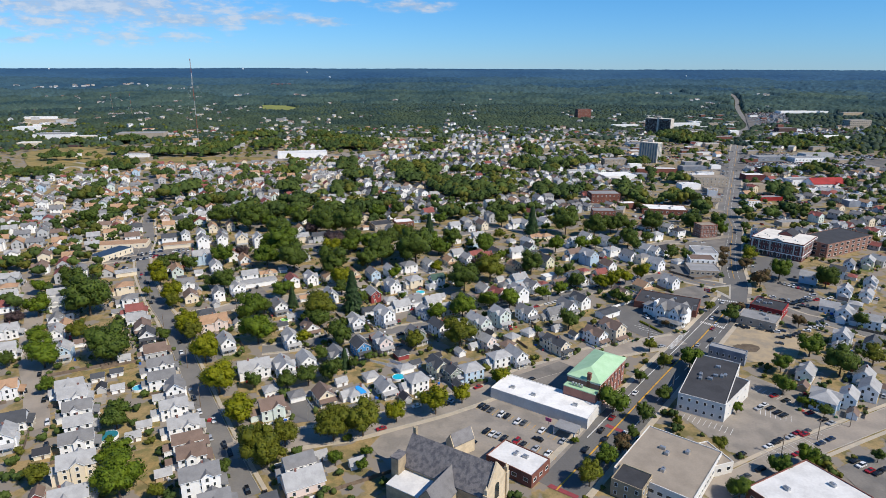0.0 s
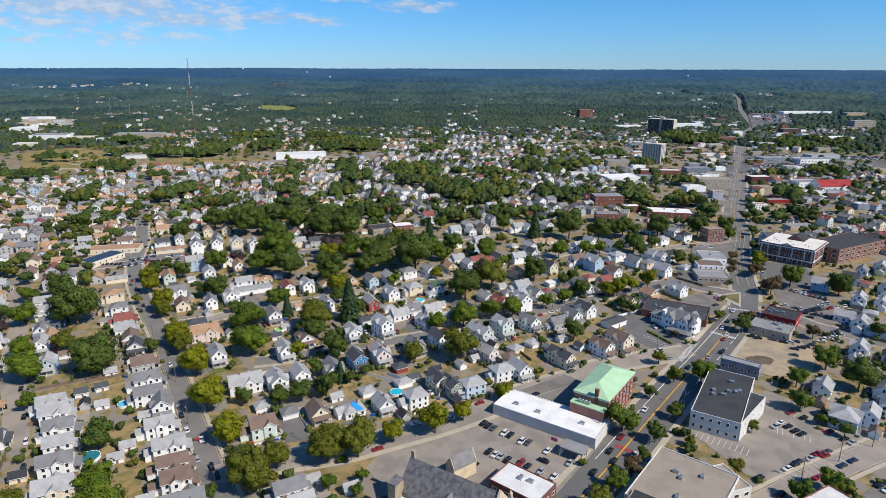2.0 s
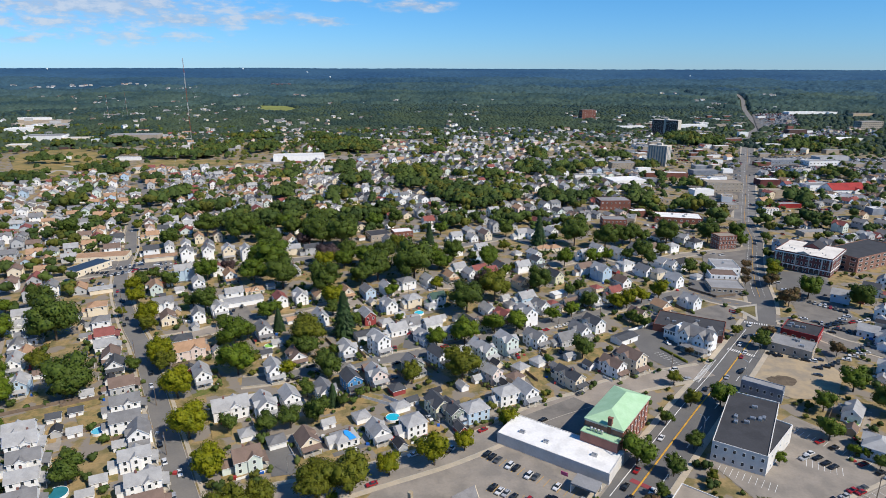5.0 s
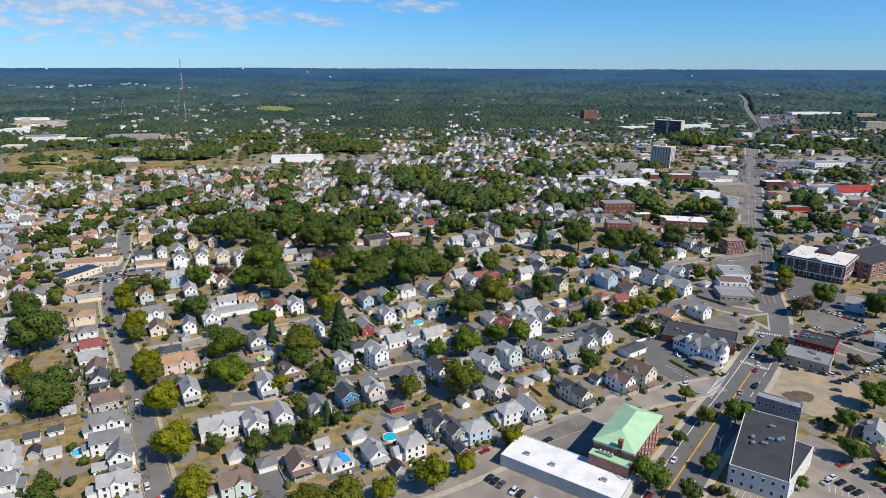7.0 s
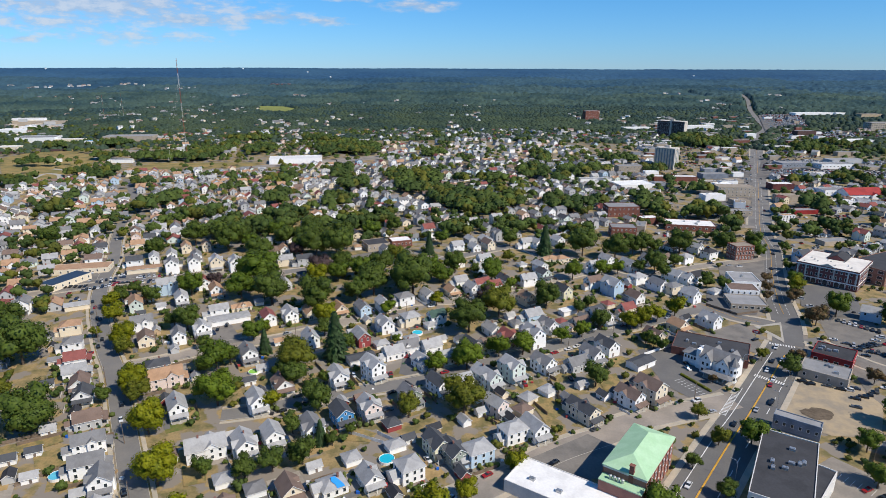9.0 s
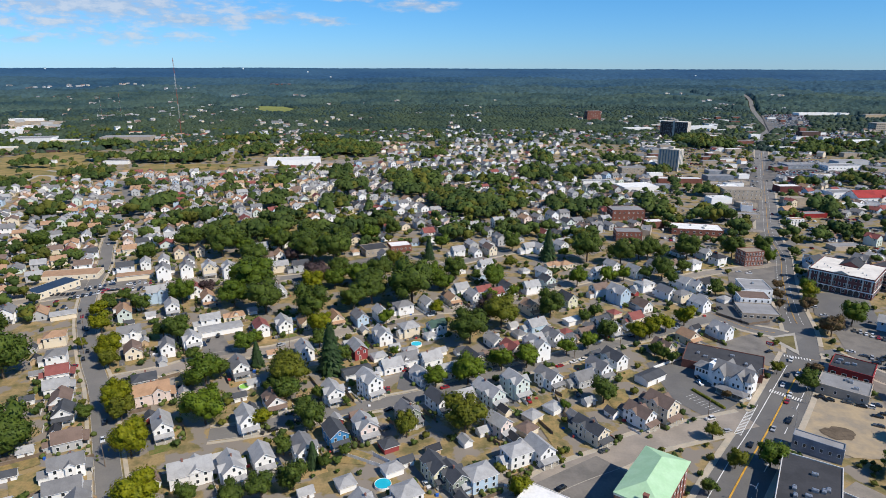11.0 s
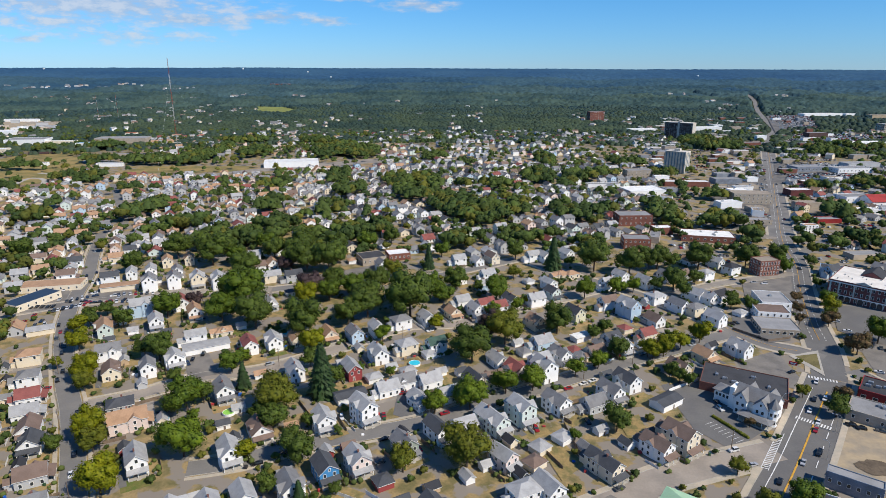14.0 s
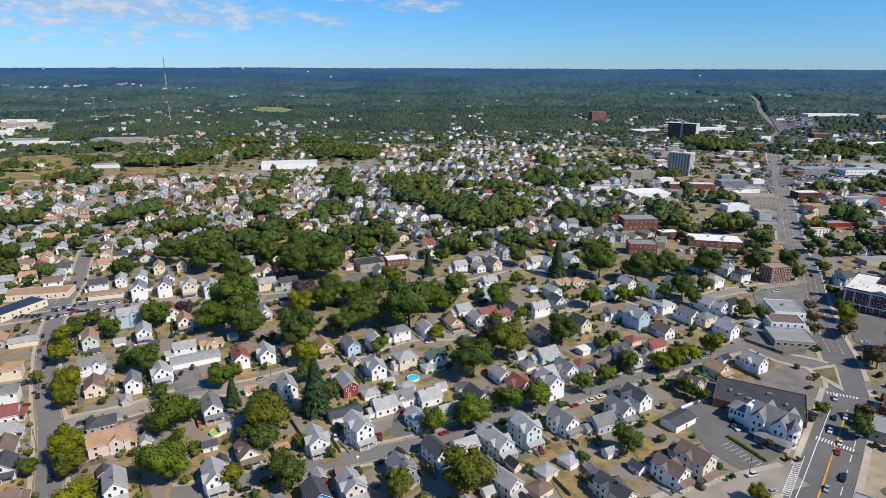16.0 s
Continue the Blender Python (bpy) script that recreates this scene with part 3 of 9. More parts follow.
stripe([(42.3, 191.0), (66.0, 220.5), (115.1, 282.1), (138.2, 309.8), (163.6, 341.5), (186.6, 370.2)], -0.32, 0.32, YELLOW, label="orange-yellow double centre line")
stripe([(66.0, 220.5), (115.1, 282.1), (138.2, 309.8), (163.6, 341.5), (186.6, 370.2)], 6.0, 6.35, PAINTED)
stripe([(66.0, 220.5), (115.1, 282.1), (138.2, 309.8), (163.6, 341.5), (186.6, 370.2)], -6.35, -6.0, PAINTED, gaps=2)
stripe([(216.9, 428.7), (226.8, 455.0), (251.1, 510.5), (280.4, 571.0), (307.0, 641.7), (364.2, 761.6), (485.9, 1014.7), (647.4, 1350.5)], -0.15, 0.15, YELLOW)
stripe([(216.9, 428.7), (226.8, 455.0), (251.1, 510.5), (280.4, 571.0), (307.0, 641.7), (364.2, 761.6), (485.9, 1014.7), (647.4, 1350.5)], 3.2, 3.5, PAINTED, gaps=1)
stripe([(216.9, 428.7), (226.8, 455.0), (251.1, 510.5), (280.4, 571.0), (307.0, 641.7), (364.2, 761.6), (485.9, 1014.7), (647.4, 1350.5)], -3.5, -3.2, PAINTED, gaps=1)
stripe([(196.6, 415.0), (183.0, 423.4), (171.2, 444.7), (159.7, 464.6), (141.1, 491.5), (115.5, 521.2)], -0.15, 0.15, YELLOW)
zebra(157.8, 346.6, 168.6, 336.9, 3.0, 13, PAINTED, 0.00)
zebra(125.2, 310.5, 142.6, 332.8, -2.7, 20, PAINTED, 0.25, 0.36)
stripe([(124.6, 309.9), (142.9, 333.1)], -0.12, 0.12, PAINTED)
stripe([(127.3, 309.0), (146.9, 334.3)], -0.12, 0.12, PAINTED)
zebra(185.1, 384.4, 197.4, 378.8, 2.5, 10, PAINTED, 0.00)
band([(70.8, 233.0), (77.6, 227.5), (79.1, 229.2), (72.5, 234.8)], REDPAINT, "red painted crossing with white edges")
band([(39.1, 192.8), (48.6, 186.1), (50.2, 187.6), (40.8, 194.5)], REDPAINT, "red painted crossing with white edges")
stalls(15.5, 246.9, 50.9, 219.2, 5.5, 16, YELLOW)
stalls(16.2, 227.2, 44.4, 208.9, 5.5, 13, YELLOW)
stalls(106.6, 239.0, 122.8, 226.9, 5.5, 9, PAINTED)
stalls(129.2, 214.2, 161.5, 227.9, -5.5, 11, PAINTED)
stalls(143.3, 242.5, 154.1, 236.6, 5.5, 6, PAINTED)
stalls(150.5, 265.2, 167.6, 242.6, 5.0, 12, PAINTED)
stalls(120.2, 343.3, 127.3, 329.6, -5.0, 7, PAINTED)
# ---- kinds of things: houses ----
# kind: breadth, length, eaves, hipped
KINDS = {"G": (7.2, 10.8, 5.8, 0), "g": (7.6, 10.3, 4.2, 0), "T": (8.1, 12.2, 8.2, 0), "H": (8.4, 9.8, 5.8, 1), "h": (7.8, 9.2, 3.0, 1), "s": (4.0, 5.5, 2.4, 0),
         "c": (6.0, 6.8, 2.6, 1), "F": (9.0, 24.0, 3.4, 0), "L": (8.3, 14.7, 5.5, 0), "K": (10.1, 12.9, 3.8, 0), "J": (10.1, 12.9, 5.5, 1), "N": (7.2, 13.8, 5.8, 0), "P": (6.0, 11.0, 3.0, 0), "E": (8.0, 14.0, 3.2, 0)}
CHIMNEY = mat("chimney_brick", (0.23, 0.115, 0.095), 0.9, 0.2, 0.3, 2.0, 0.05)
DRIVES, SHRUBS, FENCES, BACKYARDS, PLOTS, CLUTTER = Shape(), [], Shape(), [], Shape(), Shape()
SHAPES = {}


def shared(key, make):
    if key not in SHAPES:
        SHAPES[key] = make()
    return SHAPES[key]


def yard(rng, x, y, deg, w, l):
    """What lies round a house: a paved drive on one side, shrubs along the walls, fences on the lot's edge."""
    c, s = math.cos(radians(deg)), math.sin(radians(deg))

    def spot(u, v):
        return x + u * c - v * s, y + u * s + v * c

    side = rng.choice((-1, 1))
    if y < 620:
        for end in (-1, 1):
            u0, u1 = end * (l / 2 + rng.uniform(0.3, 1.5)), end * (l / 2 + rng.uniform(5.0, 10.5))
            v0, v1 = -w / 2 - rng.uniform(0.3, 3.2), w / 2 + rng.uniform(0.3, 3.2)
            ring = [spot(min(u0, u1), v0), spot(max(u0, u1), v0), spot(max(u0, u1), v1), spot(min(u0, u1), v1)]
            if not any(math.hypot(q[0] - p[0], q[1] - p[1]) < p[2] + 2.5 for q in ring for p in STREETS.near(*q)) and not any(inside(*q, c) for q in ring for c in PATCHES):
                PLOTS.prism(ring, -0.05, 0.008 + rng.random() * 0.012, rng.choice((0, 0, 0, 1, 1, 2, 3, 3)))
    if rng.random() < 0.75:
        a, b, u0, u1 = side * (w / 2 + 0.5), side * (w / 2 + 3.2), -l / 2 - rng.uniform(1, 5), l / 2 + rng.uniform(2, 5)
        ring = [spot(u0, a), spot(u1, a), spot(u1, b), spot(u0, b)]
        if not any(math.hypot(q[0] - p[0], q[1] - p[1]) < p[2] for q in ring for p in STREETS.near(*q)):
            if y < 420 and rng.random() < 0.3:
                u = rng.uniform(-0.3, 0.5) * l
                car(*spot(u, side * (w / 2 + 1.9)), deg + rng.choice((0, 180)), rng.choice("kkwwssrbgg"), rng.randrange(2))
            DRIVES.prism(ring if side > 0 else ring[::-1], -0.05, 0.028 + rng.random() * 0.008, rng.randrange(2))
    for _ in range(rng.randrange(5, 13)):
        u, v = rng.uniform(-0.9, 0.9) * l, -side * (w / 2 + rng.uniform(0.6, 4.0)) if rng.random() < 0.7 else rng.uniform(-1, 1) * w
        if abs(u) < l / 2 + 0.4 and abs(v) < w / 2 + 0.4:
            continue
        q = rng.uniform(0.5, 1.5)
        SHRUBS.append((*spot(u, v), q * 0.75, q))
    if rng.random() < 0.8:
        v = -side * (w / 2 + rng.uniform(2.5, 4.5))
        u0, k = -l / 2 - rng.uniform(0, 4), rng.randrange(3)
        run = rng.uniform(8, 16)
        tall = 1.1 if k == 0 else 1.7
        for i in range(int(run / 2.2)):
            a, b = spot(u0 + i * 2.2, v), spot(u0 + i * 2.2 + 2.1, v)
            d = (-(b[1] - a[1]) / 2.1 * 0.05, (b[0] - a[0]) / 2.1 * 0.05)
            FENCES.prism([a, b, (b[0] + d[0], b[1] + d[1]), (a[0] + d[0], a[1] + d[1])], 0.0, tall, 0 if k == 0 else 1)


def house(x, y, deg, kind, roof, wall):
    w, l, e, hipped = KINDS[kind]
    rng = random.Random(int(x * 13 + y * 7919))
    if kind not in "sPFE":
        w, l = w * rng.choice((0.98, 1.05, 1.1)), l * rng.choice((0.95, 1.03, 1.1))
    PLACED.append((x, y, max(w, l) / 2 + 2))
    pitch = 0.55 if hipped else (0.08 if kind in "FP" else 0.3 if kind == "E" else rng.choice((0.72, 0.78, 0.84)))
    rise = w / 2 * pitch
    near = y < 370
    small = kind in "sc"
    if kind == "s":
        title, cat = f"small {PAINT[wall]} backyard shed with {TONE[roof]} roof", "shed"
    elif kind == "c":
        title, cat = f"{PAINT[wall]} garage with {TONE[roof]} hipped shingle roof", "garage"
    elif kind in "FPE":
        title, cat = f"long low {PAINT[wall]} outbuilding with {TONE[roof]} roof", "outbuilding"
    else:
        storeys = {"T": "three-storey", "g": "one-and-a-half-storey", "h": "one-storey", "K": "low"}.get(kind, "two-storey")
        title, cat = f"{storeys} {PAINT[wall]} clapboard house with {TONE[roof]} {'hipped' if hipped else 'gabled'} roof", "house"
    top = root(cat, x, y, 0, deg, title, cat, "houses of the neighbourhood" if cat == "house" else "")
    key = (round(l, 2), round(w, 2), e, hipped, round(pitch, 2))
    body, cover = Shape(), Shape()

    def lay(v, f):
        # pale fascia boards along rakes and eaves
        edge = (0, 1, 2, 3, 8, 9) if len(f) == 10 else (1, 2, 3, 4)
        start = len(cover.w)
        cover.add(v, f)
        for i in edge:
            cover.w[start + i] = 1

    lay(*(hip_roof if hipped else gable_roof)(l, w, e, rise))
    if hipped or kind in "FP":
        body.box(-l / 2, -w / 2, 0, l / 2, w / 2, e + (0.05 if hipped else 0))
    else:
        body.add(*gable_wall(l, w, e, rise))
    if kind in "GgHhTN" and rng.random() < 0.75:
        # a lower ell at the back
        back = -1 if math.cos(radians(deg)) > -0.2 and deg <= 90 else 1
        ww, ee, run = w * rng.uniform(0.5, 0.75), max(2.6, e - 2.7), rng.uniform(2.6, 4.6)
        off, mid, rr = rng.uniform(-0.12, 0.12) * w, back * (l / 2 + run / 2 - 0.4), 0.3 * ww
        v, f = gable_wall(run + 0.8, ww, ee, rr)
        body.add([(p[0] + mid, p[1] + off, p[2]) for p in v], f)
        v, f = gable_roof(run + 0.8, ww, ee, rr, 0.3, 0.18)
        lay([(p[0] + mid, p[1] + off, p[2] + 0.03) for p in v], f)
    wing = None
    if kind in "LTJ" or (kind in "GN" and y < 420 and rng.random() < 0.6):
        # a cross gable breaks the plain block
        ww, ll = w * rng.uniform(0.45, 0.6), w + (1.2 if kind == "T" else rng.uniform(0.5, 2.6))
        rr, wing = ww / 2 * 0.78, (rng.uniform(-0.2, 0.2) * l, ll)
        part("cross_wing", mesh("cross_wing", *gable_wall(ll, ww, e, rr), wall_mat(wall)), top, at=(wing[0], 0, 0), turn=math.pi / 2)
        part("cross_roof", mesh("cross_roof", *gable_roof(ll, ww, e, rr, 0.35), roof_mat(roof), TRIM, which=[1, 1, 1, 1, 0, 0, 0, 0, 1, 1]), top, at=(wing[0], 0, 0.05), turn=math.pi / 2)
    elif kind in "gh" and y < 450 and rng.random() < 0.6:
        # a gabled dormer on one slope
        side, dw, cx = rng.choice((-1, 1)), rng.uniform(1.9, 2.8), rng.uniform(-0.2, 0.2) * l
        part("dormer", mesh("dormer", *gable_wall(w / 2 - 0.3, dw, e + 1.3, dw * 0.36), wall_mat(wall)), top, at=(cx, side * (w / 4 - 0.2), 0), turn=math.pi / 2)
        part("dormer_roof", mesh("dormer_roof", *gable_roof(w / 2 - 0.3, dw, e + 1.3, dw * 0.36, 0.25, 0.15), roof_mat(roof), TRIM, which=[1, 1, 1, 1, 0, 0, 0, 0, 1, 1]), top, at=(cx, side * (w / 4 - 0.2), 0), turn=math.pi / 2)
    part("wall", body.mesh("wall", wall_mat(wall)), top)
    part("roof", cover.mesh("roof", roof_mat(roof), TRIM), top, f"{TONE[roof]} asphalt shingle roof")
    if kind in "FPE" or (small and kind == "s"):
        if near and kind != "P":
            part("door", DOOR, top, at=(0.4, -w / 2, 0))
        return top
    if kind == "c":
        part("garage_door", shared("gdoor", lambda: Shape().box(-1.3, -0.06, 0, 1.3, 0, 2.1).mesh("garage_door", TRIM)), top, at=(l / 2, 0, 0), turn=math.pi / 2)
        return top
    yard(rng, x, y, deg, w, l)
    if y < 520:
        BACKYARDS.append((x, y, deg, w, l))
    # chimney
    if rng.random() < 0.5:
        cx, hgt = rng.uniform(-0.25, 0.25) * l, e + rise + 0.9
        part("chimney", shared(("chim", round(e + rise, 1)), lambda: Shape().box(-0.35, -0.3, e, 0.35, 0.3, hgt).box(-0.42, -0.37, hgt, 0.42, 0.37, hgt + 0.12).mesh("chimney", CHIMNEY)), top, "red brick chimney", at=(cx, rng.choice((-0.3, 0.3)), 0))
    floors = max(1, int(e / 2.6))
    quick = not near
    zs = [1.75 + 2.75 * i for i in range(floors)]
    hidden = lambda turn: math.sin(radians(deg) + turn - math.pi / 2) > 0.3
    for end, turn in ((l / 2, math.pi / 2), (-l / 2, -math.pi / 2)):
        if hidden(turn):
            continue
        for z in zs:
            if z + 0.9 > e + 0.6:
                continue
            for off in ((-0.25, 0.25) if not quick or z == zs[-1] else ()):
                part("window", WIN, top, at=(end, off * w, z), turn=turn)
        if not hipped:
            part("window", WIN if rise > 2.8 or e < 4 else WIN_SMALL, top, at=(end, 0, e + rise * 0.28), turn=turn)
    for side, turn in ((-w / 2, 0.0), (w / 2, math.pi)):
        for z in zs:
            if (quick or hidden(turn)) and z != zs[-1]:
                continue
            if hidden(turn):
                continue
            for off in ((-0.32, 0.02, 0.33) if near and not hidden(turn) else (-0.28, 0.28)):
                part("window", WIN, top, at=(off * l, side, z), turn=turn)
    # a porch at the end that faces the street, and the front door
    if kind in "GgTLN" and not hipped:
        face = 1 if math.cos(radians(deg)) > -0.2 and deg < 90 else -1
        if deg > 90:
            face = -1
        a = face * l / 2
        turn = math.pi / 2 * face
        part("door", DOOR, top, at=(a, 0.12 * w, 0.3), turn=turn)
        if near or rng.random() < 0.4:
            deep, half = 2.2, w / 2 - 0.2
            lo, hi = sorted((a, a + face * deep))
            deck = shared(("deck", round(half, 2)), lambda: Shape().box(0, -half, 0, deep, half, 0.5).box(deep, -0.8, 0, deep + 0.6, 0.8, 0.25).mesh("porch_deck", CONCRETE))
            cover = shared(("cover", round(half, 2), roof), lambda: Shape().add([(0, -half - 0.3, 3.5), (deep + 0.4, -half - 0.3, 2.75), (deep + 0.4, half + 0.3, 2.75), (0, half + 0.3, 3.5),
                                                                          (0, -half - 0.3, 3.7), (deep + 0.4, -half - 0.3, 2.95), (deep + 0.4, half + 0.3, 2.95), (0, half + 0.3, 3.7)],
                                                                         [(3, 2, 1, 0), (4, 5, 6, 7), (0, 1, 5, 4), (1, 2, 6, 5), (2, 3, 7, 6), (3, 0, 4, 7)]).mesh("porch_roof", roof_mat(roof)))
            rot = 0.0 if face > 0 else math.pi
            porch = part("porch_deck", deck, top, at=(a, 0, 0), turn=rot)
            part("porch_roof", cover, porch)
            if near:
                for off in (-half + 0.15, 0, half - 0.15):
                    part("post", POST, porch, at=(deep - 0.1, off, 0.5))
    if wing:
        for k in (-1, 1):
            if hidden(0.0 if k < 0 else math.pi):
                continue
            for z in zs[-1:] if quick else zs:
                part("window", WIN, top, at=(wing[0], k * wing[1] / 2, z), turn=0.0 if k < 0 else math.pi)
    if y < 480:
        c, n = math.cos(radians(deg)), math.sin(radians(deg))
        for _ in range(rng.randrange(1, 5)):
            u, v, q = rng.uniform(-0.9, 0.9) * l, rng.choice((-1, 1)) * (w / 2 + rng.uniform(0.6, 3.4)), rng.uniform(0.3, 0.75)
            px, py, k = x + u * c - v * n, y + u * n + v * c, rng.randrange(7)
            CLUTTER.box(px - q, py - q * rng.uniform(0.5, 1.4), 0.0, px + q, py + q, rng.uniform(0.5, 1.3), k)
    return top


# ---- trees ----


def crown_mesh(name, seed, material, lobes=14, leaves=1700, flat=0.85, leaf=0.047):
    """Lumps of foliage: rough inner masses with loose leaf clumps standing out all over them, rounded towards the light."""
    rng = random.Random(seed)
    centres = [(Vector((0, 0, 0)), 0.62)]
    for i in range(lobes):
        a, up = 6.2832 * (i + rng.random() * 0.7) / lobes, rng.uniform(-0.45, 0.62)
        d = rng.uniform(0.36, 0.74) * math.sqrt(max(0.15, 1 - up * up))
        centres.append((Vector((d * math.cos(a), d * math.sin(a), up * flat)), rng.uniform(0.18, 0.40)))
    bm = bmesh.new()
    for c, r in centres:
        made = bmesh.ops.create_icosphere(bm, subdivisions=2 if r > 0.5 else 1, radius=r * 0.8, matrix=Matrix.Translation(c))
        for one in made["verts"]:
            push = noise.noise(one.co * 4.1 + Vector((seed, 0, 0))) * 0.3 + noise.noise(one.co * 9.0) * 0.14
            one.co = c + (one.co - c) * (1 + push)
    bm.verts.ensure_lookup_table()
    v = [tuple(q.co) for q in bm.verts]
    f = [tuple(q.index for q in face.verts) for face in bm.faces]
    away = [(q.normal + q.co.normalized() * 0.5).normalized() for q in bm.verts]
    bm.free()
    weights = [r * r for c, r in centres]
    for c, r in rng.choices(centres, weights, k=leaves):
        n = Vector((rng.gauss(0, 1), rng.gauss(0, 1), rng.gauss(0.3, 1))).normalized()
        p = c + n * r * rng.uniform(0.78, 1.16) * (1 + 0.25 * noise.noise(n * 2.3 + c * 5))
        s = leaf * rng.uniform(0.6, 1.35)
        a = n.cross(Vector((rng.gauss(0, 1), rng.gauss(0, 1), rng.gauss(0, 1)))).normalized()
        b = (n.cross(a) + n * rng.uniform(-0.7, 0.7)).normalized()
        k = len(v)
        v += [tuple(p + a * s), tuple(p + b * s * 1.3), tuple(p - a * s * 1.1), tuple(p - b * s * 0.9)]
        f.append((k, k + 1, k + 2, k + 3))
        away += [(n + a.cross(b).normalized() * 0.55 + p.normalized() * 0.35).normalized()] * 4
    data = mesh(name, v, f, material)
    data.polygons.foreach_set("use_smooth", [True] * len(data.polygons))
    data.normals_split_custom_set_from_vertices([tuple(q) for q in away])
    return data


def conifer_mesh(name, seed, material):
    rng = random.Random(seed)
    v, f, away = [], [], []
    for i in range(900):
        h = rng.random() ** 0.85
        tier = 0.86 + 0.14 * math.sin(h * 44)
        a, out = rng.random() * 6.2832, (1 - h) * rng.uniform(0.55, 1.0) * 0.82 * tier + 0.03
        p = Vector((math.cos(a) * out, math.sin(a) * out, h * 2.4 - 1.0))
        d = Vector((math.cos(a), math.sin(a), -0.45))
        side = Vector((-math.sin(a), math.cos(a), rng.uniform(-0.3, 0.3))) * rng.uniform(0.07, 0.13)
        k = len(v)
        v += [tuple(p - d * 0.14), tuple(p - side), tuple(p + d * 0.17), tuple(p + side)]
        f.append((k, k + 1, k + 2, k + 3))
        away += [Vector((math.cos(a), math.sin(a), rng.uniform(0.3, 0.9))).normalized()] * 4
    k = len(v)
    v += [(0.56 * math.cos(i * 0.7854), 0.56 * math.sin(i * 0.7854), -1.0) for i in range(8)] + [(0, 0, 1.45)]
    f += [(k + i, k + (i + 1) % 8, k + 8) for i in range(8)]
    away += [Vector((math.cos(i * 0.7854), math.sin(i * 0.7854), 0.5)).normalized() for i in range(8)] + [Vector((0, 0, 1))]
    data = mesh(name, v, f, material)
    data.polygons.foreach_set("use_smooth", [True] * len(data.polygons))
    data.normals_split_custom_set_from_vertices([tuple(q) for q in away])
    return data


def trunk_mesh(seed):
    rng = random.Random(seed)
    s = Shape().tube((0, 0, 0), (0.02, 0.01, 0.55), 0.055, 0.04, 7)
    for i in range(4):
        a = i * 1.57 + rng.random()
        s.tube((0.02, 0.01, 0.5), (0.3 * math.cos(a), 0.3 * math.sin(a), 1.0), 0.03, 0.012, 5)
    return s.mesh("trunk", BARK)


TRUNKS = [trunk_mesh(i) for i in range(3)]
TREE_WORDS = {"g": "broad green leafy", "d": "dense dark green", "G": "bright green leafy", "Y": "yellow-green leafy street", "o": "olive-green leafy", "P": "dark purple-leaved", "R": "russet-leaved", "C": "dark green conifer", "y": "clipped green"}


def tree(x, y, r, z, kind):
    """r: the crown's radius, z: the height of its middle."""
    rng = random.Random(int(x * 31 + y * 17))
    PLACED.append((x, y, r * 0.8))
    bush = z < 2.2
    label = f"{TREE_WORDS[kind]} {'bush' if bush else 'tree'} with a full rounded crown" if kind != "C" else "tall dark green conifer with drooping boughs"
    top = root("bush" if bush else "tree", x, y, 0, rng.uniform(0, 360), label, "bush" if bush else "tree", "bushes" if bush else "trees of the neighbourhood")
    pick = rng.randrange(3)
    material = leaf_mat(*LEAVES[kind])
    if kind == "C":
        data = shared(("crown", kind, pick), lambda: conifer_mesh("crown", 40 + pick, material))
    else:
        big = r > 7
        data = shared(("crown", kind, pick, big), lambda: crown_mesh("crown", 11 * pick + ord(kind), material, 22, 3600, 0.85, 0.034) if big else crown_mesh("crown", 11 * pick + ord(kind), material))
    tall = 1.25 if kind == "C" else rng.uniform(0.92, 1.1)
    part("trunk", TRUNKS[pick], top, at=(0, 0, 0), scale=(max(2.5, r * 1.1), max(2.5, r * 1.1), z))
    part("crown", data, top, at=(0, 0, z), scale=(r * 1.2, r * rng.uniform(1.1, 1.25), r * 1.08 * tall))
    return top


# ---- cars ----
CAR_PAINT = {"k": ("black", (0.012, 0.013, 0.016)), "w": ("white", (0.75, 0.75, 0.75)), "s": ("silver", (0.42, 0.43, 0.45)), "r": ("red", (0.35, 0.02, 0.025)), "b": ("dark blue", (0.02, 0.04, 0.09)), "g": ("grey", (0.09, 0.095, 0.10))}


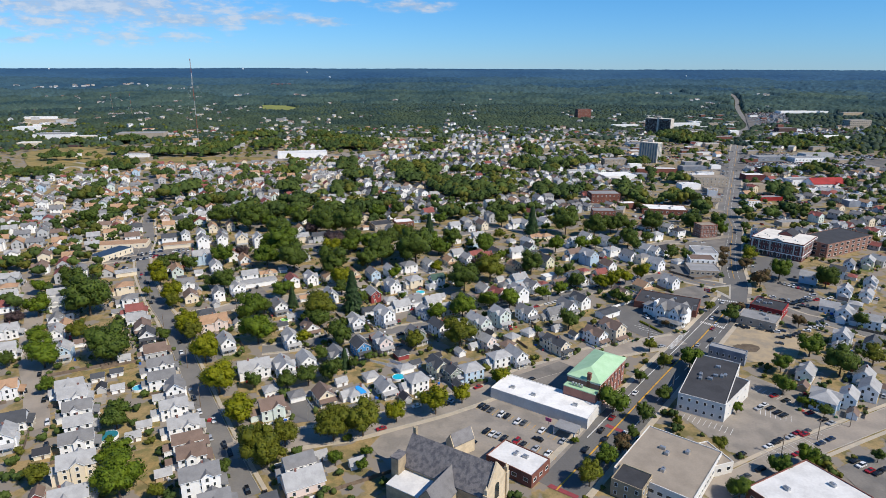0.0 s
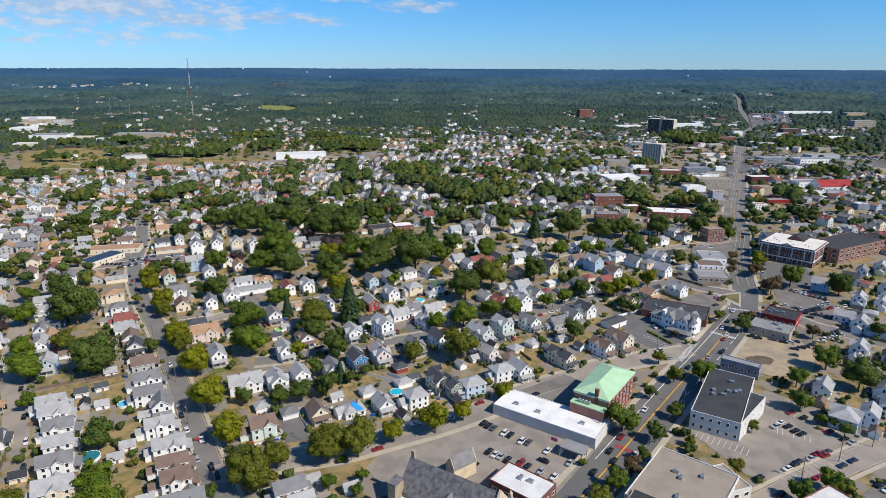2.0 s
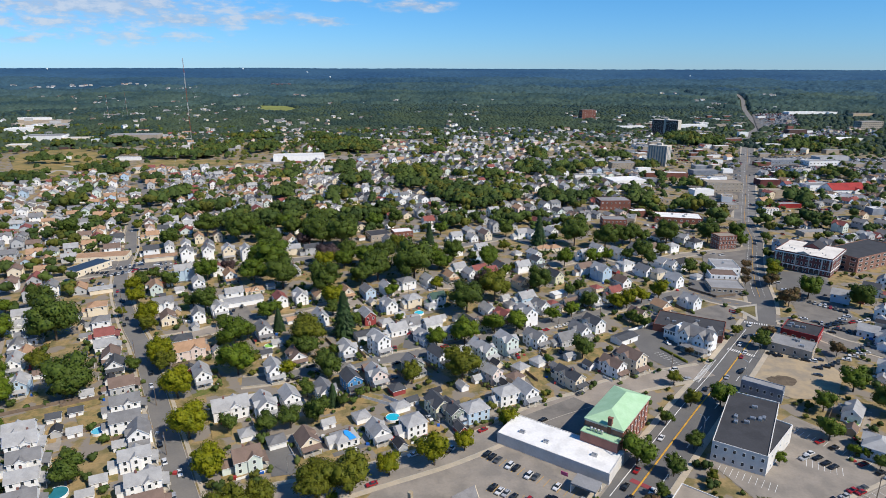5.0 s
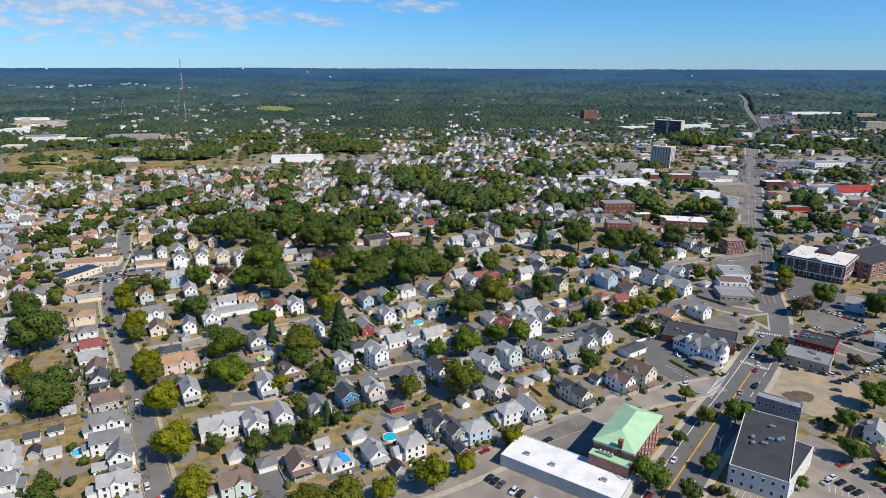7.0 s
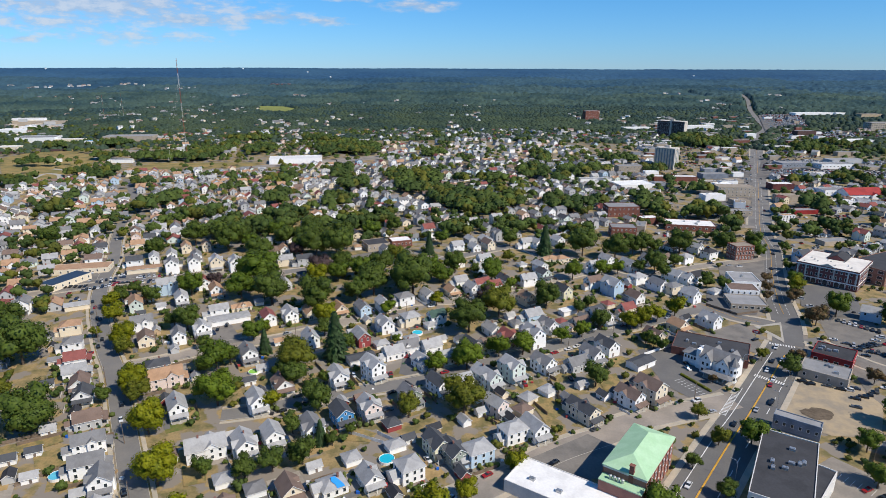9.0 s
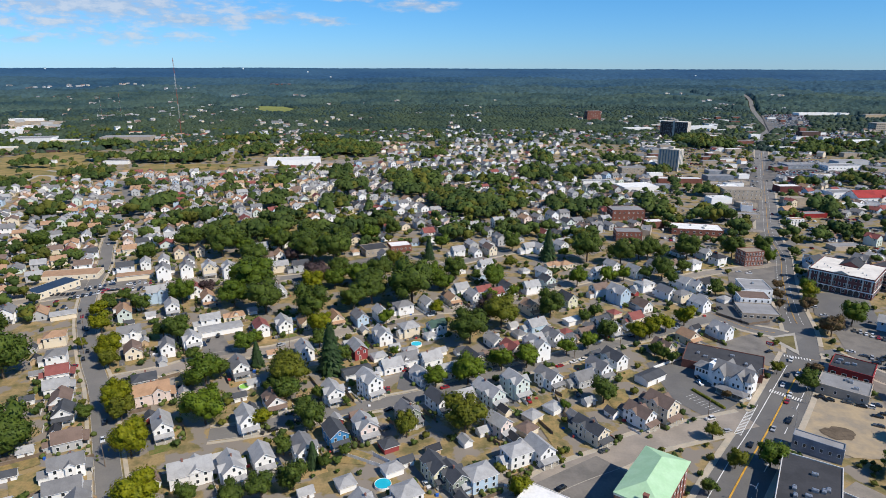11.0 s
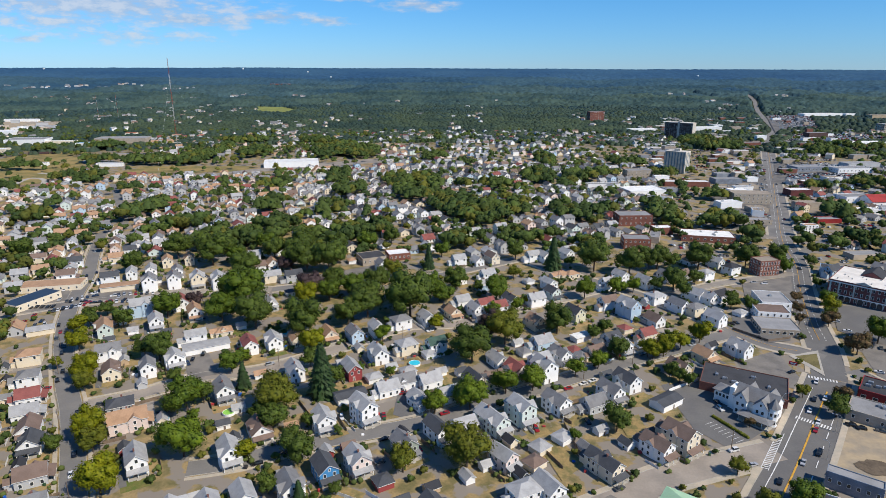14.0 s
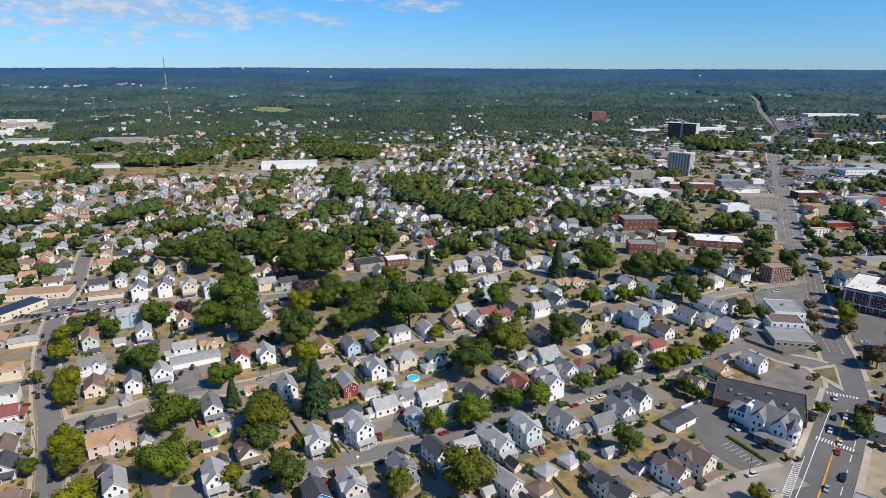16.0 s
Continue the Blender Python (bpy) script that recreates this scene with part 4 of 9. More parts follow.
def car_meshes(colour, tall):
    m = mat("car_paint_" + CAR_PAINT[colour][0].replace(" ", "_"), CAR_PAINT[colour][1], 0.22, 0.05, 2.0, 4.0, 0.01, spec=0.6, metal=0.15)
    hood, top = (0.95, 1.72) if tall else (0.85, 1.42)
    low = [(-2.25, 0.35), (-2.3, 0.62), (-2.2, hood), (-1.1, hood + 0.06), (2.0, hood + 0.1), (2.25, hood - 0.05), (2.3, 0.5), (2.2, 0.3)]
    if tall:
        cab = [(-0.95, hood + 0.07), (-0.35, top - 0.06), (0.2, top), (1.75, top - 0.05), (2.12, hood + 0.1)]
    else:
        cab = [(-0.95, hood + 0.07), (-0.2, top - 0.05), (0.5, top), (1.1, top - 0.08), (1.75, hood + 0.09)]
    s, g = Shape(), Shape()

    def band(shape, outline, half, k=0):
        n = len(outline)
        v = [(x, -half(z), z) for x, z in outline] + [(x, half(z), z) for x, z in outline]
        shape.add(v, [tuple(range(n)), tuple(range(n, 2 * n))[::-1]] + [((i + 1) % n, i, n + i, n + (i + 1) % n) for i in range(n)], k)

    band(s, low, lambda z: 0.9 if z < 0.8 else 0.86)
    band(g, cab, lambda z: 0.84 - 0.22 * (z - hood) / (top - hood))
    mid = [(x, z) for x, z in cab[1:-1]]
    v = [(x, sgn * 0.63, z + 0.02) for x, z in mid for sgn in (-1, 1)]
    s.add(v, [(2 * i, 2 * i + 2, 2 * i + 3, 2 * i + 1) for i in range(len(mid) - 1)])
    return s.mesh("body", m), g.mesh("window_glass", GLASS)


WHEEL = Shape().tube((0, -0.1, 0), (0, 0.1, 0), 0.33, 0.33, 10).tube((0, -0.12, 0), (0, 0.12, 0), 0.18, 0.18, 6, 1).mesh("wheel", RUBBER, METAL)


STANDING = []


def car(x, y, deg, colour, tall=0, z=0.06):
    STANDING.append(Vector((x, y)))
    body, glass = shared(("car", colour, tall), lambda: car_meshes(colour, tall))
    word = CAR_PAINT[colour][0]
    top = root("car", x, y, z, deg, f"{word} {'sport-utility car' if tall else 'sedan car'} standing on the asphalt", "car", "parked cars")
    part("body", body, top)
    part("window_glass", glass, top)
    for a in (-1.4, 1.4) if y < 400 else ():
        for b in (-0.8, 0.8):
            part("wheel", WHEEL, top, at=(a, b, 0.33))
    return top


# ---- flat-roofed blocks ----


def block(x, y, deg, l, w, h, wall, roofing, label, category="building", floors=1, bays=5, win=None, parapet=0.5, sides=(0, 1, 2, 3), units=0, name=None, trim=0):
    """A flat-roofed building: l along its own x, w across, h to the parapet's top."""
    PLACED.append((x, y, max(l, w) / 2))
    if len(label.split()) < 5:
        label += " with a flat roof"
    top = root(name or "building", x, y, height(x, y), deg, label, category)
    s = Shape().box(-l / 2, -w / 2, 0, l / 2, w / 2, h - parapet)
    t = 0.3
    s.box(-l / 2, -w / 2, h - parapet, l / 2, -w / 2 + t, h).box(-l / 2, w / 2 - t, h - parapet, l / 2, w / 2, h)
    s.box(-l / 2, -w / 2 + t, h - parapet, -l / 2 + t, w / 2 - t, h).box(l / 2 - t, -w / 2 + t, h - parapet, l / 2, w / 2 - t, h)
    part("wall", s.mesh("wall", wall), top)
    part("roof", Shape().box(-l / 2 + t, -w / 2 + t, h - parapet - 0.1, l / 2 - t, w / 2 - t, h - parapet + 0.12).mesh("roof", roofing), top)
    for k in range(trim):
        z = (h - 1.6, 4.2)[k]
        ring = Shape().box(-l / 2 - 0.15, -w / 2 - 0.15, z, l / 2 + 0.15, -w / 2, z + 0.7).box(-l / 2 - 0.15, w / 2, z, l / 2 + 0.15, w / 2 + 0.15, z + 0.7)
        ring.box(-l / 2 - 0.15, -w / 2, z, -l / 2, w / 2, z + 0.7).box(l / 2, -w / 2, z, l / 2 + 0.15, w / 2, z + 0.7)
        part("cornice", ring.mesh("cornice", TRIM), top, "pale stone cornice band")
    if floors:
        fh = (h - parapet) / floors
        data = win or WIN
        for k in range(floors):
            z = fh * k + fh * 0.55
            for side in sides:
                if y > 400 and math.sin(radians(deg) + (side - 1) * math.pi / 2) > 0.25:
                    continue
                run, off = (l, w / 2) if side % 2 == 0 else (w, l / 2)
                n = max(1, int(round(bays * run / max(l, w))))
                for i in range(n):
                    u = (i + 0.5) / n * run - run / 2
                    at, turn = [((u, -off, z), 0.0), ((off, u, z), math.pi / 2), ((u, off, z), math.pi), ((-off, u, z), -math.pi / 2)][side]
                    part("window", data, top, at=at, turn=turn)
    rng = random.Random(int(x * 3 + y))
    for i in range(units):
        ux, uy = rng.uniform(-0.36, 0.36) * l, rng.uniform(-0.3, 0.3) * w
        unit = shared("roof_unit", lambda: Shape().box(-1.1, -0.7, 0, 1.1, 0.7, 1.0).box(-0.9, -0.55, 1.0, 0.3, 0.55, 1.15).box(0.4, -0.4, 1.0, 0.9, 0.4, 1.3).mesh("roof_unit", METAL))
        part("roof_unit", unit, top, "galvanised rooftop air unit", at=(ux, uy, h - parapet + 0.12), turn=rng.choice((0, 1.5708)))
    return top

# ---- large buildings ----
HALL_BRICK = mat("hall_brick", (0.36, 0.17, 0.13), 0.85, 0.16, 0.35, 4.0, 0.0, bump=0.3)


def brick_hall(x, y, deg, l, w):
    """The red brick hall with a pale green hipped metal roof."""
    PLACED.append((x, y, 14))
    top = root("brick_hall", x, y, 0, deg, "red brick hall with pale green hipped metal roof", "public building")
    e = 10.5
    part("wall", Shape().box(-l / 2, -w / 2, 0, l / 2, w / 2, e).mesh("wall", HALL_BRICK), top)
    part("annex", Shape().box(-l / 2, -w / 2 - 4.5, 0, l / 2, -w / 2 - 0.003, 8.0).mesh("annex", HALL_BRICK), top)
    part("annex_roof", Shape().box(-l / 2 - 0.1, -w / 2 - 4.6, 8.0, l / 2 + 0.1, -w / 2 - 0.01, 8.35).mesh("annex_roof", GREEN_METAL), top, "green metal edged lower roof")
    part("cornice", Shape().box(-l / 2 - 0.35, -w / 2 - 0.35, e, l / 2 + 0.35, w / 2 + 0.35, e + 0.7).mesh("cornice", mat("pale_cornice", (0.6, 0.6, 0.55), 0.7)), top, "pale moulded cornice")
    v, f = hip_roof(w, l, e + 0.72, 3.0, 0.55, 0.25)
    part("roof", mesh("roof", v, f, GREEN_METAL), top, "pale green metal roof", turn=math.pi / 2)
    part("chimney", Shape().box(-0.8, -0.7, 6, 0.8, 0.7, 14.2).box(-0.95, -0.85, 14.2, 0.95, 0.85, 14.5).mesh("chimney", BRICK), top, "square brick chimney", at=(2.4, -w / 2 + 0.3, 0))
    for i in range(4):
        part("roof_unit", shared("round_vent", lambda: Shape().tube((0, 0, 0), (0, 0, 1.3), 0.55, 0.55, 10).tube((0, 0, 1.3), (0, 0, 1.5), 0.65, 0.3, 10).mesh("roof_unit", METAL)), top, at=(-4.3 + i * 1.5, -w / 2 - 2.2, 8.35))
    for s, turn in ((1, math.pi / 2), (-1, -math.pi / 2)):
        for i in range(7):
            u = -w / 2 + (i + 0.5) * w / 7
            for z in (2.6, 7.2):
                part("window", WIN_TALL, top, at=(s * l / 2, u, z), turn=turn)
            part("pilaster", shared("pilaster", lambda: Shape().box(-0.35, -0.22, 0, 0.35, 0, 10.4).mesh("pilaster", BRICK)), top, at=(s * l / 2, u - w / 14, 0), turn=turn)
    top.scale = (1.0, 1.0, 1.15)
    return top


def church(ax, ay, bx, by):
    """The stone church: a long slate nave from a to its gabled front at b, a transept and low flat wings."""
    deg = math.degrees(math.atan2(by - ay, bx - ax))
    l = math.hypot(bx - ax, by - ay)
    x, y = (ax + bx) / 2, (ay + by) / 2
    PLACED.append((x, y, 16))
    top = root("church", x, y, 0, deg, "tan stone church with steep grey slate roof", "church")
    slate = mat("slate", (0.19, 0.178, 0.178), 0.7, 0.38, 0.5, 1.6, 0.0, second=(0.10, 0.098, 0.108), bump=0.4)
    w, e, rise = 12.5, 8.2, 7.2
    part("nave", mesh("nave", *gable_wall(l, w, e, rise), STONE), top)
    part("nave_roof", mesh("nave_roof", *gable_roof(l - 1.2, w, e, rise, 0.4, 0.3), slate), top, "steep grey slate roof")
    s = Shape()
    for sx in (l / 2 - 0.05,):
        s.add([(sx, -w / 2 - 0.4, 0), (sx, w / 2 + 0.4, 0), (sx, w / 2 + 0.4, e + 0.4), (sx, 0, e + rise + 1.3), (sx, -w / 2 - 0.4, e + 0.4),
               (sx + 0.7, -w / 2 - 0.4, 0), (sx + 0.7, w / 2 + 0.4, 0), (sx + 0.7, w / 2 + 0.4, e + 0.4), (sx + 0.7, 0, e + rise + 1.3), (sx + 0.7, -w / 2 - 0.4, e + 0.4)],
              [(4, 3, 2, 1, 0), (5, 6, 7, 8, 9), (0, 1, 6, 5), (1, 2, 7, 6), (2, 3, 8, 7), (3, 4, 9, 8), (4, 0, 5, 9)])
    part("front_gable", s.mesh("front_gable", mat("pale_stone", (0.58, 0.48, 0.34), 0.85, 0.16, 0.5, 2.5)), top, "pale carved stone gable")
    for side in (-1, 1):
        part("buttress", shared("buttress", lambda: Shape().box(-0.8, -0.8, 0, 0.8, 0.8, 9.6).box(-0.55, -0.55, 9.6, 0.55, 0.55, 11.4).tube((0, 0, 11.4), (0, 0, 12.6), 0.6, 0.05, 4).mesh("buttress", mat("pale_stone", (0.58, 0.48, 0.34)))), top, at=(l / 2 + 0.5, side * (w / 2 + 0.2), 0))
    arch = Shape().prism([(1.3 * math.cos(a * 0.3142), 1.3 * math.sin(a * 0.3142)) for a in range(11)] + [(-1.3, -4.2), (1.3, -4.2)], 0, 0.12).mesh("front_window", GLASS)
    q = part("front_window", arch, top, "tall arched window", at=(l / 2 + 0.66, 0, 8.4))
    q.rotation_euler = (math.pi / 2, 0, math.pi / 2)
    for k in range(5):
        for s, turn in ((-1, 0.0), (1, math.pi)):
            part("window", WIN_TALL, top, at=(-l / 2 + (k + 0.7) * l / 5.6, s * w / 2, 4.4), turn=turn)
    # transept towards the south side, its own gable lower
    part("transept", mesh("transept", *gable_wall(13, 9, 7.0, 5.0), STONE), top, at=(2.0, -10.0, 0), turn=math.pi / 2)
    part("transept_roof", mesh("transept_roof", *gable_roof(13, 9, 7.0, 5.0, 0.4, 0.3), mat("pale_slate", (0.2, 0.195, 0.2), 0.75, 0.2, 0.45, 2.5)), top, at=(2.0, -10.0, 0), turn=math.pi / 2)
    part("flat_wing", Shape().box(-l / 2 + 1, -15, 0, -3.0, -w / 2 - 0.01, 6.5).mesh("flat_wing", STONE), top)
    part("flat_wing_roof", Shape().box(-l / 2 + 0.9, -15.1, 6.5, -2.9, -w / 2 - 0.02, 6.75).mesh("flat_wing_roof", WHITE_ROOF), top, "white flat roof of the low wing")
    part("stair_tower", Shape().box(-l / 2 - 1.2, -w / 2 - 3.6, 0, -l / 2 + 2.0, -w / 2 + 0.5, 12.2).box(-l / 2 - 1.4, -w / 2 - 3.8, 12.2, -l / 2 + 2.2, -w / 2 + 0.7, 12.6, 1).mesh("stair_tower", STONE, slate), top, "square tan stone tower")
    part("chimney", Shape().box(-0.6, -0.6, 8, 0.6, 0.6, 17.2).mesh("chimney", STONE), top, at=(-l / 2 + 0.4, 1.5, 0))
    # the small gabled vestry on the far side
    part("vestry", mesh("vestry", *gable_wall(9.5, 5.6, 5.2, 3.0), mat("pale_stone", (0.58, 0.48, 0.34))), top, "pale stone sacristy beside the lot", at=(-9.8, 19.2, 0), turn=1.15)
    part("vestry_roof", mesh("vestry_roof", *gable_roof(8.3, 5.6, 5.2, 3.0, 0.3, 0.25), mat("pale_slate", (0.2, 0.195, 0.2))), top, at=(-9.8, 19.2, 0), turn=1.15)
    top.scale = (1.0, 1.18, 1.18)
    return top


def school(x, y, deg, l, w, h):
    """The brick school: pale cornice and string course, groups of pilasters, arched ground-floor windows and a middle gable."""
    top = block(x, y, deg, l, w, h, SCHOOL_BRICK, mat("warm_white_roof", (0.70, 0.66, 0.60), 0.75, 0.14, 1.2, 6.0), "three-storey brick school with white flat roof and pale trim", "school", floors=3, bays=13, units=0, win=WIN_TALL, trim=2)
    pale = mat("pale_cornice", (0.6, 0.6, 0.55), 0.7)
    pil = Shape().box(-0.45, -0.3, 4.9, 0.45, 0, h - 1.6).mesh("pilaster", pale)
    arch = Shape().prism([(1.5 * math.cos(a * 0.3142), 1.5 * math.sin(a * 0.3142)) for a in range(11)] + [(-1.5, -2.2), (1.5, -2.2)], 0, 0.14).mesh("arched_window", GLASS)
    rim = Shape().prism([(1.9 * math.cos(a * 0.3142), 1.9 * math.sin(a * 0.3142)) for a in range(11)] + [(-1.9, -2.4), (1.9, -2.4)], 0, 0.10).mesh("arch_surround", pale)
    for u in (-18.6, -13.4, 13.4, 18.6, -4.6, 4.6):
        part("pilaster", pil, top, "pale stone pilaster", at=(u, -w / 2, 0))
    for u in (-18.4, -6.5, 6.5, 18.4):
        part("pilaster", pil, top, "pale stone pilaster", at=(l / 2, u, 0), turn=math.pi / 2)
    for u in (-10.8, -7.4, 7.4, 10.8, 0.0):
        for name, data, off in (("arch_surround", rim, 0.12), ("arched_window", arch, 0.16)):
            q = part(name, data, top, at=(u, -w / 2 - off + 0.1, 2.9))
            q.rotation_euler = (math.pi / 2, 0, 0)
    part("pediment", Shape().add([(-5.5, -w / 2 - 0.2, h - 0.2), (5.5, -w / 2 - 0.2, h - 0.2), (0, -w / 2 - 0.2, h + 2.0), (-5.5, -w / 2 + 0.4, h - 0.2), (5.5, -w / 2 + 0.4, h - 0.2), (0, -w / 2 + 0.4, h + 2.0)],
                                 [(0, 1, 2), (5, 4, 3), (0, 3, 4, 1), (1, 4, 5, 2), (2, 5, 3, 0)]).mesh("pediment", pale), top, "pale stone pediment over the entrance")
    part("roof_gable", mesh("roof_gable", *gable_wall(16, 12, h, 3.2), SCHOOL_BRICK), top, at=(0, w / 2 - 9, 0), turn=math.pi / 2)
    part("roof_gable_cover", mesh("roof_gable_cover", *gable_roof(16, 12, h, 3.2), TAR), top, "dark pitched roof over the middle", at=(0, w / 2 - 8.6, 0.05), turn=math.pi / 2)
    for i in range(10):
        part("roof_vent", shared("roof_vent", lambda: Shape().box(-0.35, -0.35, 0, 0.35, 0.35, 0.9).mesh("roof_vent", METAL)), top, at=(-16 + (i * 7.3) % 32, -15 + (i * 5.1) % 17, h - 0.4))
    return top


def victorian(x, y, deg, size=1.0):
    """The large pale Victorian house with its turret, bays and wrap-round porch."""
    PLACED.append((x, y, 11 * size))
    top = root("victorian_house", x, y, 0, deg, "large pale blue-white Victorian house with turret and grey roofs", "house")
    wall, roof = wall_mat("w"), roof_mat("g")
    part("wall", mesh("wall", *gable_wall(17, 10, 7.5, 4.0), wall), top)
    part("roof", mesh("roof", *gable_roof(17, 10, 7.5, 4.0), roof), top)
    for cx, w2, ll in ((-4.5, 5.0, 13.5), (4.0, 6.0, 14.5)):
        part("cross_wing", mesh("cross_wing", *gable_wall(ll, w2, 7.5, 3.4), wall), top, at=(cx, -0.6, 0), turn=math.pi / 2)
        part("cross_roof", mesh("cross_roof", *gable_roof(ll, w2, 7.5, 3.4), roof), top, at=(cx, -0.6, 0.04), turn=math.pi / 2)
        for z in (1.9, 5.2):
            for o in (-1.1, 1.1):
                part("window", WIN, top, at=(cx + o, -0.6 - ll / 2, z))
        part("window", WIN_SMALL, top, at=(cx, -0.6 - ll / 2, 8.4))
    ring = [(2.1 * math.cos(6.2832 * i / 8 + 0.39), 2.1 * math.sin(6.2832 * i / 8 + 0.39)) for i in range(8)]
    part("turret", Shape().prism(ring, 0, 8.6).mesh("turret", wall), top, "eight-sided white turret", at=(8.3, -5.2, 0))
    part("turret_roof", Shape().tube((0, 0, 8.6), (0, 0, 12.6), 2.7, 0.08, 8).mesh("turret_roof", roof), top, "pointed grey turret roof", at=(8.3, -5.2, 0))
    for i in range(4):
        a = -1.57 + (i - 1) * 0.7854
        for z in (2.0, 5.6):
            part("window", WIN, top, at=(8.3 + 1.95 * math.cos(a), -5.2 + 1.95 * math.sin(a), z), turn=a + math.pi / 2)
    part("lift_tower", Shape().box(-10.6, -4.6, 0, -8.55, 2.0, 10.2).mesh("lift_tower", wall), top, "plain white lift tower")
    part("side_wing", Shape().box(-17.5, -3.5, 0, -10.61, 3.5, 5.8).mesh("side_wing", wall), top)
    part("side_roof", mesh("side_roof", *hip_roof(7.6, 7.4, 5.8, 1.4), roof), top, at=(-14.2, 0, 0))
    for i in range(4):
        part("window", WIN, top, at=(-16.4 + i * 1.6, -3.5, 4.0))
    part("porch_roof", mesh("porch_roof", *hip_roof(13.0, 5.0, 3.1, 1.2), roof), top, at=(3.2, -9.6, 0))
    for i in range(6):
        part("post", POST, top, at=(-2.8 + i * 2.4, -11.8, 0.7))
    part("porch_deck", Shape().box(-3.2, -12.0, 0, 9.6, -7.2, 0.7).mesh("porch_deck", CONCRETE), top)
    top.scale = (size, size, size)
    return top


def mast(x, y, tall, label):
    """A slim guyed lattice mast with red and white bands."""
    top = root("radio_mast", x, y, height(x, y), 0, label, "radio mast")
    red, white = mat("mast_red", (0.34, 0.09, 0.06), 0.6), mat("mast_white", (0.6, 0.58, 0.56), 0.6)
    n, thin = 7, 0.26 + tall / 420
    for i in range(n):
        z0, z1 = tall * i / n, tall * (i + 1) / n
        s = Shape()
        r = 0.95 * thin
        legs = [(r * math.cos(2.094 * k), r * math.sin(2.094 * k)) for k in range(3)]
        for k in range(3):
            s.tube((*legs[k], z0), (*legs[k], z1), 0.17 * thin, 0.17 * thin, 5)
            steps = 9
            for j in range(steps):
                za, zb = z0 + (z1 - z0) * j / steps, z0 + (z1 - z0) * (j + 1) / steps
                s.tube((*legs[k], za), (*legs[(k + 1) % 3], zb), 0.10 * thin, 0.10 * thin, 4)
        part("mast_section", s.mesh("mast_section", red if i % 2 == 0 else white), top, "red lattice section" if i % 2 == 0 else "white lattice section")
    for k in range(3):
        a = 2.094 * k + 0.5
        for h in (0.45, 0.8):
            part("guy_wire", Shape().tube((0, 0, tall * h), (tall * 0.45 * math.cos(a), tall * 0.45 * math.sin(a), 0), 0.04, 0.04, 4).mesh("guy_wire", METAL), top)
    part("base", Shape().box(-2, -2, -0.5, 2, 2, 1.2).mesh("base", CONCRETE), top)
    return top


def utility_pole(x, y, deg):
    top = root("utility_pole", x, y, 0, deg, "weathered wooden utility pole with a cross-arm", "utility pole", "utility poles")
    part("pole", shared("upole", lambda: Shape().tube((0, 0, 0), (0, 0, 10.5), 0.17, 0.11, 8).mesh("pole", TIMBER)), top)
    part("cross_arm", shared("uarm", lambda: Shape().box(-1.2, -0.07, 9.7, 1.2, 0.07, 9.9).mesh("cross_arm", TIMBER)), top)
    part("transformer", shared("utrans", lambda: Shape().tube((0.3, 0.2, 8.0), (0.3, 0.2, 9.0), 0.25, 0.25, 8).mesh("transformer", METAL)), top)


def street_lamp(x, y, deg):
    top = root("street_lamp", x, y, 0, deg, "grey metal street lamp with a curved arm", "street lamp", "street lamps")
    s = Shape().tube((0, 0, 0), (0, 0, 7.4), 0.11, 0.08, 8).tube((0, 0, 7.4), (0.8, 0, 8.4), 0.07, 0.06, 6).tube((0.8, 0, 8.4), (2.0, 0, 8.6), 0.06, 0.05, 6)
    part("post", shared("lpost", lambda: s.mesh("post", METAL)), top)
    part("lamp_head", shared("lhead", lambda: Shape().box(1.8, -0.16, 8.45, 2.6, 0.16, 8.65).mesh("lamp_head", METAL)), top)


def pool(x, y, r, label, colour=(0.08, 0.45, 0.62)):
    top = root("swimming_pool", x, y, 0, 0, label, "swimming pool")
    rim = Shape()
    for i in range(20):
        a, b = 6.28319 * i / 20, 6.28319 * (i + 1) / 20
        p = [(math.cos(a) * q, math.sin(a) * q) for q in (r, r - 0.15)] + [(math.cos(b) * q, math.sin(b) * q) for q in (r - 0.15, r)]
        rim.prism([p[0], p[3], p[2], p[1]], 0, 1.2)
    part("rim", rim.mesh("rim", TRIM), top)
    part("water", Shape().prism([(math.cos(6.28319 * i / 20) * (r - 0.15), math.sin(6.28319 * i / 20) * (r - 0.15)) for i in range(20)], 0, 1.05).mesh("water", mat("pool_water_" + str(int(colour[0] * 100)), colour, 0.1, 0.1, 1.0, 3.0, 0.0)), top)


def fence(x0, y0, x1, y1, tall=1.7, white=False):
    l, deg = math.hypot(x1 - x0, y1 - y0), math.degrees(math.atan2(y1 - y0, x1 - x0))
    top = root("fence", x0, y0, 0, deg, f"{'white vinyl' if white else 'weathered wooden'} yard fence of boards", "fence", "yard fences")
    m = TRIM if white else TIMBER
    n = max(1, int(l / 2.4))
    for i in range(n):
        part("fence_panel", shared(("panel", white, round(l / n, 1)), lambda: Shape().box(0, -0.03, 0.05, l / n - 0.1, 0.03, tall).box(-0.06, -0.06, 0, 0.06, 0.06, tall + 0.12).mesh("fence_panel", m)), top, at=(i * l / n, 0, 0))


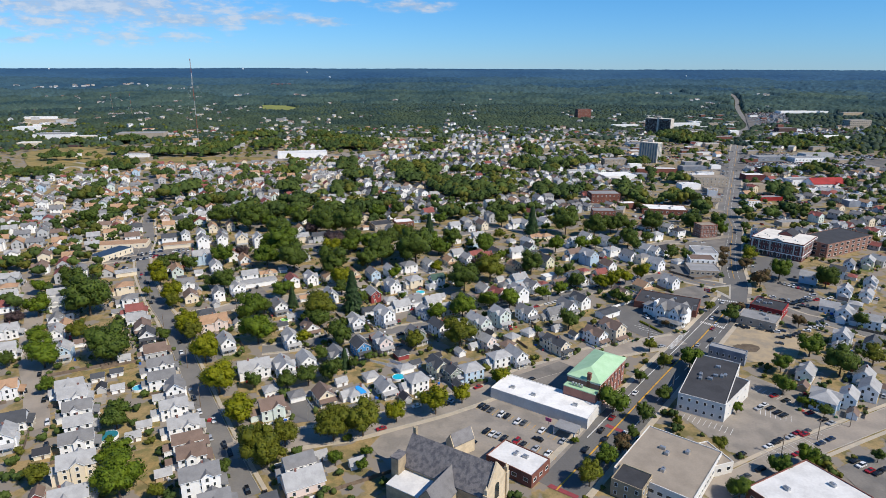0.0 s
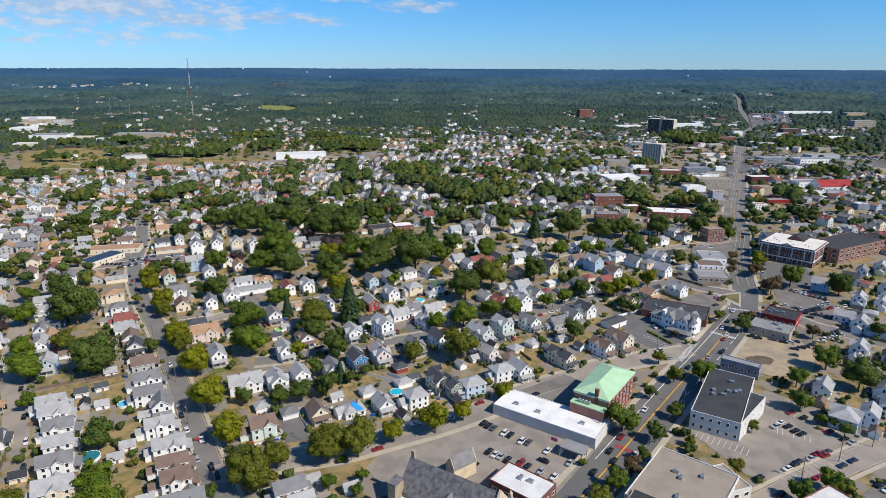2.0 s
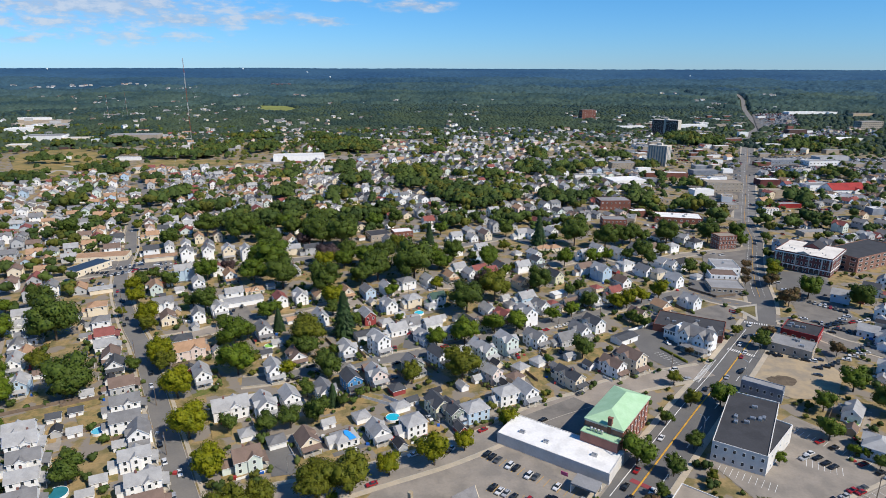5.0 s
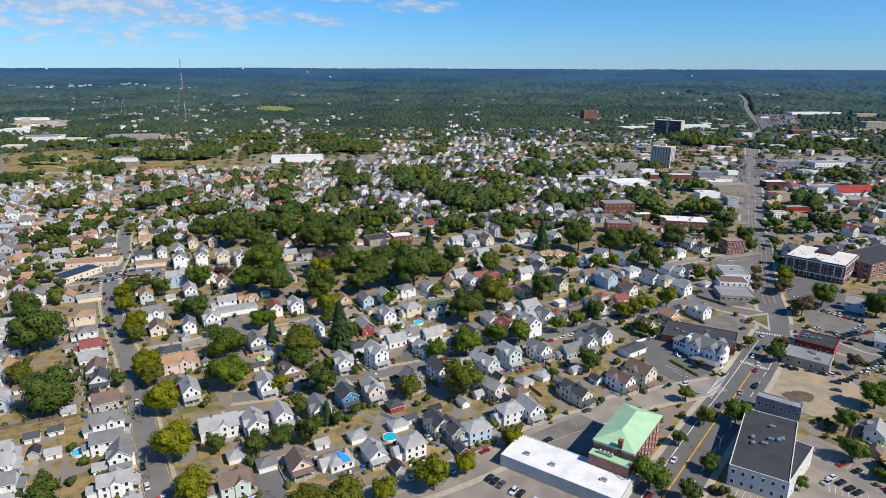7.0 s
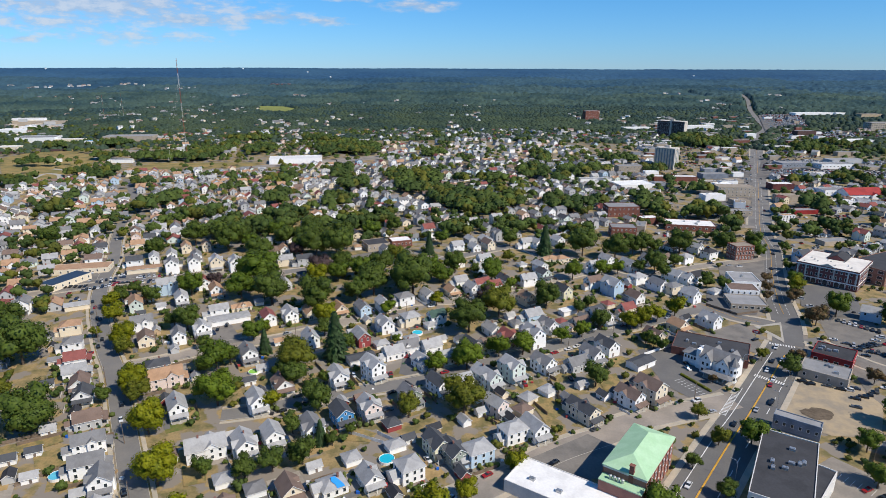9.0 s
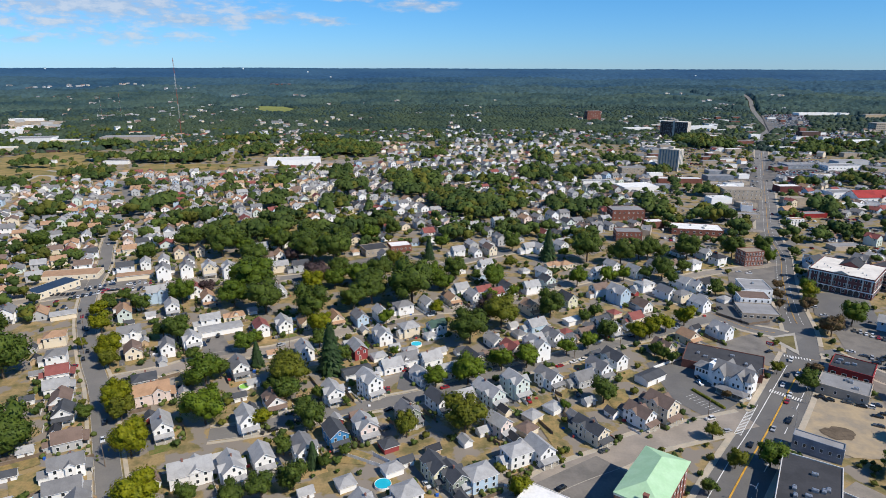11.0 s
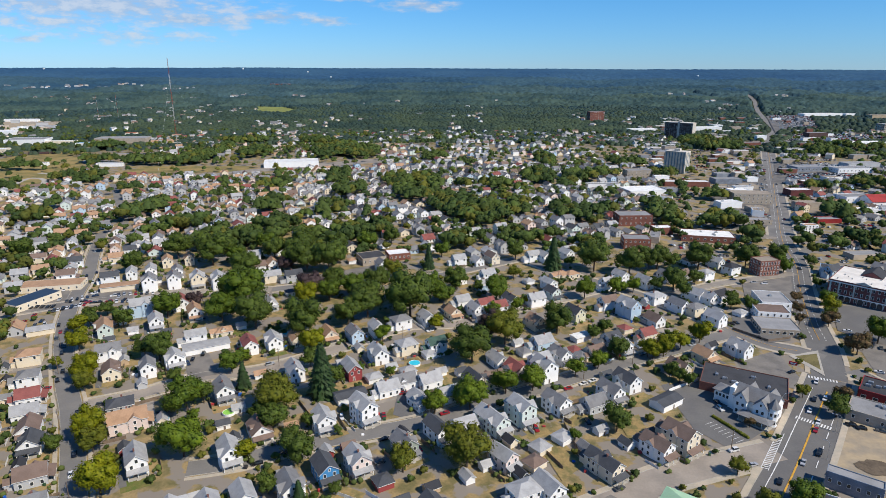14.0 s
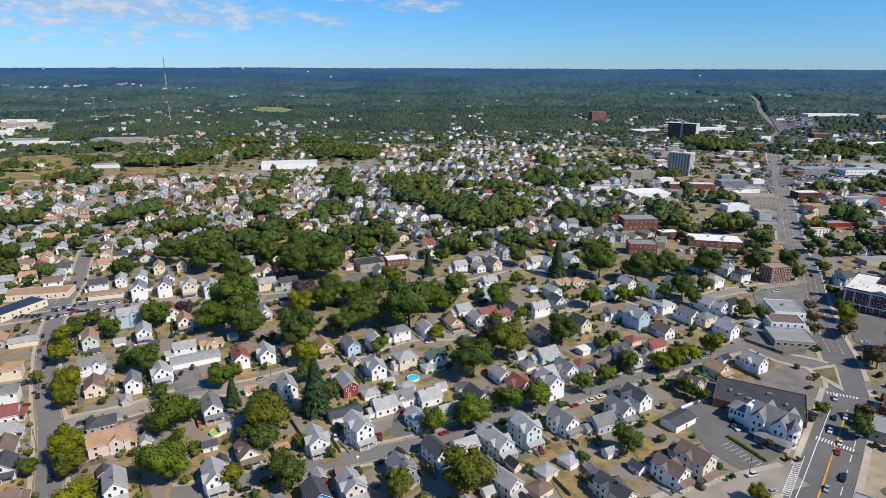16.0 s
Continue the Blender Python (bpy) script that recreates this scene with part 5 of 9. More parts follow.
def canopy(x, y, deg):
    """The drive-in canopy at the store's front."""
    top = root("canopy", x, y, 0, deg, "flat grey drive-in canopy beside the store", "canopy")
    part("canopy_roof", Shape().box(-4.0, -2.8, 3.2, 4.0, 2.8, 3.8).mesh("canopy_roof", GREY_ROOF), top)
    part("end_wall", Shape().box(-4.0, -2.8, 0, -3.7, 2.8, 3.2).mesh("end_wall", STUCCO), top)
    top.scale = (1.2, 1.2, 1.15)
    for u in (-2.6, 2.6):
        part("column", shared("canopy_column", lambda: Shape().box(-0.2, -0.2, 0, 0.2, 0.2, 3.2).mesh("column", STUCCO)), top, at=(3.6, u, 0))
    sign = root("shop_sign", x - 6.7, y + 7.2, 0, deg, "small pink shop sign on the store's front", "sign")
    part("panel", Shape().box(-1.4, -0.15, 2.0, 1.4, 0.0, 3.6).mesh("panel", mat("pink_sign", (0.7, 0.12, 0.25), 0.5)), sign)
    part("post", Shape().box(-0.1, -0.1, 0, 0.1, 0.0, 2.0).mesh("post", METAL), sign)
    return top


def tarpaulin(x, y, deg):
    """A bright blue sheet over one slope of a hipped roof."""
    w, l, e = KINDS["h"][:3]
    w, l = w * 1.1, l * 1.1
    rise, a, b = w / 2 * 0.55, l / 2, w / 2
    lift = 0.5

    def on(u, v):
        return (u, v, e + rise * (1 + v / b) + lift)

    grid_v = [on(u0 + (u1 - u0) * i / 4, v) for v, u0, u1 in ((-0.2, -0.6, 0.9), (-b * 0.35, -0.9, 1.9), (-b * 0.7, 0.2, 2.9), (-b * 1.02, 0.4, 3.5)) for i in range(5)]
    grid_f = [(5 * j + i, 5 * j + 5 + i, 5 * j + 6 + i, 5 * j + 1 + i) for j in range(3) for i in range(4)]
    top = new("tarpaulin", mesh("tarpaulin", grid_v, grid_f, mat("blue_tarpaulin", (0.02, 0.26, 0.72), 0.45, 0.1)))
    top.matrix_basis = pose(x, y, 0, 0, 0, deg)
    tagged(top, "bright blue tarpaulin spread over a house roof", "tarpaulin")


def hedge(x0, y0, x1, y1):
    """A low clipped hedge of rough leafy lumps set side by side."""
    a, b = Vector((x0, y0, 0)), Vector((x1, y1, 0))
    n = int((b - a).length / 0.9)
    bm = bmesh.new()
    for i in range(n):
        c = a.lerp(b, (i + 0.5) / n) - a + Vector((0, 0, 0.55))
        made = bmesh.ops.create_icosphere(bm, subdivisions=2, radius=0.8, matrix=Matrix.Translation(c))
        for q in made["verts"]:
            q.co = c + (q.co - c) * (1 + 0.35 * noise.noise(q.co * 2.3))
    data = bpy.data.meshes.new("hedge")
    bm.to_mesh(data)
    bm.free()
    data.materials.append(leaf_mat(*LEAVES["o"]))
    ob = tagged(new("hedge", data), "low clipped olive-green hedge along the parking stalls", "hedge")
    ob.location = a
    return ob


def water_tower(x, y, tall):
    """A far white water tank on a broad stem."""
    top = root("water_tower", x, y, height(x, y) - 1, 0, "far white water tower above the woods", "water tower")
    part("stem", Shape().tube((0, 0, 0), (0, 0, tall), 2.0, 1.8, 10).mesh("stem", TRIM), top)
    s = Shape()
    for z0, z1, r0, r1 in ((0, 2, 2.0, 5.5), (2, 4.5, 5.5, 6), (4.5, 6.5, 6, 3.5), (6.5, 7, 3.5, 0.5)):
        s.tube((0, 0, tall + z0), (0, 0, tall + z1), r0, r1, 14)
    part("tank", s.mesh("tank", TRIM), top)
    return top


def shop_sign(x, y, deg):
    """A red board on a post, with pale bars for its unreadable writing."""
    top = root("shop_sign", x, y, 0, deg, "red shop sign board on a tall grey post", "sign")
    part("post", Shape().tube((0, 0, 0), (0, 0, 5.0), 0.12, 0.1, 8).mesh("sign_post", METAL), top)
    board = part("board", Shape().box(-1.9, -0.15, 4.6, 1.9, 0.15, 6.4).mesh("board", mat("sign_red", (0.5, 0.03, 0.04), 0.4)), top, "bright red sign board")
    part("lettering", Shape().box(-1.4, -0.18, 5.6, 1.4, -0.15, 5.9).box(-1.0, -0.18, 5.1, 1.0, -0.15, 5.35).mesh("lettering", TRIM), board, "pale bars of small writing")
    return top


# ---- the large buildings ----
# the flat-roofed store and its neighbours by the avenue
SCHOOL_BRICK = mat("school_brick", (0.17, 0.065, 0.06), 0.85, 0.2, 0.4, 4.0, 0.0, bump=0.3)
WIN_BAND = window_mesh(3.6, 1.9)
STUCCO = mat("pale_stucco", (0.70, 0.68, 0.64), 0.8, 0.1, 0.8, 5.0)
STONE = mat("tan_stone", (0.42, 0.34, 0.23), 0.85, 0.22, 0.5, 3.0, bump=0.3)
TAR = mat("dark_roof_felt", (0.055, 0.056, 0.062), 0.9, 0.2, 0.8, 6.0)
GRAVEL = mat("tan_roof_gravel", (0.30, 0.255, 0.205), 0.95, 0.14, 0.7, 7.0)
WHITE_ROOF = mat("white_roof_membrane", (0.74, 0.73, 0.71), 0.7, 0.14, 1.0, 6.0)
GREY_ROOF = mat("grey_roof_felt", (0.28, 0.28, 0.285), 0.9, 0.16, 0.8, 8.0)
PALE_BRICK = mat("pale_brick", (0.42, 0.36, 0.29), 0.85, 0.15, 0.4, 4.0)
GREEN_METAL = mat("green_metal_roof", (0.37, 0.575, 0.35), 0.6, 0.1, 0.8, 5.0, 0.0, second=(0.42, 0.62, 0.40))
block(47.4, 251.0, -34.1, 47.9, 17.1, 5.2, STUCCO, WHITE_ROOF, "long one-storey grey store with white flat roof", "store", floors=0, units=3, parapet=0.4, name="store")
block(29.3, 203.4, -38.9, 20.5, 13.4, 5.6, BRICK, WHITE_ROOF, "small red brick shop with white flat roof", "shop", floors=1, bays=4, units=2, parapet=0.5, win=WIN_WIDE, name="shop")
block(127.8, 261.0, -32.2, 19.9, 46.5, 9.0, STUCCO, TAR, "two-storey pale office building with dark flat roof", "office building", floors=2, bays=13, units=7, win=WIN, name="office_building")
block(131.8, 250.4, 45.8, 30.3, 8.3, 8.6, STUCCO, TAR, "side bay of the pale office building", "office building", floors=2, bays=3, units=0, win=WIN_SMALL)
block(105.7, 207.0, 18.8, 8.8, 14.4, 5.0, STUCCO, GRAVEL, "low tan wing with a red brick front", "building", floors=1, bays=3, win=WIN_WIDE, units=1)
block(86.9, 200.9, 51.3, 35.9, 29.1, 6.4, STUCCO, GRAVEL, "low tan commercial building with gravel flat roof", "building", floors=1, bays=11, win=WIN_WIDE, units=4)
block(130.1, 182.4, 27.9, 34.4, 24.4, 6.4, BRICK, WHITE_ROOF, "low brick building with bright white flat roof", "building", floors=1, bays=5, win=WIN_WIDE, units=2)
block(214.1, 480.2, -9.0, 18.0, 22.0, 7.4, wall_mat("w"), GREY_ROOF, "white two-storey dining house with flat grey roof", "restaurant", floors=2, bays=5, units=1)
block(204.7, 462.1, -9.0, 19.0, 15.0, 6.6, wall_mat("w"), roof_mat("b"), "white dining house wing with brown roof", "restaurant", floors=2, bays=5)
block(199.0, 443.8, -9.0, 22.5, 19.0, 4.2, PALE_BRICK, GREY_ROOF, "low dark-fronted dining wing with grey roof", "restaurant", floors=1, bays=6, win=WIN_WIDE)
block(243.7, 548.8, -78.3, 12.1, 16.6, 12.0, BRICK, GRAVEL, "three-storey red brick block with flat roof", "apartment block", floors=3, bays=6, win=WIN_TALL)
school(288.4, 496.8, -44.3, 40.0, 40.1, 14.5)
block(337.2, 507.6, 28.1, 64.8, 28.7, 12.0, mat("pale_red_brick", (0.27, 0.15, 0.115), 0.85, 0.2, 0.4, 4.0), TAR, "long pale red brick school wing with dark flat roof", "school", floors=3, bays=8, win=WIN_BAND)
brick_hall(74.3, 264.4, -36.0, 15.5, 31.9)
church(-11.4, 199.6, 18.5, 180.8)
block(152.4, 296.7, -37.0, 18.1, 5.4, 7.0, mat("blue_grey_panel", (0.25, 0.28, 0.33), 0.6), GREY_ROOF, "narrow blue-grey building with a row of windows", "building", floors=1, bays=6)
victorian(142.8, 350.9, -48.0, 1.04)
block(147.3, 373.5, -28.0, 38.2, 23.7, 4.6, BRICK, TAR, "low brick building with dark flat roof behind the old house", "building", floors=0, units=5)
block(208.3, 362.9, -40.0, 18.8, 17.4, 6.4, mat("red_store_front", (0.3, 0.03, 0.03), 0.6), TAR, "dark-roofed store with bright red walls", "store", floors=1, bays=4, units=4, win=WIN_WIDE)
block(193.5, 345.5, -39.0, 21.4, 15.4, 5.4, PALE_BRICK, GREY_ROOF, "low pale store with grey flat roof", "store", floors=1, bays=4, units=3)
block(-277.2, 508.0, 13.2, 40.2, 15.5, 4.0, wall_mat("c"), roof_mat("t"), "long low cream shop row with tan roof", "shop", floors=1, bays=8, parapet=0.2)
block(-272.5, 478.5, 69.0, 30.8, 14.5, 4.8, wall_mat("c"), mat("solar_panels", (0.03, 0.036, 0.05), 0.3, 0.2), "white showroom with a roof of dark solar panels", "showroom", floors=1, bays=6, parapet=0.15)
block(411.2, 1834.8, 15.0, 42.9, 18.8, 28.1, BRICK, GREY_ROOF, "distant red brick apartment tower", "apartment tower", floors=6, bays=6)
block(-245.1, 1064.7, 13.0, 83.0, 34.8, 8.7, wall_mat("w"), WHITE_ROOF, "long white warehouse beside the highway", "warehouse", floors=0)
block(-832.0, 1322.0, 12.0, 72.0, 44.0, 11.0, wall_mat("w"), GREY_ROOF, "large pale warehouse", "warehouse", floors=0)
block(-664.0, 1362.0, 8.0, 98.0, 40.2, 10.0, PALE_BRICK, GREY_ROOF, "long grey-roofed factory", "factory", floors=0)
block(187.5, 701.8, 3.0, 33.5, 20.1, 11.0, BRICK, GREY_ROOF, "red brick commercial block", "building", floors=2, bays=7)
block(166.1, 618.8, -5.0, 22.8, 16.1, 9.4, BRICK, GREY_ROOF, "brick and white commercial block", "building", floors=2, bays=6)
block(238.4, 645.5, -12.0, 45.5, 24.1, 6.0, BRICK, WHITE_ROOF, "broad white-roofed store", "store", floors=1, bays=8, win=WIN_WIDE, units=5)
block(354.9, 807.6, -4.0, 44.2, 20.1, 12.1, PALE_BRICK, GRAVEL, "three-storey tan office block", "office building", floors=3, bays=9)
block(275.9, 973.7, 5.0, 42.9, 18.8, 11.4, PALE_BRICK, GREY_ROOF, "pale three-storey office block", "office building", floors=3, bays=8)
block(244.1, 855.5, 12.0, 47.5, 30.0, 6.8, wall_mat("w"), WHITE_ROOF, "white sports hall with a broad white roof", "hall", floors=0)
block(205.3, 898.2, 5.0, 43.5, 12.0, 5.1, wall_mat("w"), GREY_ROOF, "long white low building", "building", floors=0)
block(239.5, 739.8, -3.0, 35.0, 12.0, 4.7, PALE_BRICK, GREY_ROOF, "low brick workshop", "workshop", floors=1, bays=6)
block(318.5, 910.5, -3.0, 58.6, 16.0, 6.6, BRICK, WHITE_ROOF, "brick store with white flat roof", "store", floors=0)
block(381.4, 932.6, 5.0, 37.5, 18.0, 6.8, mat("blue_grey_panel", (0.25, 0.28, 0.33)), GREY_ROOF, "blue-grey warehouse", "warehouse", floors=0)
block(310.6, 705.8, -5.0, 33.2, 10.0, 5.0, PALE_BRICK, GREY_ROOF, "low pale store by the avenue", "store", floors=1, bays=6)
block(434.1, 849.9, 5.0, 28.5, 16.0, 8.1, mat("dark_red_panel", (0.13, 0.04, 0.04), 0.7), WHITE_ROOF, "dark red store with white flat roof", "store", floors=0)
block(403.2, 776.4, 5.0, 27.7, 12.0, 8.0, PALE_BRICK, GRAVEL, "pale green-grey store with tan roof", "store", floors=0)
block(383.7, 712.7, 5.0, 34.6, 12.0, 4.5, mat("red_store_front", (0.3, 0.03, 0.03)), GREY_ROOF, "diner with a bright red roof band", "diner", floors=0)
block(348.9, 674.6, 5.0, 13.7, 8.0, 7.4, wall_mat("w"), roof_mat("t"), "white three-storey house with flat tan roof", "house", floors=3, bays=4)
block(482.5, 815.8, 8.0, 38.7, 20.0, 7.7, wall_mat("w"), GREY_ROOF, "white commercial block", "building", floors=1, bays=6)
block(453.4, 750.2, 8.0, 23.6, 14.0, 5.9, wall_mat("w"), WHITE_ROOF, "white diner with a row of windows", "diner", floors=1, bays=6)
block(652.2, 1258.4, 8.0, 41.6, 14.0, 6.2, wall_mat("w"), GREY_ROOF, "low white shop", "shop", floors=0)
block(597.2, 1338.2, 5.0, 55.6, 14.0, 7.8, BRICK, GREY_ROOF, "low brick shop by the avenue", "shop", floors=0)
block(672.7, 1432.5, 5.0, 21.5, 10.0, 10.8, wall_mat("w"), WHITE_ROOF, "white shop", "shop", floors=0)
block(832.7, 1534.6, 8.0, 15.4, 8.0, 14.2, BRICK, GREY_ROOF, "small orange brick block", "building", floors=0)
block(1140.3, 1999.0, 8.0, 151.8, 30.0, 6.5, wall_mat("w"), WHITE_ROOF, "distant long white store", "store", floors=0)
block(1244.4, 2000.7, 8.0, 101.4, 24.0, 6.5, wall_mat("w"), WHITE_ROOF, "distant white warehouse", "warehouse", floors=0)
block(626.6, 1618.9, 8.0, 81.5, 20.0, 9.5, wall_mat("w"), WHITE_ROOF, "distant white store", "store", floors=0)
PANEL = mat("blue_grey_panel", (0.25, 0.28, 0.33))
block(553.3, 1040.0, 8.0, 52.5, 24.0, 7.5, PANEL, GREY_ROOF, "long pale blue-grey sales hall among cars", "showroom", floors=1, bays=9, win=WIN_WIDE, units=3)
block(610.0, 1028.0, 6.0, 55.0, 24.0, 7.5, wall_mat("w"), GREY_ROOF, "long white sales hall among cars", "showroom", floors=1, bays=9, win=WIN_WIDE, units=2)
block(660.0, 1080.0, 8.0, 60.0, 22.0, 7.0, wall_mat("g"), GREY_ROOF, "long grey sales hall behind the lots", "showroom", floors=0)
block(823.0, 1490.0, 8.0, 46.0, 20.0, 11.0, mat("dark_brown_brick", (0.095, 0.058, 0.052), 0.8), GREY_ROOF, "low dark brown hall beside the far lots", "hall", floors=0)
block(1059.0, 1590.0, 8.0, 60.0, 26.0, 20.0, PALE_BRICK, GREY_ROOF, "pale four-storey office block far off", "office building", floors=4, bays=10, win=WIN_BAND)
block(835.0, 1345.0, 8.0, 92.0, 30.0, 8.0, wall_mat("w"), WHITE_ROOF, "long white-roofed store row", "store", floors=0)
block(800.0, 1275.0, 8.0, 14.0, 12.0, 9.0, mat("orange_brick", (0.42, 0.16, 0.07), 0.8), GRAVEL, "small orange brick shop by the stores", "shop", floors=1, bays=3)
block(1258.0, 1925.0, 8.0, 70.0, 24.0, 9.0, mat("tan_cladding", (0.5, 0.4, 0.28), 0.8), GREY_ROOF, "tan works building with stepped roofs", "works", floors=0)
block(469.6, 1600.0, 8.0, 70.0, 20.0, 7.0, wall_mat("w"), WHITE_ROOF, "low white store among trees", "store", floors=0)
block(-983.0, 1462.0, 8.0, 48.0, 36.0, 10.0, wall_mat("w"), WHITE_ROOF, "white shed in the works yard", "shed", floors=0)
YARD_RNG = random.Random(3)
for i in range(16):
    k = YARD_RNG.randrange(3)
    block(-1130 + YARD_RNG.random() * 190, 1560 + YARD_RNG.random() * 170, YARD_RNG.choice((8, 20, 70)), YARD_RNG.uniform(10, 34), YARD_RNG.uniform(8, 18), YARD_RNG.uniform(4, 9), (wall_mat("w"), PALE_BRICK, wall_mat("g"))[k], (WHITE_ROOF, GRAVEL, GREY_ROOF)[k], ("white shed on the far works yard", "tan shed on the far works yard", "grey shed on the far works yard")[k], "shed", floors=0)
block(-800.0, 1188.0, 8.0, 36.0, 22.0, 9.0, wall_mat("c"), WHITE_ROOF, "cream workshop with a white roof", "workshop", floors=1, bays=5)
block(-772.8, 1322.0, 8.0, 67.0, 18.0, 7.0, wall_mat("c"), WHITE_ROOF, "long cream warehouse with a white roof", "warehouse", floors=0)
block(-707.4, 1305.0, 8.0, 36.0, 16.0, 6.0, wall_mat("w"), mat("blue_roof_sheet", (0.12, 0.3, 0.5), 0.5), "low white workshop with a blue roof", "workshop", floors=0)
for x, y in ((-588.0, 1450.0), (-531.0, 1452.0), (-704.0, 1476.0)):
    block(x, y, 8.0, 24.0, 14.0, 6.5, wall_mat("c"), mat("red_tile_roof", (0.42, 0.13, 0.07), 0.8), "cream house with a red tile roof", "house", floors=1, bays=5, parapet=0.1)


def tower(x, y, deg, l, w, h, dark):
    """A slab of flats: banded long faces between plain end walls, with a stair strip and a plant room on the roof."""
    PLACED.append((x, y, l / 2))
    words = "dark brown apartment tower with pale end walls" if dark else "pale apartment tower with blue-grey window strips"
    top = root("apartment_tower", x, y, height(x, y) - 0.5, deg, words, "apartment tower")
    face = mat("dark_brown_brick", (0.095, 0.058, 0.052), 0.8) if dark else mat("pale_tower", (0.60, 0.53, 0.42), 0.8)
    pale = mat("pale_tower_end", (0.62, 0.57, 0.50), 0.8)
    part("wall", Shape().box(-l / 2, -w / 2, 0, l / 2, w / 2, h).mesh("wall", face), top)
    part("roof", Shape().box(-l / 2 - 0.3, -w / 2 - 0.3, h, l / 2 + 0.3, w / 2 + 0.3, h + 0.9).mesh("roof", pale), top, "pale flat roof edge")
    part("plant_room", Shape().box(-4, -3, h + 0.9, 4, 3, h + 4.4).mesh("plant_room", pale), top)
    ends = Shape().box(-l / 2 - 0.6, -w / 2 - 0.3, 0, -l / 2, w / 2 + 0.3, h)
    if dark:
        part("stair_strip", Shape().box(-2.2, -w / 2 - 0.7, 0, 2.2, -w / 2, h + 1.5).mesh("stair_strip", pale), top, "pale vertical stair strip")
    ends.box(l / 2, -w / 2 - 0.3, 0, l / 2 + 0.6, w / 2 + 0.3, h)
    part("end_wall", ends.mesh("end_wall", pale), top, "plain pale end walls")
    n, floors = int(l / 4.2), int(h / 3.1)
    for i in range(n):
        u = (i + 0.5) / n * l - l / 2
        if dark and abs(u) < 3:
            continue
        if dark:
            for k in range(floors):
                part("window", WIN_WIDE, top, at=(u, -w / 2, 3.1 * k + 1.9))
        else:
            part("window_strip", shared(("strip", round(h, 1)), lambda: Shape().box(-0.8, -0.25, 1.0, 0.8, 0, h - 0.6).mesh("window_strip", mat("blue_grey_glazing", (0.16, 0.23, 0.28), 0.3))), top, "blue-grey vertical window strip", at=(u, -w / 2, 0))
    for i in range(0 if dark else 3):
        part("window_strip", shared(("strip", round(h, 1)), lambda: None), top, at=(l / 2 + 0.6, (i - 1) * w / 3.2, 0), turn=math.pi / 2)
    return top


tower(505.0, 1450.0, -38.0, 58.0, 22.0, 36.0, True)
tower(344.0, 1018.0, -40.0, 30.0, 19.0, 32.0, False)


def gabled_hall(x, y, deg, l, w, e, wall, roofing, label):
    """A broad hall under one pitched roof with a small porch gable."""
    PLACED.append((x, y, l / 2))
    top = root("hall", x, y, 0, deg, label, "hall")
    part("wall", mesh("wall", *gable_wall(l, w, e, w * 0.26), wall), top)
    part("roof", mesh("roof", *gable_roof(l, w, e, w * 0.26, 0.7), roofing), top)
    part("porch", mesh("porch", *gable_wall(w + 5, 8, e - 0.8, 2.6), wall), top, at=(l * 0.2, 0, 0), turn=math.pi / 2)
    part("porch_roof", mesh("porch_roof", *gable_roof(w + 5, 8, e - 0.8, 2.6), roofing), top, at=(l * 0.2, 0, 0.05), turn=math.pi / 2)
    for i in range(6):
        part("window", WIN_WIDE, top, at=((i - 2.5) / 6 * l, -w / 2, 2.2))


gabled_hall(505.0, 800.0, 6.0, 46.0, 24.0, 5.5, wall_mat("w"), mat("red_sheet_roof", (0.33, 0.035, 0.03), 0.6), "white hall under a broad red pitched roof")


def wagon(x, y, deg, tone):
    """A covered goods wagon on its two bogies."""
    top = root("goods_wagon", x, y, 0.1, deg, "dark brown covered goods wagon on the railway", "wagon", "goods wagons on the railway")
    part("body", Shape().box(-7.6, -1.5, 1.2, 7.6, 1.5, 4.4).box(-7.5, -1.2, 4.4, 7.5, 1.2, 4.7).mesh("body", mat("wagon_" + tone, (0.075, 0.045, 0.045) if tone == "brown" else (0.20, 0.17, 0.16), 0.7)), top)
    for u in (-5, 5):
        part("bogie", Shape().box(u - 1.4, -1.1, 0.2, u + 1.4, 1.1, 1.2).mesh("bogie", RUBBER), top)


for i in range(13):
    wagon(-880.0 + i * 15.2, 1098.0 + i * 7.6, 26.5, "pale" if i in (3, 8, 9) else "brown")
block(-1136.5, 1755.9, 8.0, 89.3, 30.0, 5.5, wall_mat("w"), WHITE_ROOF, "distant pale warehouse", "warehouse", floors=0)
block(-1020.0, 1665.9, 8.0, 70.5, 24.0, 8.5, PALE_BRICK, GRAVEL, "distant tan yard building", "warehouse", floors=0)
block(-859.1, 3339.4, 8.0, 98.3, 30.0, 12.0, BRICK, GREY_ROOF, "far brick institution among trees", "building", floors=0)
block(-59.8, 573.1, 25.0, 19.6, 18.0, 6.1, PALE_BRICK, TAR, "low dark-roofed community building", "building", floors=1, bays=5)
block(-39.2, 583.0, 20.0, 17.8, 14.0, 5.8, BRICK, WHITE_ROOF, "brick store with bright white flat roof", "store", floors=1, bays=5)
block(295.7, 546.9, -30.0, 18.1, 12.0, 6.2, wall_mat("B"), TAR, "pale blue three-storey building with dark roof", "building", floors=3, bays=5)
block(-527.7, 1055.9, 8.0, 38.2, 14.0, 5.2, wall_mat("w"), GREY_ROOF, "low white workshop beside the dry field", "workshop", floors=0)
block(-556.7, 1156.3, 8.0, 28.8, 12.0, 5.8, PALE_BRICK, GREY_ROOF, "low pale workshop among trees", "workshop", floors=0)
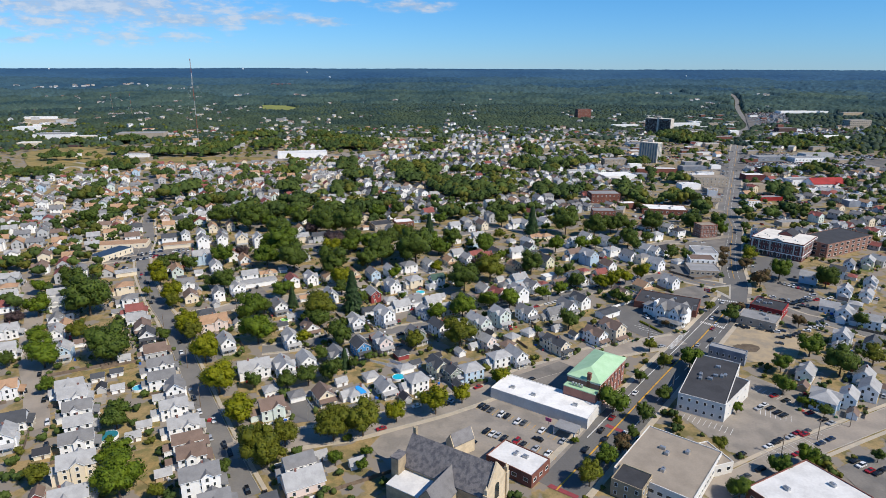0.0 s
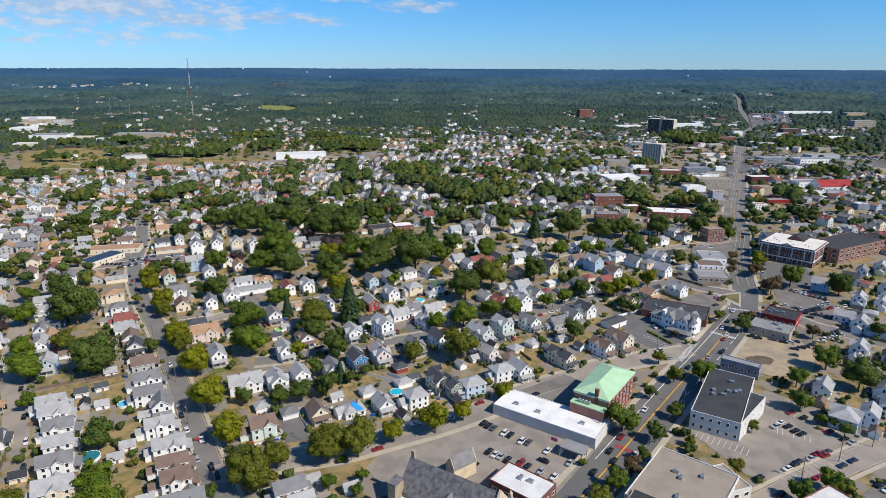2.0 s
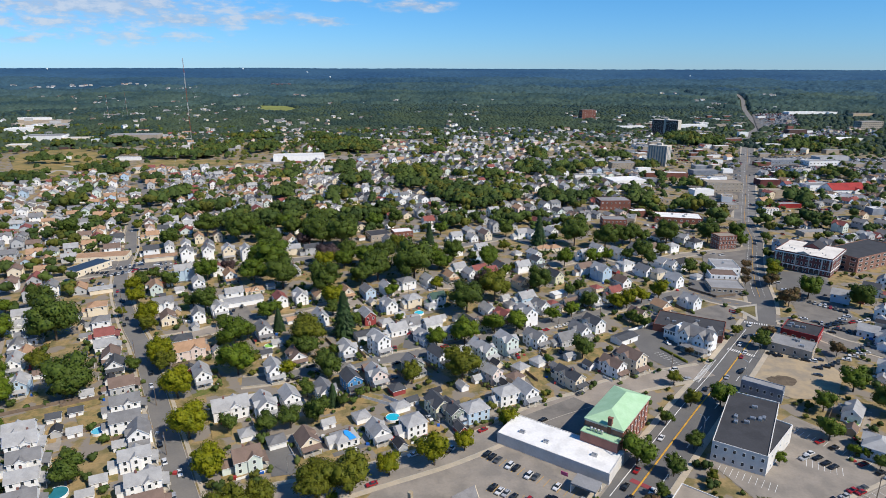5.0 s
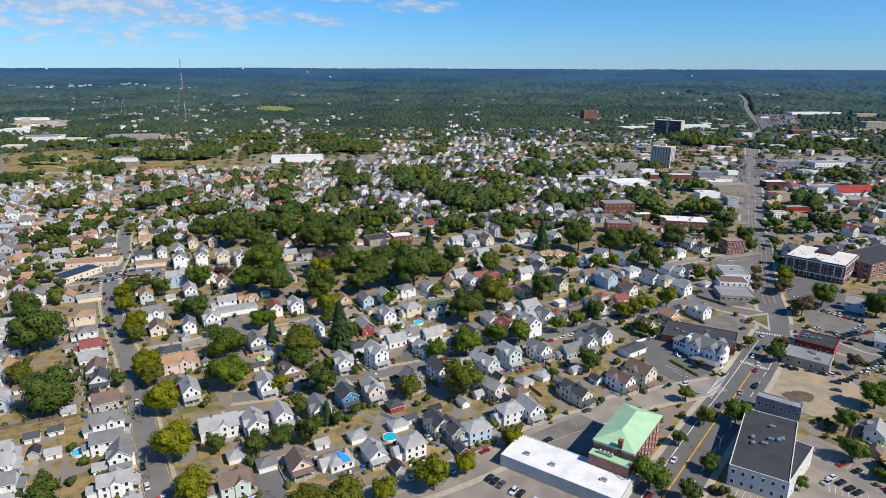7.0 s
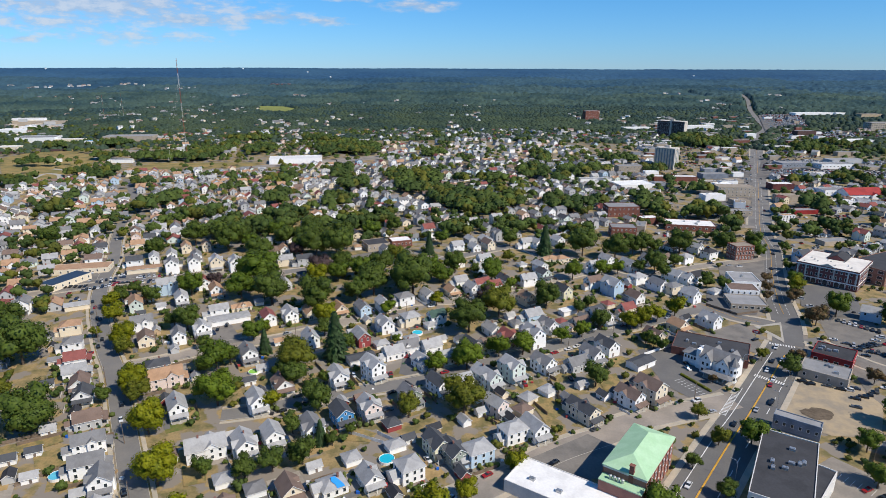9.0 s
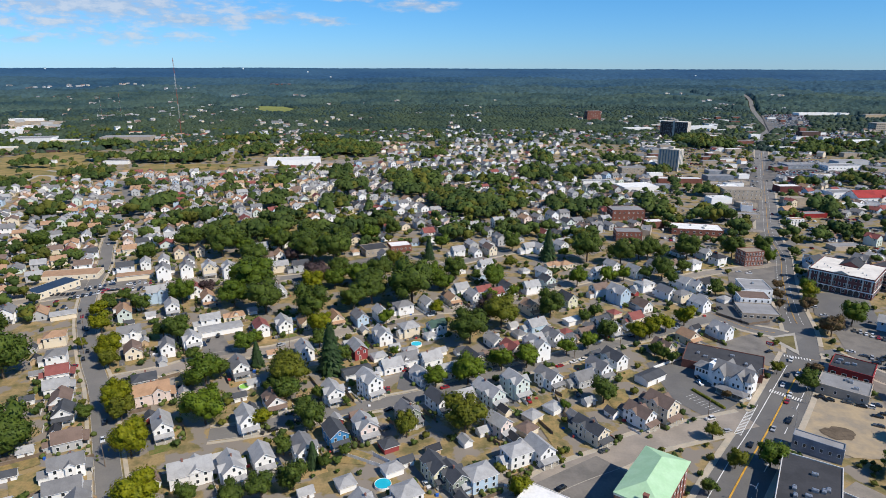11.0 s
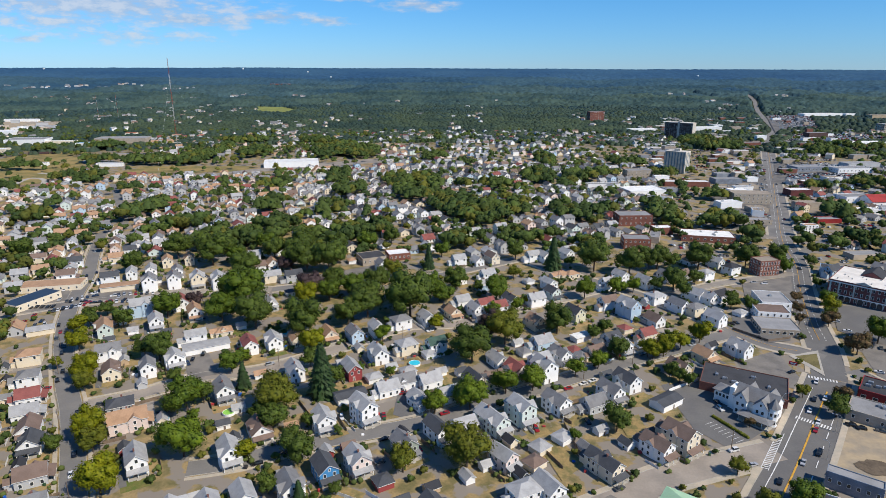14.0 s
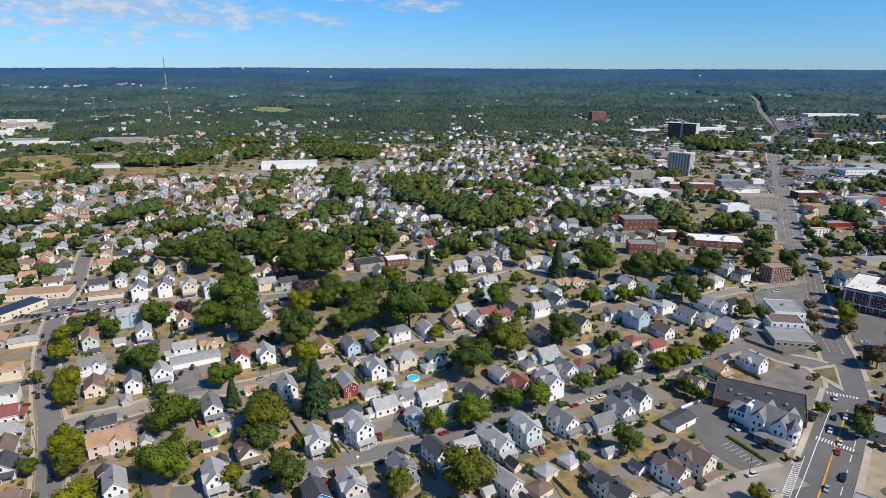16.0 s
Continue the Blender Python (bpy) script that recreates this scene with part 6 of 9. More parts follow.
block(-634.7, 1055.9, 8.0, 15.7, 9.0, 5.2, wall_mat("w"), GREY_ROOF, "small pale hut in the dry field", "hut", floors=0)
block(347.5, 592.2, 8.0, 27.1, 12.0, 4.1, PALE_BRICK, GREY_ROOF, "low grey store behind the school", "store", floors=0)
canopy(53.0, 226.6, -34.0)
block(69.3, 189.7, 53.0, 11.0, 11.5, 7.2, STONE, TAR, "small stone corner shop with dark flat roof", "shop", floors=2, bays=3)
mast(-429.5, 1080.0, 163.0, "tall slim red and white lattice radio mast")
mast(-944.2, 1781.2, 67.0, "distant slim lattice mast")
mast(-892.0, 1783.9, 72.3, "distant slim lattice mast")

# ---- houses of the neighbourhood ----
house(-296.9, 392.0, 25, "H", "t", "c")
house(-287.6, 377.5, 25, "G", "l", "w")
house(-279.0, 361.9, 25, "g", "r", "w")
house(-260.3, 384.8, 25, "g", "l", "w")
house(-248.8, 367.1, 25, "g", "l", "w")
house(-234.7, 350.8, 25, "g", "g", "w")
house(-233.0, 340.0, 115, "g", "g", "w")
house(-221.8, 329.9, 115, "g", "t", "w")
house(-220.1, 319.3, 115, "G", "l", "w")
house(-218.9, 395.0, 25, "H", "t", "c")
house(-204.2, 372.2, 25, "H", "g", "w")
house(-193.4, 355.9, 25, "g", "r", "w")
house(-185.8, 342.2, 28, "g", "l", "w")
house(-176.3, 330.2, 115, "g", "b", "w")
house(-168.4, 319.0, 115, "g", "d", "w")
house(-154.9, 299.2, 28, "g", "b", "g")
house(-143.6, 280.4, 28, "G", "g", "w")
house(-136.6, 266.6, 25, "G", "g", "w")
house(-126.3, 257.2, 115, "G", "g", "w")
house(-202.9, 297.2, 115, "G", "l", "B")
house(-168.3, 292.7, 25, "s", "l", "w")
house(-171.4, 272.2, 25, "s", "d", "w")
house(-164.7, 277.6, 25, "s", "d", "w")
house(-155.9, 261.6, 25, "s", "l", "w")
house(-250.3, 322.2, 25, "G", "l", "w")
house(-234.4, 296.9, 25, "G", "l", "w")
house(-175.9, 257.4, 25, "G", "l", "w")
house(-170.3, 250.1, 25, "G", "l", "w")
house(-161.4, 238.7, 25, "G", "g", "w")
house(-154.6, 227.3, 25, "G", "l", "w")
house(-148.1, 214.8, 25, "G", "g", "w")
house(-137.3, 197.0, 25, "T", "l", "c")
house(-131.3, 181.0, 25, "G", "l", "c")
house(-185.0, 230.8, 25, "g", "d", "w")
house(-179.4, 217.5, 115, "G", "l", "w")
house(-206.7, 256.1, 25, "G", "t", "w")
house(-119.9, 240.9, 25, "G", "l", "w")
house(-109.8, 226.7, 25, "G", "l", "w")
house(-103.5, 215.1, 25, "G", "b", "w")
house(-98.2, 205.9, 25, "G", "b", "w")
house(-88.7, 190.1, 25, "T", "g", "w")
house(-79.5, 179.1, 25, "G", "g", "w")
house(-131.7, 252.3, 25, "s", "l", "w")
house(-128.5, 230.1, 25, "s", "l", "w")
house(-129.2, 222.0, 25, "s", "l", "w")
house(-95.3, 278.0, 25, "L", "l", "w")
house(-80.6, 280.2, 120, "G", "l", "w")
house(-70.8, 286.7, 120, "G", "l", "w")
house(-55.7, 292.7, 120, "G", "g", "w")
house(-119.5, 307.8, 120, "G", "l", "w")
house(-85.1, 313.3, 120, "G", "l", "w")
house(-78.0, 330.2, 120, "g", "b", "w")
house(-44.9, 303.3, 120, "G", "d", "U")
house(-33.2, 308.5, 120, "G", "l", "p")
house(-22.3, 298.6, 30, "c", "d", "R")
house(-19.5, 282.9, 30, "c", "l", "w")
house(-14.5, 288.0, 30, "s", "d", "w")
house(-2.4, 280.7, 120, "G", "d", "y")
house(-36.2, 274.3, 30, "c", "l", "w")
house(-27.3, 261.0, 120, "g", "l", "w")
house(-12.7, 265.5, 30, "H", "l", "w")
house(-40.7, 257.5, 30, "h", "l", "w")
house(-50.0, 269.0, 30, "s", "l", "w")
house(-55.6, 253.9, 120, "g", "b", "c")
house(-68.8, 255.3, 28, "c", "g", "w")
house(-76.3, 240.7, 28, "G", "b", "G")
house(-82.4, 260.5, 28, "c", "l", "w")
house(-55.2, 200.6, 28, "G", "g", "w")
house(-52.0, 192.9, 28, "K", "l", "p")
house(-48.9, 209.1, 28, "s", "l", "w")
house(-33.7, 204.8, 28, "s", "l", "w")
house(176.6, 250.2, 50, "J", "l", "B")
house(188.1, 251.3, 50, "G", "l", "w")
house(202.7, 258.8, 50, "G", "l", "w")
house(183.5, 277.4, 50, "g", "l", "w")
house(226.7, 317.2, 50, "G", "l", "w")
house(220.2, 311.5, 50, "s", "l", "w")
house(238.7, 309.9, 50, "g", "d", "w")
house(257.5, 339.7, -38, "G", "l", "w")
house(250.2, 352.2, 50, "G", "l", "w")
house(248.7, 365.4, -38, "g", "l", "w")
house(270.5, 373.0, -38, "c", "l", "w")
house(287.4, 387.6, 50, "g", "l", "w")
house(274.9, 391.3, 50, "G", "l", "w")
house(306.5, 412.1, 50, "g", "l", "w")
house(266.4, 420.0, -38, "G", "l", "B")
house(295.7, 433.5, -38, "G", "d", "w")
house(314.5, 449.0, 50, "G", "g", "w")
house(335.4, 458.1, 50, "G", "l", "y")
house(303.2, 428.0, 50, "c", "r", "w")
house(210.1, 273.4, 50, "g", "l", "w")
house(29.6, 290.5, 28, "H", "l", "w")
house(14.0, 276.4, 28, "H", "l", "B")
house(9.4, 301.9, 120, "s", "l", "w")
house(38.8, 292.8, 120, "G", "l", "w")
house(4.3, 275.4, 120, "G", "d", "D")
house(-168.3, 381.2, 118, "g", "b", "c")
house(-179.9, 400.8, 28, "G", "g", "w")
house(-198.2, 430.9, 118, "G", "t", "G")
house(-150.6, 383.3, 118, "G", "g", "w")
house(-141.5, 393.3, 125, "G", "l", "w")
house(-132.0, 412.2, 28, "F", "l", "w")
house(-104.3, 361.4, 120, "G", "g", "w")
house(-136.6, 335.5, 28, "L", "t", "p")
house(-145.5, 346.5, 28, "H", "d", "g")
house(-95.8, 336.1, 28, "s", "d", "w")
house(-141.1, 420.8, 28, "G", "l", "w")
house(-129.4, 432.0, 28, "h", "t", "c")
house(-46.8, 383.1, 118, "G", "l", "R")
house(-75.0, 380.5, 118, "G", "l", "w")
house(-92.9, 381.0, 28, "s", "t", "w")
house(-65.8, 334.9, 28, "s", "t", "t")
house(-52.1, 336.9, 118, "G", "l", "w")
house(-35.4, 343.7, 125, "T", "l", "w")
house(-44.1, 360.4, 28, "E", "d", "w")
house(-27.1, 366.0, 28, "g", "l", "w")
house(-19.6, 372.1, 28, "g", "g", "w")
house(-35.0, 378.6, 28, "c", "l", "w")
house(-18.5, 385.4, 28, "c", "l", "w")
house(-15.6, 318.6, 125, "G", "g", "D")
house(-2.3, 330.1, 125, "G", "d", "w")
house(-10.7, 354.8, 125, "g", "l", "w")
house(-7.1, 373.9, 30, "g", "l", "w")
house(-93.5, 349.4, 28, "s", "l", "w")
house(-1.7, 385.0, 30, "s", "l", "w")
house(8.7, 385.2, 30, "s", "d", "w")
house(15.4, 371.6, 120, "G", "d", "c")
house(2.4, 361.0, 30, "g", "l", "w")
house(23.8, 375.4, 30, "g", "b", "c")
house(36.8, 383.2, 120, "G", "r", "p")
house(50.6, 382.2, 120, "T", "l", "w")
house(9.0, 335.1, 28, "g", "l", "w")
house(21.5, 337.5, 125, "N", "l", "G")
house(23.8, 311.1, 130, "G", "l", "p")
house(34.8, 343.4, 120, "T", "l", "G")
house(39.8, 320.9, 40, "c", "l", "c")
house(36.1, 310.6, 40, "c", "b", "c")
house(51.9, 352.4, 125, "G", "g", "w")
house(50.5, 328.1, 40, "c", "l", "w")
house(69.0, 353.2, 28, "g", "g", "g")
house(79.2, 362.6, 120, "G", "g", "w")
house(89.7, 372.7, 120, "G", "d", "w")
house(58.6, 321.5, 120, "s", "g", "w")
house(62.6, 307.1, 125, "N", "d", "c")
house(67.8, 334.0, 30, "s", "l", "w")
house(76.1, 324.2, 120, "s", "d", "w")
house(17.3, 309.4, 30, "s", "l", "w")
house(120.8, 388.8, 120, "g", "b", "c")
house(103.7, 357.0, 35, "E", "d", "w")
house(97.8, 323.7, 125, "T", "b", "c")
house(86.9, 319.0, 125, "G", "b", "w")
house(147.7, 387.2, 120, "s", "t", "c")
house(-341.2, 593.2, 25, "G", "l", "w")
house(-322.8, 608.6, 115, "G", "l", "w")
house(-322.0, 563.1, 25, "G", "b", "c")
house(-315.9, 572.2, 115, "g", "t", "c")
house(-301.8, 573.9, 115, "g", "t", "w")
house(-288.0, 553.9, 25, "G", "d", "w")
house(-302.5, 535.1, 25, "G", "t", "c")
house(-276.5, 523.2, 25, "G", "b", "w")
house(-288.5, 614.2, 115, "g", "b", "w")
house(-278.2, 594.4, 115, "g", "t", "p")
house(-264.6, 570.2, 25, "g", "t", "c")
house(-264.2, 591.5, 25, "g", "d", "w")
house(-270.8, 627.0, 25, "g", "l", "w")
house(-253.9, 598.2, 115, "G", "l", "w")
house(-244.4, 606.7, 25, "G", "l", "w")
house(-242.2, 519.0, 25, "G", "d", "w")
house(-232.1, 530.1, 115, "G", "l", "w")
house(-220.7, 536.6, 115, "G", "l", "w")
house(-207.4, 506.1, 115, "T", "g", "w")
house(-229.1, 507.2, 22, "F", "t", "c")
house(-192.9, 512.1, 115, "T", "g", "w")
house(-200.0, 534.4, 115, "G", "g", "w")
house(-176.0, 512.4, 115, "T", "l", "c")
house(-160.9, 511.5, 115, "T", "l", "w")
house(-218.4, 559.4, 115, "G", "t", "c")
house(-203.7, 565.3, 115, "G", "t", "c")
house(-190.8, 461.0, 28, "T", "l", "B")
house(-173.2, 441.4, 118, "G", "l", "w")
house(-170.5, 471.8, 118, "G", "r", "w")
house(-156.1, 456.7, 118, "G", "t", "w")
house(-183.2, 433.0, 28, "s", "l", "w")
house(-207.5, 444.7, 28, "h", "b", "w")
house(-237.4, 432.7, 28, "E", "l", "c")
house(-107.3, 410.3, 118, "G", "r", "w")
house(-95.3, 415.2, 118, "G", "l", "w")
house(-83.4, 421.2, 118, "g", "t", "c")
house(-66.6, 426.5, 118, "g", "t", "c")
house(-51.5, 425.8, 118, "G", "g", "B")
house(-39.7, 433.4, 118, "G", "l", "w")
house(-26.3, 444.1, 30, "H", "g", "w")
house(-10.8, 448.9, 118, "G", "l", "w")
house(-35.2, 400.4, 118, "G", "l", "w")
house(-20.7, 410.7, 30, "H", "l", "c")
house(-4.5, 411.9, 30, "G", "e", "w")
house(-8.1, 405.0, 30, "c", "l", "w")
house(-122.0, 440.8, 28, "s", "l", "w")
house(-113.4, 473.5, 118, "g", "l", "w")
house(-126.2, 524.6, 25, "G", "l", "c")
house(-111.0, 526.1, 25, "G", "d", "g")
house(-135.2, 557.0, 115, "g", "t", "w")
house(-154.9, 573.5, 25, "G", "l", "w")
house(-144.6, 550.1, 25, "g", "b", "w")
house(-142.9, 590.6, 25, "G", "d", "w")
house(-106.0, 497.8, 28, "c", "d", "w")
house(-49.0, 551.5, 115, "G", "g", "w")
house(-75.3, 569.8, 115, "c", "t", "w")
house(-52.6, 509.7, 118, "G", "l", "w")
house(-14.9, 510.3, 115, "G", "b", "w")
house(-3.8, 511.1, 115, "g", "b", "w")
house(10.6, 566.4, 25, "G", "l", "w")
house(25.4, 566.9, 118, "g", "l", "w")
house(37.5, 572.7, 118, "G", "b", "c")
house(9.9, 524.7, 118, "G", "l", "w")
house(31.3, 531.1, 25, "G", "l", "w")
house(26.6, 510.5, 25, "g", "l", "B")
house(11.3, 480.3, 30, "g", "l", "w")
house(5.1, 460.1, 118, "g", "t", "c")
house(19.5, 463.1, 118, "G", "l", "w")
house(26.4, 475.8, 30, "g", "r", "w")
house(33.7, 466.0, 30, "G", "r", "w")
house(43.3, 479.2, 120, "G", "d", "w")
house(60.0, 481.4, 25, "G", "l", "w")
house(73.2, 493.6, 118, "G", "d", "G")
house(73.6, 511.9, 118, "G", "l", "w")
house(60.7, 523.6, 28, "c", "l", "w")
house(54.7, 444.3, 120, "G", "t", "c")
house(54.8, 418.5, 30, "g", "l", "B")
house(11.7, 437.7, 30, "c", "d", "w")
house(70.7, 577.8, 25, "G", "l", "w")
house(79.8, 576.4, 118, "G", "l", "w")
house(99.4, 584.3, 118, "G", "l", "w")
house(94.5, 538.4, 25, "h", "t", "c")
house(86.7, 538.3, 25, "h", "t", "c")
house(81.0, 458.0, 120, "G", "d", "y")
house(106.3, 476.4, 28, "G", "b", "w")
house(116.2, 464.2, 120, "T", "l", "B")
house(115.3, 512.6, 28, "G", "l", "w")
house(128.8, 529.2, 118, "G", "l", "w")
house(142.3, 516.5, 118, "G", "l", "w")
house(140.6, 486.9, 28, "H", "l", "w")
house(107.4, 439.9, 118, "c", "r", "c")
house(116.6, 429.3, 30, "g", "r", "c")
house(125.3, 454.4, 30, "c", "g", "g")
house(97.9, 411.4, 120, "G", "l", "w")
house(95.2, 424.0, 30, "g", "d", "w")
house(78.8, 427.8, 30, "P", "w", "w")
house(71.4, 410.0, 118, "c", "r", "B")
house(82.1, 406.3, 30, "g", "b", "c")
house(61.9, 400.0, 120, "G", "g", "w")
house(74.3, 404.3, 118, "c", "g", "w")
house(50.1, 393.8, 30, "G", "l", "w")
house(43.6, 408.3, 118, "c", "g", "w")
house(28.4, 396.2, 118, "g", "l", "w")
house(41.2, 420.0, 30, "s", "l", "w")
house(150.6, 471.5, 118, "G", "g", "w")
house(159.5, 466.6, 30, "H", "g", "c")
house(165.6, 450.9, 120, "G", "l", "w")
house(183.4, 488.4, 30, "G", "k", "w")
house(174.5, 485.2, 120, "G", "l", "w")
house(169.3, 491.1, 120, "G", "l", "w")
house(193.7, 535.4, 30, "H", "l", "w")
house(218.3, 548.5, 30, "H", "k", "w")
house(176.4, 535.3, 30, "g", "b", "g")
house(161.7, 529.7, 118, "G", "g", "w")
house(213.3, 563.1, 118, "G", "l", "w")
house(193.9, 570.0, 118, "g", "t", "w")
house(188.0, 465.6, 30, "c", "l", "w")
house(161.4, 409.1, 120, "G", "l", "w")
house(128.3, 450.3, 118, "g", "b", "w")
house(140.1, 403.4, 120, "g", "t", "c")
house(292.0, 543.2, 28, "G", "d", "B")

# ---- trees ----
tree(-221.0, 355.0, 13.2, 14.5, "d")
tree(-257.0, 398.9, 8.6, 10.3, "d")
tree(-274.8, 390.7, 5.4, 6.6, "G")
tree(-251.8, 352.3, 7.0, 8.4, "G")
tree(-255.0, 335.2, 5.4, 6.6, "P")
tree(-225.1, 310.1, 5.6, 6.8, "G")
tree(-206.1, 285.3, 8.1, 9.8, "G")
tree(-177.0, 295.0, 11.4, 10.0, "d")
tree(-207.0, 318.4, 5.8, 7.0, "o")
tree(-232.4, 299.9, 3.7, 4.9, "G")
tree(-225.5, 285.2, 4.1, 5.3, "d")
tree(-158.5, 317.6, 3.8, 5.0, "d")
tree(-125.4, 292.3, 7.4, 8.9, "Y")
tree(-106.5, 259.3, 8.0, 9.6, "Y")
tree(-188.6, 259.6, 3.8, 5.0, "g")
tree(-140.4, 230.0, 6.1, 7.3, "d")
tree(-125.5, 201.4, 6.9, 8.3, "G")
tree(-116.8, 186.1, 7.7, 9.2, "G")
tree(-149.6, 191.8, 4.6, 5.8, "o")
tree(-103.1, 185.1, 2.8, 4.0, "o")
tree(-83.5, 198.9, 3.0, 4.2, "d")
tree(-89.1, 234.6, 6.4, 7.7, "Y")
tree(-71.5, 206.5, 7.7, 9.3, "o")
tree(-64.8, 217.6, 5.1, 6.3, "o")
tree(-66.9, 203.1, 6.1, 7.3, "o")
tree(-45.5, 222.1, 7.5, 9.0, "o")
tree(-33.7, 225.0, 7.6, 9.1, "o")
tree(-20.3, 235.7, 4.9, 6.1, "Y")
tree(-3.1, 242.3, 6.8, 8.2, "Y")
tree(-40.5, 221.0, 1.4, 1.4, "y")
tree(-39.2, 221.9, 1.7, 1.7, "y")
tree(-91.6, 264.6, 4.1, 5.3, "d")
tree(-75.1, 263.2, 4.9, 6.1, "d")
tree(-41.9, 205.0, 3.1, 4.3, "g")
tree(-30.9, 201.4, 2.2, 3.4, "g")
tree(-30.4, 209.9, 2.3, 3.5, "g")
tree(-64.1, 293.3, 4.2, 5.4, "d")
tree(-65.7, 267.8, 5.5, 6.7, "d")
tree(-55.2, 272.4, 6.2, 7.4, "d")
tree(-50.7, 286.2, 3.5, 4.7, "C")
tree(-45.6, 284.9, 2.9, 4.1, "d")
tree(-38.9, 292.5, 2.7, 3.9, "d")
tree(9.1, 251.7, 4.5, 5.7, "Y")
tree(28.5, 270.0, 4.8, 5.2, "Y")
tree(77.0, 243.7, 6.4, 7.6, "g")
tree(88.8, 236.1, 4.2, 5.4, "d")
tree(97.9, 271.1, 3.4, 4.6, "d")
tree(79.8, 223.0, 2.8, 4.0, "d")
tree(72.4, 213.8, 3.7, 4.9, "R")
tree(64.5, 205.4, 4.0, 5.2, "g")
tree(55.0, 193.2, 5.0, 6.2, "o")
tree(103.3, 253.6, 3.7, 4.9, "d")
tree(55.0, 220.4, 1.6, 1.6, "y")
tree(162.6, 260.0, 5.4, 6.6, "g")
tree(173.5, 282.5, 5.2, 6.4, "g")
tree(166.2, 249.3, 2.3, 3.5, "G")
tree(170.0, 247.8, 2.3, 3.5, "G")
tree(112.9, 215.0, 3.0, 4.2, "o")
tree(107.9, 186.5, 4.5, 5.7, "g")
tree(129.1, 199.8, 3.9, 5.1, "g")
tree(142.9, 204.6, 4.8, 6.0, "G")
tree(102.3, 233.1, 2.2, 3.4, "o")
tree(172.6, 207.8, 2.7, 3.9, "d")
tree(170.4, 240.0, 3.0, 4.2, "d")
tree(133.2, 243.8, 2.3, 3.5, "G")
tree(129.0, 287.9, 5.9, 7.1, "g")
tree(114.8, 286.8, 4.1, 5.3, "o")
tree(198.7, 300.6, 6.7, 8.0, "g")
tree(202.1, 279.6, 7.7, 9.3, "d")
tree(247.5, 424.9, 8.3, 9.9, "g")
tree(272.0, 408.4, 8.0, 9.6, "d")
tree(227.1, 414.5, 4.9, 6.1, "R")
tree(237.6, 453.5, 5.3, 6.5, "o")
tree(214.0, 338.6, 4.1, 5.3, "R")
tree(226.4, 290.5, 5.9, 7.1, "o")
tree(252.0, 339.8, 4.8, 6.0, "d")
tree(177.4, 347.9, 5.2, 6.4, "d")
tree(-201.2, 409.8, 6.5, 7.8, "Y")
tree(-177.8, 375.7, 7.2, 8.6, "Y")
tree(-173.2, 365.8, 5.2, 6.4, "o")
tree(-148.2, 326.7, 7.1, 8.5, "Y")
tree(-142.4, 317.8, 6.0, 7.2, "o")
tree(-200.7, 388.4, 3.3, 4.5, "o")
tree(-151.8, 398.6, 8.0, 9.6, "d")
tree(-161.2, 402.3, 5.8, 7.0, "d")
tree(-133.1, 374.9, 3.7, 4.9, "d")
tree(-116.0, 348.0, 8.7, 10.4, "g")
tree(-111.8, 355.9, 5.0, 6.2, "d")
tree(-104.2, 315.3, 8.5, 10.2, "G")
tree(-108.9, 386.4, 6.1, 7.3, "g")
tree(-110.3, 340.6, 2.8, 4.0, "g")
tree(-97.7, 370.1, 4.4, 5.6, "C")
tree(-75.2, 347.3, 9.6, 11.5, "o")
tree(-79.6, 340.9, 5.9, 7.1, "d")
tree(-72.9, 332.9, 6.4, 7.6, "d")
tree(-57.7, 363.9, 8.6, 10.4, "C")
tree(-53.7, 374.3, 4.8, 6.0, "d")
tree(-57.6, 312.4, 7.1, 8.5, "d")
tree(-58.6, 335.9, 3.2, 4.4, "d")
tree(-78.5, 312.5, 4.6, 5.8, "Y")
tree(-15.3, 306.4, 5.7, 6.9, "o")
tree(-3.9, 348.1, 5.8, 7.0, "G")
tree(-43.0, 385.5, 2.8, 4.0, "g")
tree(-44.8, 330.9, 2.0, 3.2, "d")
tree(-26.9, 381.5, 2.7, 3.9, "g")
tree(12.1, 352.0, 7.6, 9.1, "G")
tree(9.6, 310.1, 9.1, 10.9, "o")
tree(29.9, 366.4, 6.2, 7.4, "G")
tree(43.3, 369.4, 6.7, 8.1, "G")
tree(66.8, 383.4, 5.4, 6.6, "G")
tree(80.4, 392.2, 5.0, 6.2, "G")
tree(75.1, 335.3, 6.4, 7.7, "d")
tree(55.3, 327.6, 2.7, 3.9, "g")
tree(115.2, 384.8, 3.8, 5.0, "d")
tree(117.7, 378.5, 3.7, 4.9, "d")
tree(120.9, 374.5, 3.7, 4.9, "d")
tree(133.9, 338.6, 2.1, 3.3, "R")
tree(171.0, 364.0, 3.3, 4.5, "o")
tree(114.1, 306.4, 3.7, 4.9, "o")
tree(188.3, 361.6, 3.8, 5.0, "R")
tree(-237.2, 542.7, 8.3, 9.9, "d")
tree(-217.3, 576.6, 11.1, 13.3, "d")
tree(-183.4, 561.1, 12.9, 15.4, "d")
tree(-340.6, 570.8, 9.7, 11.6, "d")
tree(-295.8, 608.0, 4.3, 5.5, "g")
tree(-172.8, 456.4, 8.1, 9.7, "g")
tree(-163.0, 473.4, 5.3, 6.5, "P")
tree(-136.7, 450.9, 9.3, 11.2, "g")
tree(-147.1, 490.5, 6.6, 8.0, "g")
tree(-192.7, 440.6, 6.5, 7.8, "d")
